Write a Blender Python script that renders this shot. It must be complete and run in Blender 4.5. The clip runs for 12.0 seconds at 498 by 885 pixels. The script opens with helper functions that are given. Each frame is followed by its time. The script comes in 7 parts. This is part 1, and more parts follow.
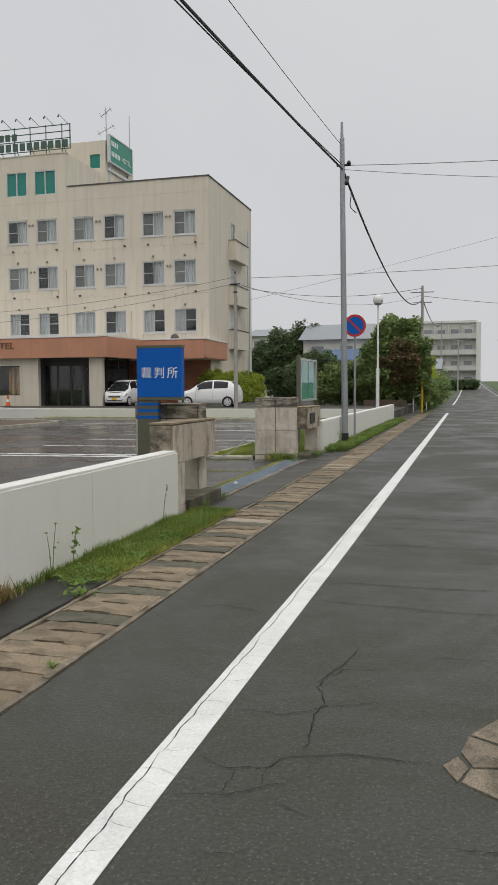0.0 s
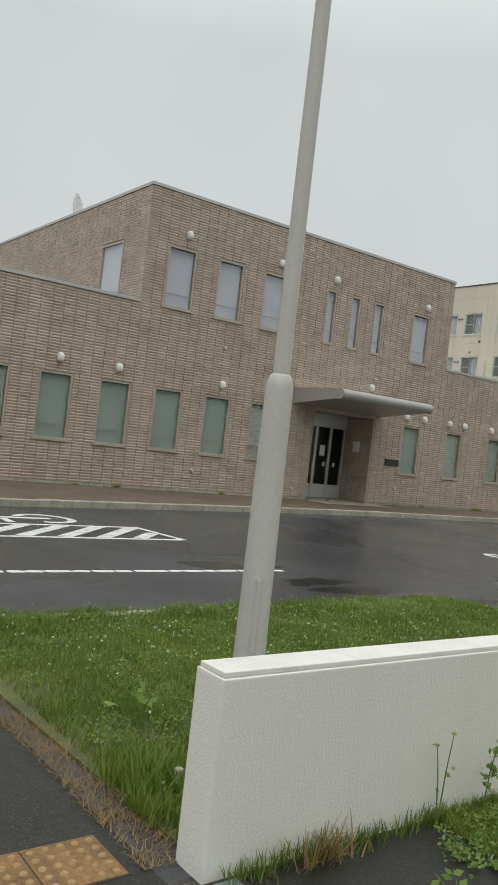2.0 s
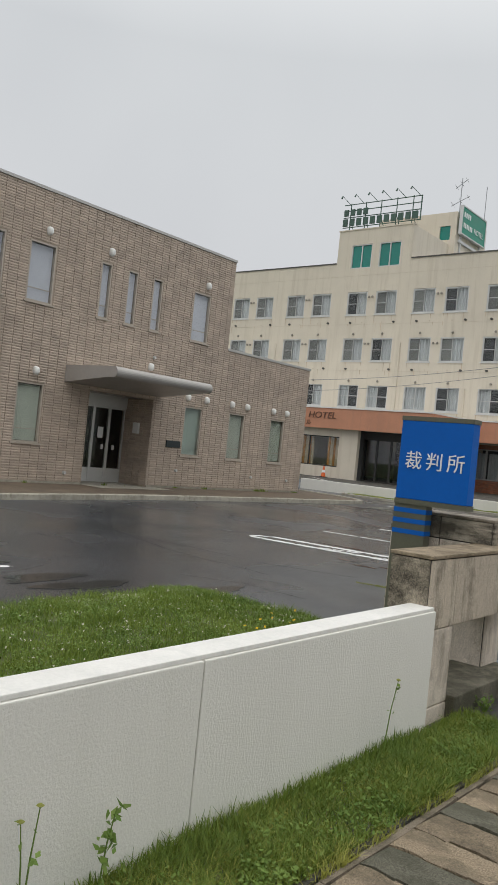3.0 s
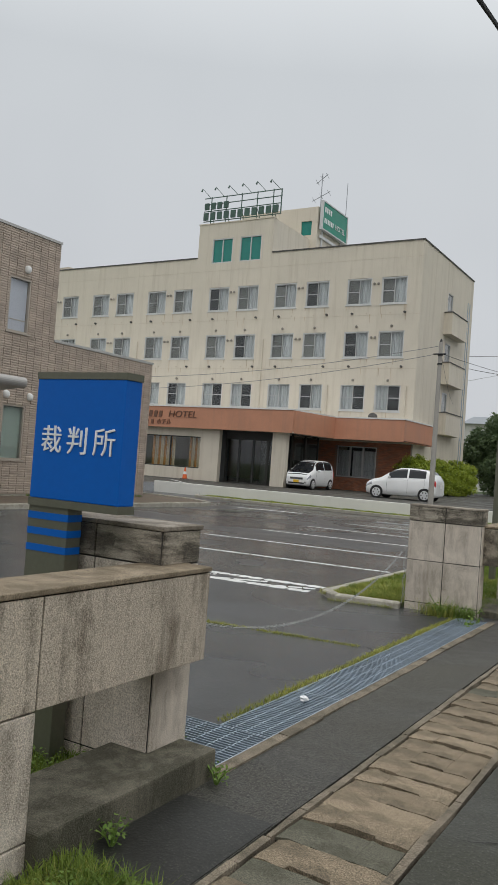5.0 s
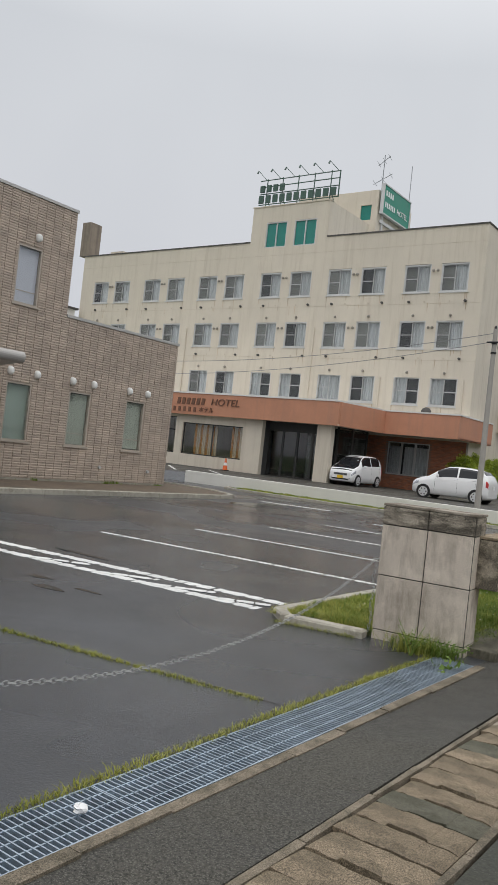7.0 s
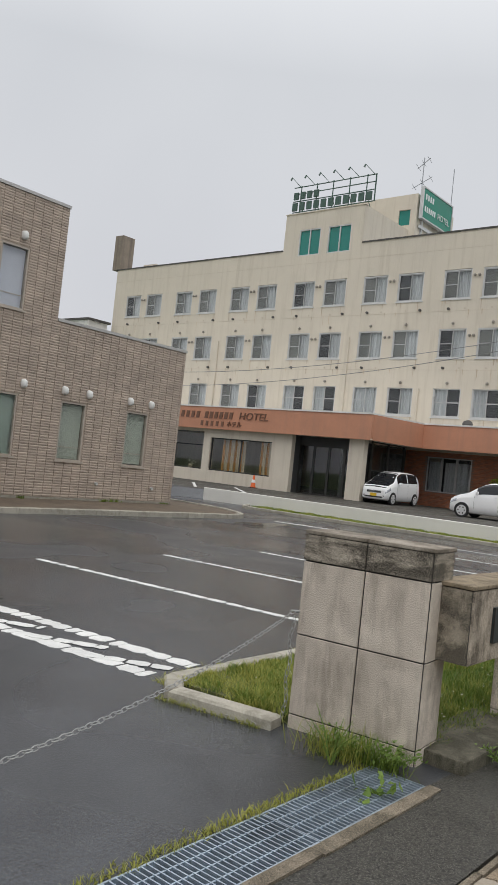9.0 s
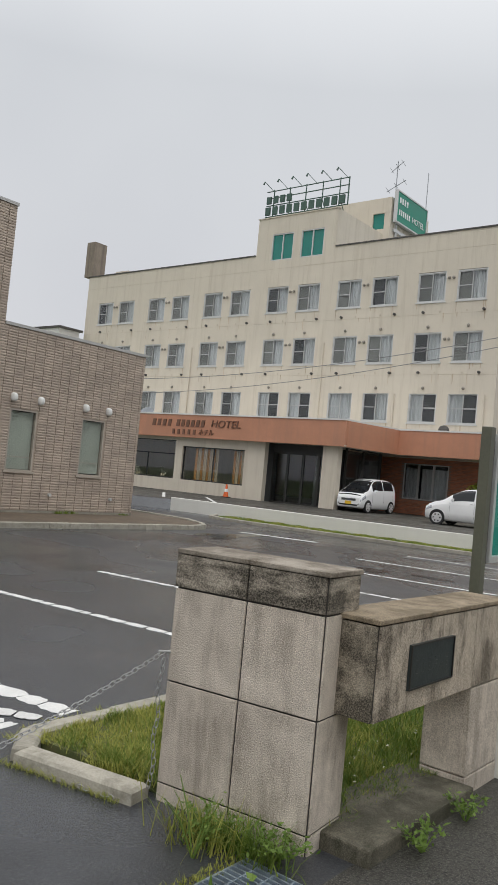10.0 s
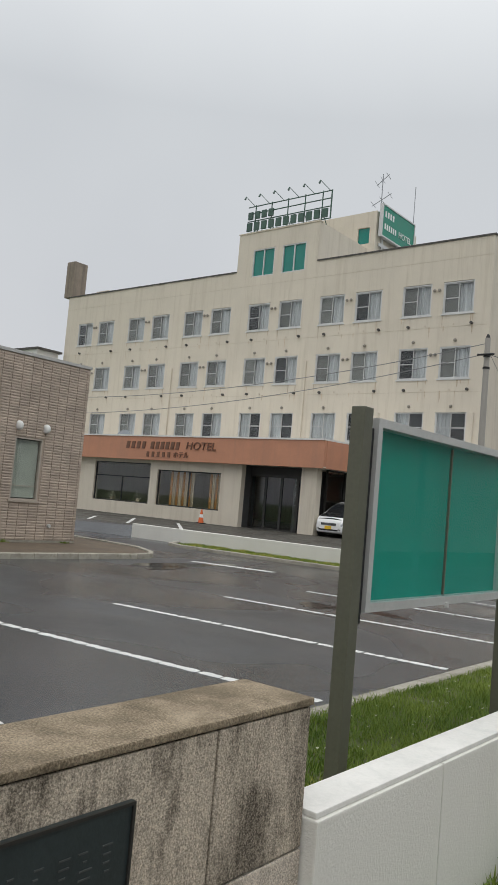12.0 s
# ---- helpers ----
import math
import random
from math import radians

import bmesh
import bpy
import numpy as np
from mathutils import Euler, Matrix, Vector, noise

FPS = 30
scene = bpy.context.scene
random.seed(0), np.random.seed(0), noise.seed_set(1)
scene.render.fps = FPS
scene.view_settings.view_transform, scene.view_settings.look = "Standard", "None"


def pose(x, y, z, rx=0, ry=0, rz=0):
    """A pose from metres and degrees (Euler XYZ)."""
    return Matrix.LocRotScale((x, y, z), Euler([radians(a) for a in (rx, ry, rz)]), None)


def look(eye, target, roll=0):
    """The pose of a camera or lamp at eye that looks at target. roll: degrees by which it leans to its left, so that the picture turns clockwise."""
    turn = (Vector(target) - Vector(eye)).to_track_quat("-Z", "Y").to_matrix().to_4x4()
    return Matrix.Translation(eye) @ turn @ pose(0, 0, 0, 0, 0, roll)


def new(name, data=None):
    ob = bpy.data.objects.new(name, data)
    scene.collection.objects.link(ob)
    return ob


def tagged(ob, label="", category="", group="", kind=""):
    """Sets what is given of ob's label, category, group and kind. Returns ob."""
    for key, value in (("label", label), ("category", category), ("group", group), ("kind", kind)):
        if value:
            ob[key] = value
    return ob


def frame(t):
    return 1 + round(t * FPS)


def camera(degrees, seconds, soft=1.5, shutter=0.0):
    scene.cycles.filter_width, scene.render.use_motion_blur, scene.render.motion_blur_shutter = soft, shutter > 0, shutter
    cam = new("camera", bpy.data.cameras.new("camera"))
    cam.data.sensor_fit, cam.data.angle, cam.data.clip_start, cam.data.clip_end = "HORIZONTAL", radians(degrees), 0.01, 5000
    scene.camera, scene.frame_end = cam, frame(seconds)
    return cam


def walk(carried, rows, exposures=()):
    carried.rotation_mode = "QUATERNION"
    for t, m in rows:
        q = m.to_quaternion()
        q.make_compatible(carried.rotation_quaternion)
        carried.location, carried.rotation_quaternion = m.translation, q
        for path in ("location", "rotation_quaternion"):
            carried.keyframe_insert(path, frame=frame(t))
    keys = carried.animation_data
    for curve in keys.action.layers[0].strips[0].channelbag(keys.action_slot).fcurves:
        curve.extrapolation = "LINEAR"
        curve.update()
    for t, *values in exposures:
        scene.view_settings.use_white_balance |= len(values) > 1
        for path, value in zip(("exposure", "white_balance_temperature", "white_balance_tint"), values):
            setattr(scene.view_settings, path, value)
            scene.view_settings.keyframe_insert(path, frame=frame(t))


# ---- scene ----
cam = camera(35.0, 12.0, soft=1.2)
PATH = [
    (0, (0.742, -1.827, 1.434), (0.212, 0.096, 1.298), -0.3),
    (0.5, (0.497, -1.262, 1.47), (-0.572, 0.427, 1.416), 3.4),
    (1, (0.278, -0.601, 1.509), (-1.027, 0.915, 1.516), 4.6),
    (1.5, (0.12, 0.013, 1.547), (-1.359, 1.358, 1.59), 5.4),
    (2, (-0.098, 0.601, 1.568), (-1.703, 1.795, 1.575), 6.5),
    (2.5, (-0.191, 1.292, 1.573), (-1.722, 2.579, 1.551), 5.7),
    (3, (-0.265, 1.895, 1.589), (-1.531, 3.444, 1.608), 5.8),
    (3.5, (-0.283, 2.581, 1.593), (-1.349, 4.272, 1.639), 4.6),
    (5.5, (-0.203, 5.158, 1.586), (-1.235, 6.87, 1.639), 4.2),
    (6, (-0.221, 5.767, 1.577), (-1.313, 7.442, 1.636), 5.1),
    (6.5, (-0.194, 6.431, 1.579), (-1.339, 8.071, 1.607), 6.1),
    (7, (-0.201, 7.058, 1.58), (-1.374, 8.677, 1.604), 6.2),
    (7.5, (-0.211, 7.734, 1.595), (-1.399, 9.342, 1.634), 6.1),
    (9.5, (-0.623, 10.204, 1.633), (-1.916, 11.729, 1.689), 6.1),
    (10, (-0.687, 10.811, 1.647), (-1.938, 12.368, 1.73), 5.4),
    (10.5, (-0.831, 11.44, 1.633), (-2.038, 13.033, 1.711), 5.0),
    (11, (-0.864, 12.084, 1.65), (-2.068, 13.678, 1.752), 4.9),
    (11.5, (-1.005, 12.684, 1.623), (-2.287, 14.215, 1.737), 5.1),
    (12, (-0.978, 13.369, 1.661), (-2.239, 14.914, 1.81), 5.0),
]
walk(cam, [(t, look(eye, target, roll)) for t, eye, target, roll in PATH],
     [(0, -0.15, 6640, 9), (1.5, -0.1, 6560, 9), (2.0, -0.08, 6620, 4), (2.5, -0.06, 6600, 5), (3.5, -0.1, 6600, 10), (5.5, -0.18, 6440, 7), (7.5, -0.05, 6500, 10), (10.5, -0.05, 6520, 9), (12, -0.13, 6500, 8)])

# ---- world and light ----
world = bpy.data.worlds.new("overcast_sky")
scene.world = world
world.use_nodes = True
wn, wl = world.node_tree.nodes, world.node_tree.links
for n in list(wn):
    wn.remove(n)
w_out = wn.new("ShaderNodeOutputWorld")
w_bg = wn.new("ShaderNodeBackground")
w_sky = wn.new("ShaderNodeTexSky")
w_sky.sky_type = "NISHITA"
w_sky.sun_disc = False
w_sky.sun_elevation, w_sky.sun_rotation = radians(52), radians(200)
w_sky.air_density, w_sky.dust_density = 1.0, 4.0
w_bg2 = wn.new("ShaderNodeBackground")
w_add = wn.new("ShaderNodeAddShader")
w_geo = wn.new("ShaderNodeTexCoord")
w_sep = wn.new("ShaderNodeSeparateXYZ")
w_ramp = wn.new("ShaderNodeValToRGB")
w_noise = wn.new("ShaderNodeTexNoise")
w_noise.inputs["Scale"].default_value = 1.6
w_noise.inputs["Detail"].default_value = 4
w_mix = wn.new("ShaderNodeMix")
w_mix.data_type, w_mix.blend_type = "RGBA", "MULTIPLY"
w_nr = wn.new("ShaderNodeValToRGB")
w_nr.color_ramp.elements[0].position, w_nr.color_ramp.elements[0].color = 0.3, (0.9, 0.905, 0.92, 1)
w_nr.color_ramp.elements[1].position, w_nr.color_ramp.elements[1].color = 0.7, (1.03, 1.03, 1.03, 1)
w_ramp.color_ramp.elements[0].position, w_ramp.color_ramp.elements[0].color = 0.0, (0.67, 0.675, 0.71, 1)
w_ramp.color_ramp.elements[1].position, w_ramp.color_ramp.elements[1].color = 1.0, (1.74, 1.75, 1.76, 1)
w_mid = w_ramp.color_ramp.elements.new(0.45)
w_mid.color = (0.68, 0.7, 0.73, 1)
wl.new(w_geo.outputs["Generated"], w_sep.inputs[0])
wl.new(w_sep.outputs["Z"], w_ramp.inputs[0])
wl.new(w_geo.outputs["Generated"], w_noise.inputs["Vector"])
wl.new(w_noise.outputs["Fac"], w_nr.inputs[0])
w_mix.inputs[0].default_value = 1.0
wl.new(w_ramp.outputs[0], w_mix.inputs[6])
wl.new(w_nr.outputs[0], w_mix.inputs[7])
wl.new(w_mix.outputs[2], w_bg.inputs[0])
w_bg.inputs[1].default_value = 1.0
wl.new(w_sky.outputs[0], w_bg2.inputs[0])
w_bg2.inputs[1].default_value = 0.004
wl.new(w_bg.outputs[0], w_add.inputs[0])
wl.new(w_bg2.outputs[0], w_add.inputs[1])
wl.new(w_add.outputs[0], w_out.inputs[0])

sun_data = bpy.data.lights.new("sun", "SUN")
sun_data.energy, sun_data.angle, sun_data.color = 0.75, radians(60), (1.0, 0.97, 0.93)
sun = new("sun", sun_data)
sun.matrix_world = look((30, -40, 80), (0, 0, 0))

# ---- materials ----


def mat_base(name):
    m = bpy.data.materials.new(name)
    m.use_nodes = True
    return m, m.node_tree.nodes, m.node_tree.links, m.node_tree.nodes["Principled BSDF"]


def noise_node(nodes, links, vec, scale, detail=5, rough=0.6, distort=0.0):
    n = nodes.new("ShaderNodeTexNoise")
    n.inputs["Scale"].default_value, n.inputs["Detail"].default_value = scale, detail
    n.inputs["Roughness"].default_value, n.inputs["Distortion"].default_value = rough, distort
    links.new(vec, n.inputs["Vector"])
    return n.outputs["Fac"]


def remap(nodes, links, value, a, b, c=0.0, d=1.0):
    r = nodes.new("ShaderNodeMapRange")
    r.inputs[1].default_value, r.inputs[2].default_value = a, b
    r.inputs[3].default_value, r.inputs[4].default_value = c, d
    links.new(value, r.inputs[0])
    return r.outputs[0]


def mix_colour(nodes, links, fac, a, b, mode="MIX"):
    n = nodes.new("ShaderNodeMix")
    n.data_type, n.blend_type = "RGBA", mode
    for sock, v in ((n.inputs[0], fac), (n.inputs[6], a), (n.inputs[7], b)):
        if isinstance(v, (int, float)):
            sock.default_value = v
        elif isinstance(v, tuple):
            sock.default_value = (*v, 1)
        else:
            links.new(v, sock)
    return n.outputs[2]


def math_node(nodes, links, op, a, b=0.0):
    n = nodes.new("ShaderNodeMath")
    n.operation = op
    for sock, v in ((n.inputs[0], a), (n.inputs[1], b)):
        if isinstance(v, (int, float)):
            sock.default_value = v
        else:
            links.new(v, sock)
    return n.outputs[0]


def world_vec(nodes, links, stretch=(1, 1, 1), own=False):
    """Object coordinates, shifted at random from piece to piece when own is set."""
    tc = nodes.new("ShaderNodeTexCoord")
    mp = nodes.new("ShaderNodeMapping")
    mp.inputs["Scale"].default_value = stretch
    links.new(tc.outputs["Object"], mp.inputs["Vector"])
    if own:
        info = nodes.new("ShaderNodeObjectInfo")
        k = math_node(nodes, links, "MULTIPLY", info.outputs["Random"], 37.0)
        cx = nodes.new("ShaderNodeCombineXYZ")
        for s in range(3):
            links.new(k, cx.inputs[s])
        links.new(cx.outputs[0], mp.inputs["Location"])
    return mp.outputs[0]


def bump(nodes, links, bsdf, height, strength, dist=0.01, normal=None):
    b = nodes.new("ShaderNodeBump")
    b.inputs["Strength"].default_value, b.inputs["Distance"].default_value = strength, dist
    links.new(height, b.inputs["Height"])
    if normal:
        links.new(normal, b.inputs["Normal"])
    links.new(b.outputs[0], bsdf.inputs["Normal"])
    return b.outputs[0]


def surface(name, base, rough=0.6, var=0.25, fine=60.0, coarse=1.3, relief=0.15, metal=0.0, spread=0.0, streak=0.0, dirt=None, island=False, spec=0.5):
    """A general surface: grain and blotches, optional piece-to-piece spread, rain streaks and dirt."""
    m, N, L, bs = mat_base(name)
    v = world_vec(N, L, own=spread > 0)
    g = noise_node(N, L, v, fine, 4)
    c = noise_node(N, L, v, coarse, 6, 0.65, 0.3)
    k = math_node(N, L, "ADD", remap(N, L, g, 0.3, 0.7, 1 - var * 0.5, 1 + var * 0.5), remap(N, L, c, 0.3, 0.7, -var * 0.6, var * 0.6))
    if spread:
        if island:
            rnd = N.new("ShaderNodeNewGeometry").outputs["Random Per Island"]
        else:
            rnd = N.new("ShaderNodeObjectInfo").outputs["Random"]
        k = math_node(N, L, "MULTIPLY", k, remap(N, L, rnd, 0, 1, 1 - spread, 1 + spread))
    col = mix_colour(N, L, 1.0, base, k, "MULTIPLY")
    if streak:
        sv = world_vec(N, L, (3.0, 3.0, 0.16))
        s = noise_node(N, L, sv, 1.0, 6, 0.7)
        col = mix_colour(N, L, remap(N, L, s, 0.5, 0.78, 0, streak), col, dirt or tuple(x * 0.45 for x in base))
    elif dirt:
        s = noise_node(N, L, v, coarse * 2.3, 7, 0.72, 0.5)
        col = mix_colour(N, L, remap(N, L, s, 0.48, 0.72, 0, 0.85), col, dirt)
    L.new(col, bs.inputs["Base Color"])
    L.new(remap(N, L, c, 0.25, 0.75, max(rough - 0.12, 0.03), min(rough + 0.12, 1)), bs.inputs["Roughness"])
    bs.inputs["Metallic"].default_value = metal
    bs.inputs["Specular IOR Level"].default_value = spec
    if relief:
        bump(N, L, bs, g, relief, 0.01)
    return m


def asphalt(name, base, rlow, rhigh, crack=0.0, patch=0.25, coarse=1.0, chips=55, soft=False, stones=0.22):
    m, N, L, bs = mat_base(name)
    v = world_vec(N, L)
    grain = noise_node(N, L, v, 62, 5, 0.8)
    vor = N.new("ShaderNodeTexVoronoi")
    vor.inputs["Scale"].default_value = chips
    L.new(v, vor.inputs["Vector"])
    big = noise_node(N, L, v, 0.55, 6, 0.6, 0.6)
    mid = noise_node(N, L, v, 3.1, 6, 0.7, 0.2)
    k = math_node(N, L, "ADD", remap(N, L, grain, 0.32, 0.7, 1 - 0.58 * coarse, 1 + 0.6 * coarse), remap(N, L, big, 0.3, 0.7, -patch, patch))
    k = math_node(N, L, "ADD", k, remap(N, L, mid, 0.3, 0.7, -0.12, 0.12))
    col = mix_colour(N, L, 1.0, base, k, "MULTIPLY")
    stone = math_node(N, L, "LESS_THAN", vor.outputs["Distance"], stones)
    col = mix_colour(N, L, math_node(N, L, "MULTIPLY", stone, 0.4 * coarse), col, (0.15, 0.143, 0.125))
    rough = remap(N, L, math_node(N, L, "ADD", math_node(N, L, "MULTIPLY", big, 0.75), math_node(N, L, "MULTIPLY", mid, 0.25)), 0.42, 0.56, rlow, rhigh)
    if soft:
        rough = remap(N, L, noise_node(N, L, v, 0.3, 2, 0.4, 0.3), 0.38, 0.62, rlow, rhigh)
    height = math_node(N, L, "ADD", grain, math_node(N, L, "MULTIPLY", vor.outputs["Distance"], -0.5))
    if crack:
        wob = N.new("ShaderNodeMix")
        wob.data_type, wob.blend_type = "RGBA", "ADD"
        wob.inputs[0].default_value = 0.35
        nn = N.new("ShaderNodeTexNoise")
        nn.inputs["Scale"].default_value, nn.inputs["Detail"].default_value = 3.5, 6
        L.new(v, nn.inputs["Vector"])
        L.new(v, wob.inputs[6])
        L.new(nn.outputs["Color"], wob.inputs[7])
        ce = N.new("ShaderNodeTexVoronoi")
        ce.feature = "DISTANCE_TO_EDGE"
        ce.inputs["Scale"].default_value = 1.15
        L.new(wob.outputs[2], ce.inputs["Vector"])
        area = remap(N, L, noise_node(N, L, v, 0.6, 2), 0.42, 0.56, 0, 1)
        line = math_node(N, L, "MULTIPLY", remap(N, L, ce.outputs["Distance"], 0.002, 0.011, 1, 0), area)
        col = mix_colour(N, L, math_node(N, L, "MULTIPLY", line, crack), col, (0.008, 0.008, 0.008))
        height = math_node(N, L, "ADD", height, math_node(N, L, "MULTIPLY", line, -2.5))
    L.new(col, bs.inputs["Base Color"])
    L.new(rough, bs.inputs["Roughness"])
    L.new(remap(N, L, big, 0.38, 0.62, 0.5, 0.28) if not soft else remap(N, L, mid, 0.3, 0.7, 0.5, 0.68), bs.inputs["Specular IOR Level"])
    bump(N, L, bs, height, 0.35 * coarse, 0.006)
    return m


def stained_concrete(name, base, dark, amount=0.75, spread=0.06, cover=0.0, run=(7, 7, 1.3), pale=0.0, speck=1.0):
    """Washed aggregate concrete: pale pebbles in darker paste, with black growth that settles between the pebbles."""
    m, N, L, bs = mat_base(name)
    v = world_vec(N, L)
    peb = N.new("ShaderNodeTexVoronoi")
    peb.inputs["Scale"].default_value = 150
    L.new(v, peb.inputs["Vector"])
    g = noise_node(N, L, v, 165, 3, 0.72)
    c = noise_node(N, L, v, 2.6, 6, 0.66, 0.3)
    drip = noise_node(N, L, world_vec(N, L, run), 1.0, 6, 0.68, 0.2)
    blot = noise_node(N, L, v, 6.5, 5, 0.7, 0.3)
    k = math_node(N, L, "ADD", remap(N, L, g, 0.36, 0.64, 1 - 0.42 * speck, 1 + 0.34 * speck), remap(N, L, c, 0.3, 0.7, -0.1, 0.1))
    rnd = N.new("ShaderNodeObjectInfo").outputs["Random"]
    k = math_node(N, L, "MULTIPLY", k, remap(N, L, rnd, 0, 1, 1 - spread, 1 + spread))
    col = mix_colour(N, L, 1.0, base, k, "MULTIPLY")
    if pale:
        col = mix_colour(N, L, remap(N, L, noise_node(N, L, v, 4.2, 4, 0.6, 0.6), 0.5, 0.66, 0, pale), col, tuple(min(0.85, x * 1.32 + 0.03) for x in base))
    d = math_node(N, L, "ADD", math_node(N, L, "MULTIPLY", drip, 0.5), math_node(N, L, "MULTIPLY", math_node(N, L, "ADD", c, blot), 0.25))
    d = remap(N, L, d, 0.46 - cover, 0.57 - cover, 0, amount)
    pits = remap(N, L, g, 0.4, 0.62, 1.0, 0.6)
    col = mix_colour(N, L, math_node(N, L, "MULTIPLY", d, pits), col, dark)
    L.new(col, bs.inputs["Base Color"])
    bs.inputs["Roughness"].default_value = 0.88
    bs.inputs["Specular IOR Level"].default_value = 0.3
    h = math_node(N, L, "ADD", math_node(N, L, "MULTIPLY", peb.outputs["Distance"], -0.6), g)
    bump(N, L, bs, h, 0.55, 0.006)
    return m


def glass(name, tint=(0.93, 0.955, 0.95), rough=0.0):
    m, N, L, bs = mat_base(name)
    bs.inputs["Base Color"].default_value = (*tint, 1)
    bs.inputs["Transmission Weight"].default_value = 1.0
    bs.inputs["Roughness"].default_value = rough
    bs.inputs["IOR"].default_value = 1.45
    return m


def curtain_cloth(name, base):
    m, N, L, bs = mat_base(name)
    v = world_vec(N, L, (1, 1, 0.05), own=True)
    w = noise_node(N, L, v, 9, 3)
    # colour darkens in the bump's hollows, so the folds carry painted shade
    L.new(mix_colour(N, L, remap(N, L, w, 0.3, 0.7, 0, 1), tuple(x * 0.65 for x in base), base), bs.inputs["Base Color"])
    bs.inputs["Roughness"].default_value = 0.9
    bump(N, L, bs, w, 0.5, 0.03)
    return m


def leafy(name, base, tip, spread=0.35):
    m, N, L, bs = mat_base(name)
    rnd = N.new("ShaderNodeNewGeometry").outputs["Random Per Island"]
    v = world_vec(N, L)
    c = noise_node(N, L, v, 0.9, 4)
    f = math_node(N, L, "ADD", math_node(N, L, "MULTIPLY", rnd, 0.6), remap(N, L, c, 0.35, 0.65, -0.1, 0.4))
    col = mix_colour(N, L, f, base, tip)
    L.new(col, bs.inputs["Base Color"])
    bs.inputs["Roughness"].default_value = 0.55
    bs.inputs["Specular IOR Level"].default_value = 0.3
    thin = N.new("ShaderNodeBsdfTranslucent")
    L.new(col, thin.inputs["Color"])
    both = N.new("ShaderNodeMixShader")
    both.inputs[0].default_value = 0.35
    L.new(bs.outputs[0], both.inputs[1])
    L.new(thin.outputs[0], both.inputs[2])
    L.new(both.outputs[0], N["Material Output"].inputs["Surface"])
    return m


M = {}
M["road"] = asphalt("road_asphalt", (0.0385, 0.0385, 0.0275), 0.38, 0.6, crack=0.0, patch=0.32, coarse=1.25)
M["verge"] = asphalt("verge_asphalt", (0.056, 0.053, 0.044), 0.45, 0.75, crack=0.0, patch=0.55, coarse=2.0, chips=95, stones=0.3)
M["footway"] = surface("brown_footway", (0.13, 0.098, 0.068), 0.85, 0.5, 40, 1.5, 0.4, dirt=(0.07, 0.06, 0.045))
M["patch"] = asphalt("patch_asphalt", (0.026, 0.026, 0.023), 0.4, 0.6, crack=0.0, patch=0.3, coarse=0.9)
M["lot"] = asphalt("lot_asphalt", (0.045, 0.048, 0.054), 0.12, 0.36, crack=0.0, patch=0.32, coarse=0.95, soft=True)
M["felt"] = surface("teal_felt", (0.001, 0.27, 0.215), 0.9, 0.1, 60, 0.8, 0.1)
M["screen"] = surface("insect_screen", (0.16, 0.16, 0.15), 0.9, 0.1, 60, 2, 0, spread=0.2)
# near-black copy of the screen: the dark room behind is put into its colour
M["dark_screen"] = surface("room_dark_screen", (0.02, 0.022, 0.024), 0.9, 0.1, 60, 2, 0, spread=0.2)
M["crack"] = surface("road_crack", (0.006, 0.006, 0.006), 0.95, 0.3, 60, 4, 0)
M["soot"] = surface("sooty_concrete", (0.27, 0.225, 0.18), 0.9, 0.3, 20, 1.2, 0.2, streak=0.7, dirt=(0.07, 0.06, 0.05))
M["turf"] = surface("mossy_turf_soil", (0.09, 0.11, 0.035), 0.95, 0.5, 60, 3, 0.5, dirt=(0.12, 0.09, 0.045))
M["meadow"] = surface("meadow", (0.07, 0.1, 0.035), 0.95, 0.5, 9, 0.2, 0.4)
M["paint_worn"] = surface("worn_road_paint", (0.66, 0.66, 0.64), 0.65, 0.22, 80, 3.4, 0.25, dirt=(0.1, 0.1, 0.1))
M["paint_line"] = surface("road_paint", (0.66, 0.66, 0.64), 0.65, 0.22, 80, 3, 0.25)
M["white_wall"] = surface("white_wall_paint", (0.75, 0.735, 0.685), 0.7, 0.05, 75, 0.7, 0.36, streak=0.15, dirt=(0.5, 0.49, 0.42))
M["wall_cap"] = surface("white_cap_paint", (0.73, 0.715, 0.68), 0.6, 0.08, 60, 3, 0.1, dirt=(0.6, 0.6, 0.57))
M["granite"] = stained_concrete("washed_concrete", (0.6, 0.53, 0.45), (0.15, 0.12, 0.085), 0.6, cover=-0.015, pale=0.4, speck=1.0)
M["granite_cap"] = stained_concrete("weathered_concrete", (0.42, 0.37, 0.3), (0.025, 0.022, 0.016), 0.97, cover=0.035, run=(2.2, 2.2, 13), speck=1.25)
M["granite_beam"] = stained_concrete("streaked_concrete", (0.5, 0.43, 0.345), (0.05, 0.04, 0.028), 0.92, cover=0.01, run=(8, 8, 1.6), speck=1.1)
M["beam_top"] = stained_concrete("brown_weathered_concrete", (0.33, 0.265, 0.185), (0.085, 0.065, 0.04), 0.8, cover=0.01, run=(3, 3, 3), pale=0.4, speck=1.2)
M["beam_pale"] = stained_concrete("lightly_streaked_concrete", (0.55, 0.475, 0.385), (0.1, 0.08, 0.055), 0.8, cover=-0.012, run=(9, 9, 1.4), speck=1.0)
M["beam_end"] = stained_concrete("blackened_concrete", (0.42, 0.365, 0.285), (0.03, 0.026, 0.019), 0.95, cover=0.03, run=(4, 4, 5), speck=1.2)
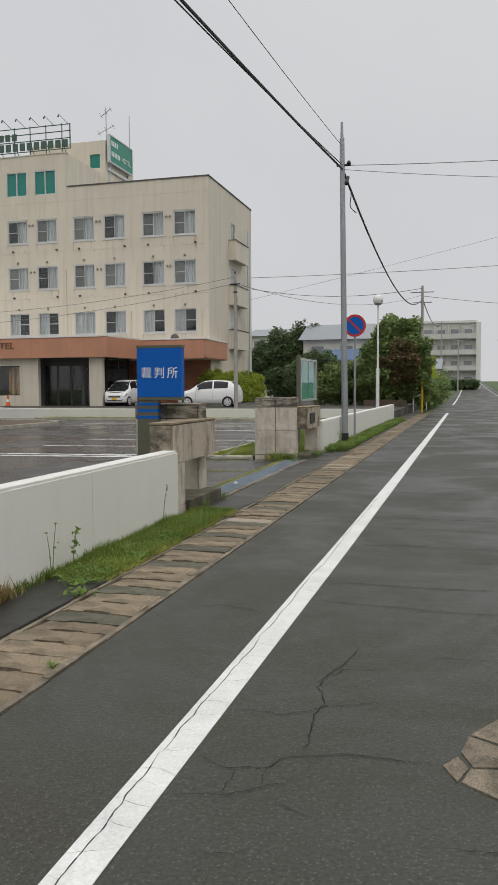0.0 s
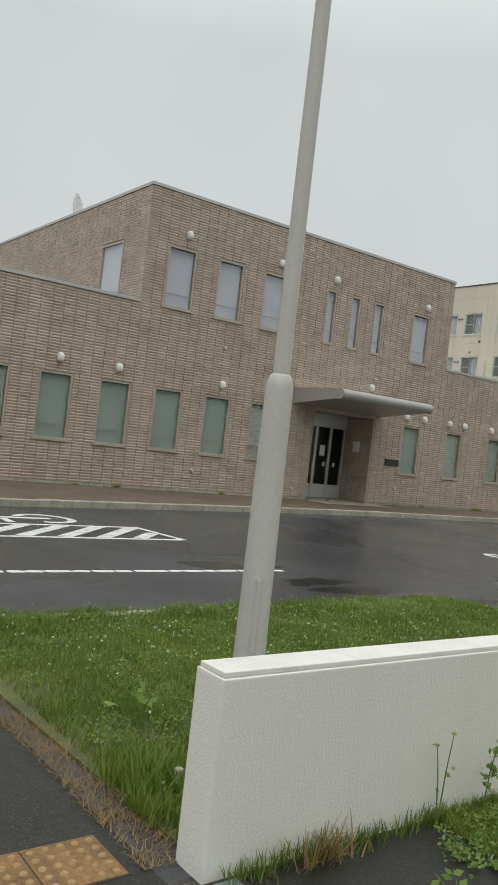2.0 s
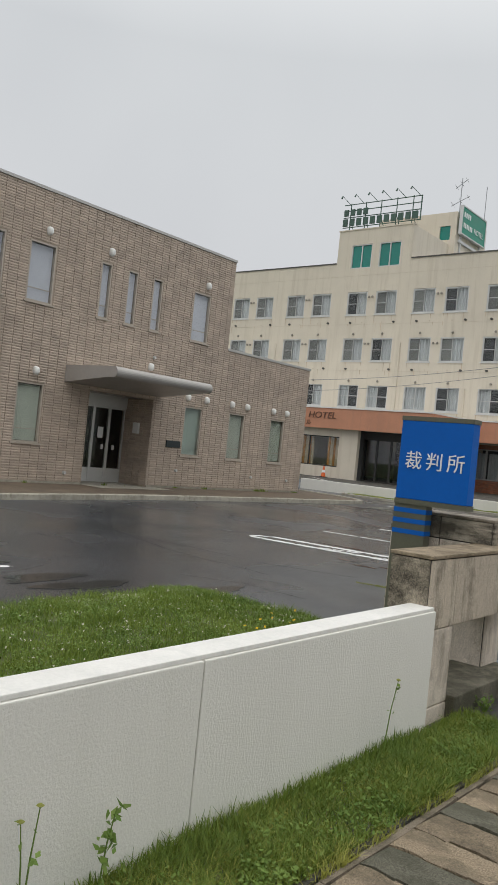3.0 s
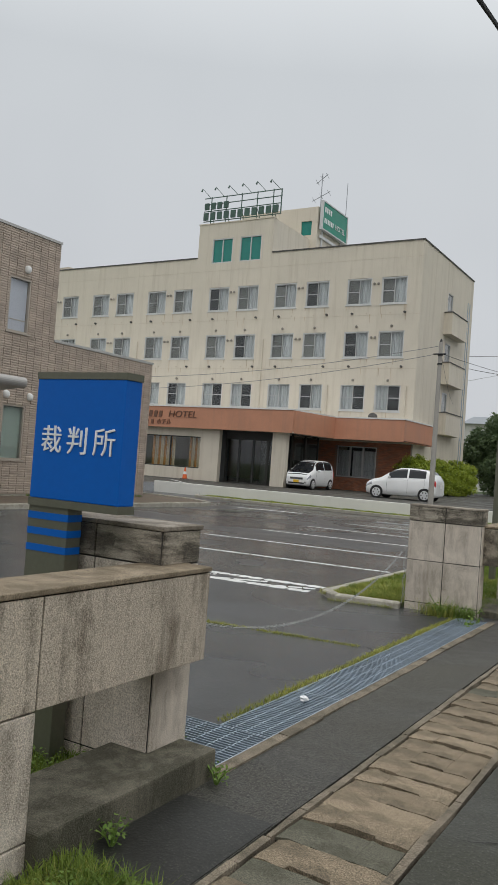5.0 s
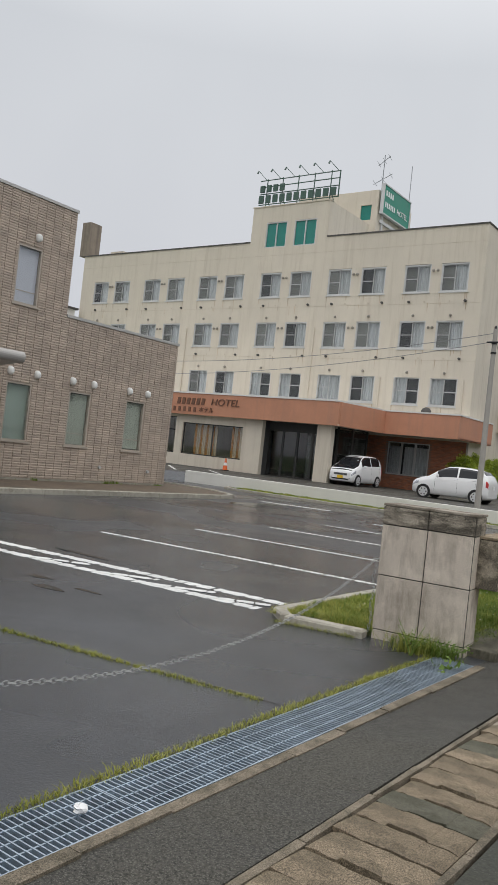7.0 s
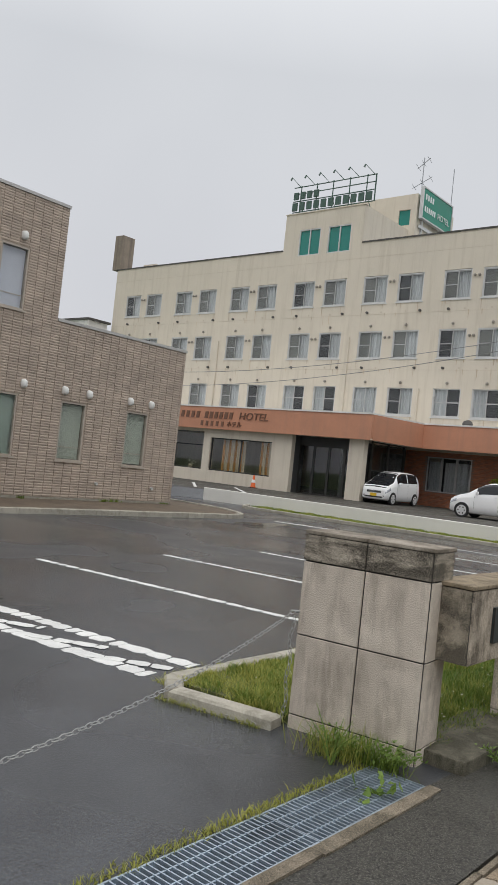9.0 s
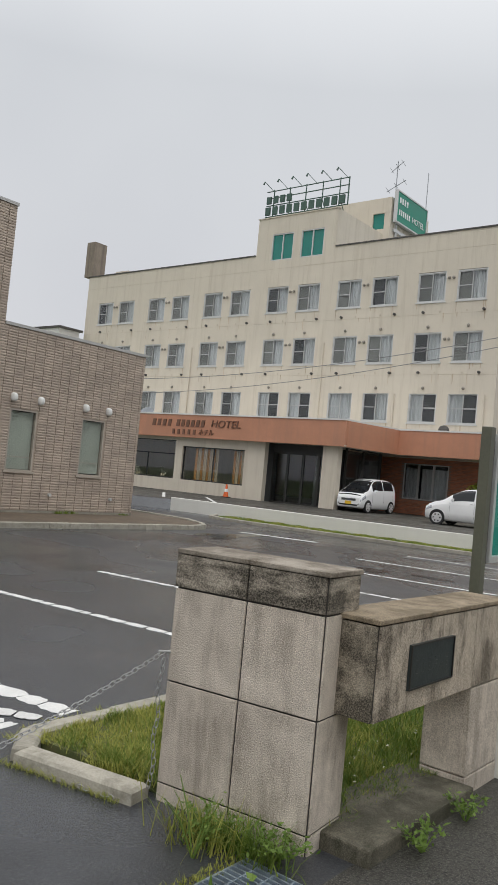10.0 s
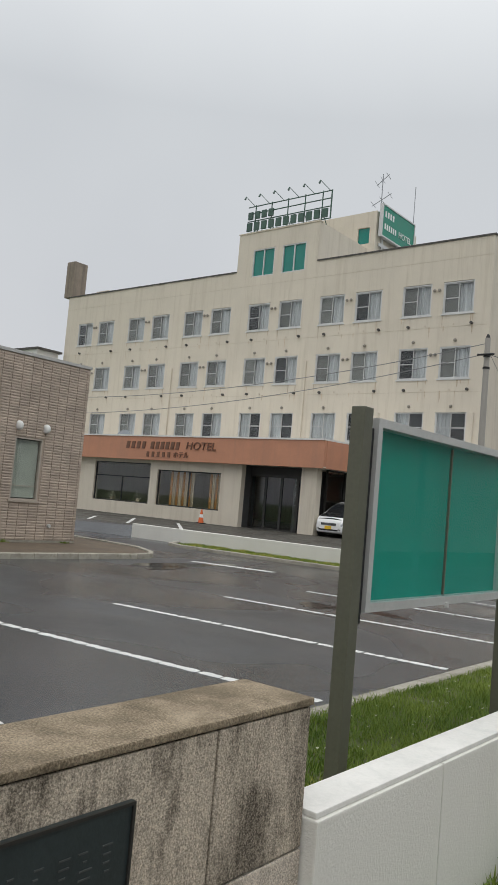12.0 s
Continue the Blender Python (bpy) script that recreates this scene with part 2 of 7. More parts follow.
M["cap_top"] = stained_concrete("rain_washed_concrete", (0.33, 0.29, 0.24), (0.09, 0.07, 0.048), 0.8, cover=0.02, run=(3, 3, 3), pale=0.5, speck=0.8)
M["joint"] = surface("dark_joint", (0.05, 0.045, 0.04), 0.95, 0.3, 60, 4, 0.2)
M["kerb"] = surface("kerb_concrete", (0.36, 0.335, 0.28), 0.85, 0.3, 90, 3, 0.3, spread=0.12, dirt=(0.17, 0.16, 0.12))
M["gutter"] = stained_concrete("gutter_concrete", (0.265, 0.21, 0.145), (0.06, 0.05, 0.032), 0.7, 0.22, 0.0, (5, 5, 5), 0.35, 1.7)
M["gutter_edge"] = stained_concrete("gutter_edge_concrete", (0.24, 0.2, 0.15), (0.05, 0.045, 0.03), 0.8, 0.15, 0.01, (4, 4, 4), 0.3, 1.4)
M["tactile"] = surface("tactile_tile", (0.19, 0.105, 0.04), 0.75, 0.5, 60, 6, 0.3, spread=0.14, dirt=(0.1, 0.065, 0.035))
M["tactile_dome"] = surface("worn_tactile_dome", (0.33, 0.21, 0.1), 0.8, 0.4, 60, 6, 0.2)
M["chain"] = surface("dull_galvanised_chain", (0.35, 0.35, 0.34), 0.5, 0.3, 30, 4, 0.1, metal=0.5)
M["galv"] = surface("galvanised_steel", (0.42, 0.49, 0.56), 0.42, 0.25, 30, 4, 0.1, metal=0.75)
M["pit"] = surface("drain_dark", (0.1, 0.115, 0.13), 0.6, 0.3, 20, 3, 0.1)
M["tile"] = surface("court_tile", (0.455, 0.375, 0.307), 0.75, 0.3, 45, 2.0, 0.6, spread=0.09, island=True)
M["tile_piece"] = surface("court_tile_piece", (0.455, 0.375, 0.307), 0.75, 0.3, 45, 2.0, 0.6, spread=0.09)
M["tile_back"] = surface("tile_grout", (0.4, 0.33, 0.27), 0.9, 0.2, 50, 2, 0.2)
M["coping"] = surface("metal_coping", (0.5, 0.49, 0.47), 0.45, 0.1, 30, 2, 0.05, metal=0.5)
M["bronze"] = surface("bronze_frame", (0.3, 0.275, 0.24), 0.45, 0.12, 40, 2, 0.05, metal=0.6)
M["court_frame"] = surface("pale_bronze_frame", (0.46, 0.405, 0.345), 0.45, 0.12, 40, 2, 0.05, metal=0.35)
M["puddle"] = surface("puddle_water", (0.026, 0.027, 0.027), 0.14, 0.2, 4, 0.8, 0)
M["alu"] = surface("aluminium", (0.6, 0.6, 0.59), 0.4, 0.1, 30, 2, 0.05, metal=0.4)
M["canopy"] = surface("canopy_panel", (0.42, 0.4, 0.38), 0.4, 0.08, 20, 1.5, 0.03, metal=0.35)
M["white_plastic"] = surface("white_plastic", (0.75, 0.75, 0.73), 0.4, 0.08, 40, 3, 0.03)
M["glass"] = glass("window_glass")
M["clear_pane"] = glass("clear_pane", (0.8, 0.95, 0.93))
M["clear_pane"].node_tree.nodes["Principled BSDF"].inputs["IOR"].default_value = 1.16
M["frosted"] = glass("frosted_glass", (0.8, 0.88, 0.88), 0.3)
# blind kept pale and bluish: the sky's reflection on the panes is painted in
M["blind"] = surface("sky_tinted_blind", (0.57, 0.58, 0.65), 0.9, 0.08, 60, 0.7, 0)
M["blind_low"] = surface("grey_green_blind", (0.4, 0.43, 0.37), 0.9, 0.3, 60, 0.6, 0)
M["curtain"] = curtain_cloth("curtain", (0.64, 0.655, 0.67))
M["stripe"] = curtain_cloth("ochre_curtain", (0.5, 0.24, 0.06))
# room surfaces painted near black: the indoor shade is put into this colour
M["dim"] = surface("painted_dim_interior", (0.055, 0.055, 0.055), 0.8, 0.2, 5, 0.6, 0)
M["cream"] = surface("cream_wall_paint", (0.64, 0.58, 0.485), 0.75, 0.09, 45, 0.5, 0.25, streak=0.5, dirt=(0.4, 0.335, 0.25))
M["rust_stain"] = surface("cream_sill_paint", (0.55, 0.48, 0.38), 0.75, 0.2, 40, 1, 0.2)
M["terra"] = surface("terracotta_cladding", (0.52, 0.245, 0.15), 0.6, 0.15, 30, 0.8, 0.12, streak=0.5, dirt=(0.36, 0.2, 0.14))
M["brick"] = surface("red_brick", (0.4, 0.16, 0.09), 0.8, 0.3, 50, 3, 0.3, spread=0.2, island=True)
M["rust_run"] = surface("faint_rust_run", (0.52, 0.43, 0.32), 0.8, 0.35, 12, 1.4, 0)
M["mortar"] = surface("mortar", (0.22, 0.19, 0.16), 0.9, 0.2, 60, 3, 0.2)
M["green_glass"] = surface("green_film_glass", (0.02, 0.21, 0.175), 0.08, 0.12, 8, 0.7, 0)
M["sign_green"] = surface("sign_green", (0.012, 0.23, 0.155), 0.4, 0.12, 20, 0.8, 0.02)
M["sign_white"] = surface("sign_white", (0.8, 0.8, 0.8), 0.5, 0.04, 20, 2, 0)
M["dark_letter"] = surface("dark_green_letter", (0.05, 0.1, 0.08), 0.5, 0.3, 20, 2, 0.05)
M["letter_rust"] = surface("dark_brown_letter", (0.16, 0.075, 0.045), 0.5, 0.3, 20, 2, 0.05)
M["blue"] = surface("blue_sign_paint", (0.001, 0.105, 0.46), 0.5, 0.06, 25, 1.5, 0.03, spec=0.25)
M["olive"] = surface("olive_metal", (0.145, 0.145, 0.108), 0.45, 0.12, 40, 2.5, 0.05, metal=0.4)
M["lamp_grey"] = surface("pole_grey_paint", (0.5, 0.485, 0.45), 0.6, 0.1, 40, 1.7, 0.06)
M["pole_steel"] = surface("pole_steel", (0.33, 0.34, 0.36), 0.45, 0.15, 30, 1.5, 0.05, metal=0.4)
M["pole_conc"] = surface("pole_concrete", (0.36, 0.34, 0.31), 0.85, 0.15, 50, 1.5, 0.2)
M["black"] = surface("black_rubber", (0.015, 0.015, 0.016), 0.6, 0.2, 30, 3, 0.05)
M["wire"] = surface("grey_wire", (0.22, 0.22, 0.22), 0.5, 0.1, 30, 3, 0)
M["cable"] = surface("black_cable", (0.035, 0.035, 0.038), 0.5, 0.1, 30, 3, 0)
M["car_white"] = surface("white_car_paint", (0.82, 0.82, 0.82), 0.13, 0.03, 10, 1, 0)
M["car_glass"] = surface("dark_car_glass", (0.02, 0.022, 0.025), 0.04, 0.1, 5, 1, 0)
M["lamp_lens"] = surface("clear_lamp_lens", (0.55, 0.57, 0.6), 0.08, 0.1, 20, 3, 0, metal=0.6)
M["hub"] = surface("wheel_metal", (0.72, 0.72, 0.73), 0.35, 0.1, 20, 3, 0, metal=0.4)
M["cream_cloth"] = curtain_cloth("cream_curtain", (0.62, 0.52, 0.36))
M["dark_frame"] = surface("dark_bronze_frame", (0.05, 0.048, 0.045), 0.45, 0.12, 40, 2, 0.05, metal=0.5)
M["red"] = surface("red_paint", (0.5, 0.03, 0.03), 0.45, 0.1, 20, 2, 0)
M["orange"] = surface("orange_plastic", (0.75, 0.14, 0.03), 0.5, 0.1, 20, 2, 0)
M["yellow"] = surface("yellow_paint", (0.75, 0.48, 0.03), 0.45, 0.1, 20, 2, 0)
M["grass"] = leafy("grass_blade", (0.085, 0.155, 0.025), (0.26, 0.325, 0.06))
M["yellow_grass"] = leafy("yellow_grass_blade", (0.22, 0.25, 0.05), (0.5, 0.48, 0.12))
M["dry_grass"] = leafy("dry_grass_blade", (0.26, 0.17, 0.08), (0.42, 0.31, 0.14))
M["weed"] = leafy("weed_leaf", (0.11, 0.2, 0.035), (0.27, 0.37, 0.09))
M["flower"] = surface("clover_flower", (0.56, 0.54, 0.42), 0.8, 0.2, 90, 8, 0)
M["yellow_flower"] = surface("yellow_flower", (0.75, 0.5, 0.02), 0.8, 0.2, 90, 8, 0)
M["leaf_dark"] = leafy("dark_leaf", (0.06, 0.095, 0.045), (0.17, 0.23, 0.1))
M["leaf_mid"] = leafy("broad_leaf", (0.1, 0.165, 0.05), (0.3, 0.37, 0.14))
M["leaf_red"] = leafy("reddish_leaf", (0.08, 0.06, 0.03), (0.18, 0.13, 0.06))
M["leaf_hedge"] = leafy("hedge_leaf", (0.22, 0.3, 0.03), (0.52, 0.58, 0.09))
M["bark"] = surface("bark", (0.09, 0.065, 0.045), 0.9, 0.4, 25, 3, 0.6)
M["far_wall"] = surface("far_concrete_wall", (0.58, 0.57, 0.54), 0.8, 0.15, 8, 0.3, 0.1, streak=0.3)
M["far_white"] = surface("far_white_wall", (0.68, 0.67, 0.64), 0.8, 0.1, 8, 0.3, 0.1)
M["roof_grey"] = surface("metal_roof_grey", (0.24, 0.26, 0.28), 0.5, 0.15, 8, 0.6, 0.1)
M["roof_blue"] = surface("metal_roof_blue", (0.05, 0.11, 0.21), 0.5, 0.15, 8, 0.6, 0.1)
M["roof_dark"] = surface("dark_roof_edge", (0.08, 0.075, 0.07), 0.7, 0.2, 10, 1, 0.1)
M["damp"] = stained_concrete("damp_concrete", (0.16, 0.145, 0.11), (0.035, 0.035, 0.022), 0.85, cover=0.02)
M["gutter_moss"] = stained_concrete("mossy_gutter_concrete", (0.135, 0.128, 0.096), (0.045, 0.046, 0.03), 0.7, 0.2, 0.0, (5, 5, 5), 0.2, 1.4)
M["gutter_new"] = surface("smooth_gutter_concrete", (0.33, 0.285, 0.225), 0.8, 0.3, 160, 6, 0.2, spread=0.1, dirt=(0.25, 0.21, 0.16))
# panes lightened to grey: distance haze is put into the colour
M["far_glass"] = surface("hazy_far_glass", (0.26, 0.27, 0.28), 0.2, 0.2, 5, 0.4, 0)
M["slate"] = surface("dark_slate_plate", (0.024, 0.034, 0.036), 0.4, 0.25, 60, 6, 0.1)
M["carved"] = surface("carved_mark", (0.065, 0.07, 0.07), 0.6, 0.2, 60, 6, 0.1)

# ---- building helpers ----
BASE = {}


def thing(name, base, label, category, group="", kind=""):
    ob = new(name)
    ob.empty_display_size = 0.2
    ob.location = base
    BASE[ob.name] = Vector(base)
    return tagged(ob, label, category, group, kind)


def root_of(ob):
    while ob.parent:
        ob = ob.parent
    return ob


def to_mesh(name, bm, material):
    bmesh.ops.recalc_face_normals(bm, faces=bm.faces)
    me = bpy.data.meshes.new(name)
    bm.to_mesh(me)
    bm.free()
    me.materials.append(M[material])
    return me


def part(name, bm, material, parent, label="", loc=None):
    """A mesh under a thing or a part. A bmesh in world coordinates, or, with loc, one about its own origin placed at loc."""
    me = bm if isinstance(bm, bpy.types.Mesh) else None
    base = BASE.get(root_of(parent).name, Vector((0, 0, 0)))
    if me is None:
        if loc is None:
            bmesh.ops.translate(bm, verts=bm.verts, vec=-base)
        me = to_mesh(name, bm, material)
    ob = new(name, me)
    ob.parent = parent
    if loc is not None:
        up = parent
        off = Vector(loc) - base
        while up.parent:
            off -= up.location
            up = up.parent
        ob.location = off
    if label:
        tagged(ob, label)
    return ob


def solo(name, bm, material, label, category, group="", kind="", smooth=False):
    me = to_mesh(name, bm, material)
    if smooth:
        for p in me.polygons:
            p.use_smooth = True
    return tagged(new(name, me), label, category, group, kind)


def box(bm, x0, x1, y0, y1, z0, z1, bevel=0.0):
    vs = [bm.verts.new(p) for p in ((x0, y0, z0), (x1, y0, z0), (x1, y1, z0), (x0, y1, z0), (x0, y0, z1), (x1, y0, z1), (x1, y1, z1), (x0, y1, z1))]
    fs = [bm.faces.new([vs[i] for i in f]) for f in ((0, 3, 2, 1), (4, 5, 6, 7), (0, 1, 5, 4), (1, 2, 6, 5), (2, 3, 7, 6), (3, 0, 4, 7))]
    if bevel:
        es = list({e for f in fs for e in f.edges})
        bmesh.ops.bevel(bm, geom=es, offset=bevel, segments=2, affect="EDGES", profile=0.6)
    return bm


def boxed(*a, **k):
    return box(bmesh.new(), *a, **k)


def tube(bm, p, q, r0, r1=None, n=10):
    p, q = Vector(p), Vector(q)
    r1 = r0 if r1 is None else r1
    turn = (q - p).to_track_quat("Z", "Y").to_matrix()
    rings = []
    for c, r in ((p, r0), (q, r1)):
        rings.append([bm.verts.new(c + turn @ Vector((math.cos(2 * math.pi * i / n) * r, math.sin(2 * math.pi * i / n) * r, 0))) for i in range(n)])
    for i in range(n):
        j = (i + 1) % n
        bm.faces.new((rings[0][i], rings[0][j], rings[1][j], rings[1][i]))
    bm.faces.new(rings[0][::-1])
    bm.faces.new(rings[1])
    return bm


def lathe(bm, centre, profile, n=16):
    """Rings of (radius, z) round a vertical axis, closed at both ends."""
    cx, cy, cz = centre
    rings = [[bm.verts.new((cx + r * math.cos(2 * math.pi * i / n), cy + r * math.sin(2 * math.pi * i / n), cz + z)) for i in range(n)] for r, z in profile]
    for a, b in zip(rings, rings[1:]):
        for i in range(n):
            j = (i + 1) % n
            bm.faces.new((a[i], a[j], b[j], b[i]))
    bm.faces.new(rings[0][::-1])
    bm.faces.new(rings[-1])
    return bm


def slab(bm, outline, z0, z1):
    lo = [bm.verts.new((x, y, z0)) for x, y in outline]
    hi = [bm.verts.new((x, y, z1)) for x, y in outline]
    n = len(outline)
    bm.faces.new(lo[::-1])
    bm.faces.new(hi)
    for i in range(n):
        j = (i + 1) % n
        bm.faces.new((lo[i], lo[j], hi[j], hi[i]))
    return bm


def spans(lo, hi, cuts):
    out, at = [], lo
    for a, b in sorted(cuts):
        if a > at:
            out.append((at, min(a, hi)))
        at = max(at, b)
    if at < hi:
        out.append((at, hi))
    return [s for s in out if s[1] - s[0] > 1e-4]


def pierced(bm, axis, near, far, u0, u1, z0, z1, holes):
    """A wall from near to far across axis, u0 to u1 along it, with rectangular holes (ua, ub, za, zb) through it, as one closed skin."""
    zs = sorted({z0, z1, *[z for h in holes for z in h[2:] if z0 < z < z1]})
    us = sorted({u0, u1, *[u for h in holes for u in h[:2] if u0 < u < u1]})

    def solid(i, j):
        if not (0 <= i < len(us) - 1 and 0 <= j < len(zs) - 1):
            return False
        u, z = (us[i] + us[i + 1]) / 2, (zs[j] + zs[j + 1]) / 2
        return not any(h[0] < u < h[1] and h[2] < z < h[3] for h in holes)

    made = {}

    def corner(i, j, d):
        if (i, j, d) not in made:
            p = (far if d else near, us[i], zs[j])
            made[i, j, d] = bm.verts.new(p if axis == "x" else (p[1], p[0], p[2]))
        return made[i, j, d]

    for i in range(len(us) - 1):
        for j in range(len(zs) - 1):
            if not solid(i, j):
                continue
            for d in (0, 1):
                bm.faces.new([corner(*c, d) for c in ((i, j), (i + 1, j), (i + 1, j + 1), (i, j + 1))])
            for di, dj, p, q in ((-1, 0, (i, j), (i, j + 1)), (1, 0, (i + 1, j), (i + 1, j + 1)), (0, -1, (i, j), (i + 1, j)), (0, 1, (i, j + 1), (i + 1, j + 1))):
                if not solid(i + di, j + dj):
                    bm.faces.new((corner(*p, 0), corner(*q, 0), corner(*q, 1), corner(*p, 1)))
    return bm


def ring_frame(bm, axis, near, far, u0, u1, z0, z1, w):
    return pierced(bm, axis, near, far, u0, u1, z0, z1, [(u0 + w, u1 - w, z0 + w, z1 - w)])


def lettering(text, size, depth=0.01, gap=1.0):
    """A bmesh of the built-in font's letters, standing in the xz plane and facing -y, about their middle."""
    cu = bpy.data.curves.new("lettering", "FONT")
    cu.body, cu.size, cu.extrude, cu.align_x, cu.align_y = text, size, depth, "CENTER", "CENTER"
    cu.space_character = gap
    tmp = new("lettering", cu)
    bpy.context.view_layer.update()
    me = bpy.data.meshes.new_from_object(tmp.evaluated_get(bpy.context.evaluated_depsgraph_get()))
    bm = bmesh.new()
    bm.from_mesh(me)
    bpy.data.objects.remove(tmp)
    bpy.data.curves.remove(cu)
    bpy.data.meshes.remove(me)
    bmesh.ops.transform(bm, matrix=Matrix.Rotation(math.pi / 2, 4, "X"), verts=bm.verts)
    return bm


def mesh_arrays(name, verts, faces, material):
    """A mesh from an (n, 3) array and an (m, k) array of corner indices."""
    me = bpy.data.meshes.new(name)
    n, k = faces.shape
    me.vertices.add(len(verts))
    me.vertices.foreach_set("co", verts.astype(np.float32).ravel())
    me.loops.add(n * k)
    me.loops.foreach_set("vertex_index", faces.astype(np.int32).ravel())
    me.polygons.add(n)
    me.polygons.foreach_set("loop_start", np.arange(0, n * k, k, dtype=np.int32))
    me.polygons.foreach_set("loop_total", np.full(n, k, dtype=np.int32))
    me.update(calc_edges=True)
    me.materials.append(M[material])
    return me


def blade_mesh(name, xy, z, height, width, lean, material, rng):
    """Grass: one bent, tapered blade of two quads for each root."""
    n = len(xy)
    patchy = 0.85 + 0.3 * np.sin(xy[:, 0] * 5.1 + 1.3 * np.sin(xy[:, 1] * 3.3)) * np.sin(xy[:, 1] * 4.3 + xy[:, 0] * 2.0)
    h = height * rng.uniform(0.45, 1.2, n) * patchy
    a = rng.uniform(0, 2 * np.pi, n)
    b = a + rng.uniform(-0.7, 0.7, n) + np.pi / 2
    w = width * rng.uniform(0.6, 1.2, n)
    side = np.stack([np.cos(a), np.sin(a), 0 * a], 1) * w[:, None] / 2
    bend = np.stack([np.cos(b), np.sin(b), 0 * b], 1) * (h * lean * rng.uniform(0.2, 1.3, n))[:, None]
    root = np.column_stack([xy, np.broadcast_to(z, n)])
    up = np.zeros((n, 3))
    up[:, 2] = h
    pts = np.stack([root - side, root + side, root + side * 0.8 + up * 0.55 + bend * 0.35, root - side * 0.8 + up * 0.55 + bend * 0.35,
                    root + side * 0.12 + up * 0.97 + bend, root - side * 0.12 + up * 0.97 + bend], 1).reshape(-1, 3)
    i = np.arange(n)[:, None] * 6
    return mesh_arrays(name, pts, np.concatenate([i + [0, 1, 2, 3], i + [3, 2, 4, 5]]), material)


def scatter(rng, x0, x1, y0, y1, n):
    return np.column_stack([rng.uniform(x0, x1, n), rng.uniform(y0, y1, n)])


def leaf_cloud(name, centres, size, material, rng, flat=0.5):
    """Leaves: a folded quad at each centre, turned at random."""
    n = len(centres)
    nrm = rng.normal(size=(n, 3))
    nrm[:, 2] = np.abs(nrm[:, 2]) + flat
    nrm /= np.linalg.norm(nrm, axis=1)[:, None]
    t = np.cross(nrm, rng.normal(size=(n, 3)))
    t /= np.linalg.norm(t, axis=1)[:, None]
    b = np.cross(nrm, t)
    s = (size * rng.uniform(0.6, 1.3, n))[:, None]
    pts = np.stack([centres - t * s, centres + b * s * 0.55 - nrm * s * 0.15, centres + t * s, centres - b * s * 0.55 - nrm * s * 0.15], 1).reshape(-1, 3)
    return mesh_arrays(name, pts, np.arange(4 * n).reshape(n, 4), material)

# ---- the ground ----


def rise(y):
    """The street climbs gently beyond the block."""
    return 0.0 if y < 70 else 0.00009 * (y - 70) ** 2 if y < 170 else 0.9 + 0.018 * (y - 170)


def strip(name, material, x0, x1, y0, y1, z, label, category, thick=0.12, step=10.0, kind="structure"):
    bm = bmesh.new()
    n = max(1, int((y1 - y0) / step))
    ys = [y0 + (y1 - y0) * i / n for i in range(n + 1)]
    rows = [[bm.verts.new((x, y, rise(y) + h)) for x, h in ((x0, z), (x1, z), (x1, z - thick), (x0, z - thick))] for y in ys]
    for a, b in zip(rows, rows[1:]):
        for i in range(4):
            bm.faces.new((a[i], b[i], b[(i + 1) % 4], a[(i + 1) % 4]))
    bm.faces.new(rows[0])
    bm.faces.new(rows[-1][::-1])
    return solo(name, bm, material, label, category, kind=kind)


bm = bmesh.new()
gx = [-2500, -400, -120, -60, -22, 0, 30, 120, 400, 2500]
gy = [-2500, -300, -60, 0, 34, 70, 90, 110, 130, 150, 170, 230, 320, 600, 2500]
gv = [[bm.verts.new((x, y, min(rise(y), 6.0) - 0.16)) for x in gx] for y in gy]
for j in range(len(gy) - 1):
    for i in range(len(gx) - 1):
        bm.faces.new((gv[j][i], gv[j][i + 1], gv[j + 1][i + 1], gv[j + 1][i]))
solo("ground", bm, "meadow", "flat green-brown ground reaching the horizon", "ground", kind="structure")

strip("road", "road", -1.22, 6.3, -60, 330, 0.0, "damp cracked grey asphalt street", "road")
strip("pavement", "verge", -2.40, -1.84, -14, 60, 0.002, "worn dark asphalt verge beside the street", "pavement")
for x0, y0, y1 in ((-2.09, -14, 2.45), (-2.33, 2.45, 3.5), (-2.33, 6.95, 7.7), (-2.33, 16.0, 17.4)):
    strip("pavement_patch", "patch", x0, -1.845, y0, y1, 0.007, "smooth dark asphalt repair in the verge", "pavement", thick=0.02)
strip("entrance_apron", "patch", -6.6, -2.315, -14, 2.17, 0.005, "dark pitted asphalt apron of the first gateway", "pavement", thick=0.02)
strip("driveway", "verge", -40, -2.40, 34.2, 75, 0.40, "damp asphalt hotel forecourt", "driveway", thick=0.4)

bm = bmesh.new()
lo = [bm.verts.new(p) for p in ((-40, 30.4, -0.1), (-22.62, 33.5, -0.1), (-22.65, 34.25, -0.1), (-40, 34.25, -0.1))]
hi = [bm.verts.new(p) for p in ((-40, 30.4, 0.005), (-22.62, 33.5, 0.005), (-22.65, 34.25, 0.404), (-40, 34.25, 0.404))]
bm.faces.new(lo[::-1])
bm.faces.new(hi)
for i in range(4):
    bm.faces.new((lo[i], lo[(i + 1) % 4], hi[(i + 1) % 4], hi[i]))
solo("ramp", bm, "lot", "sloping asphalt ramp up to the hotel forecourt", "ramp", kind="structure")

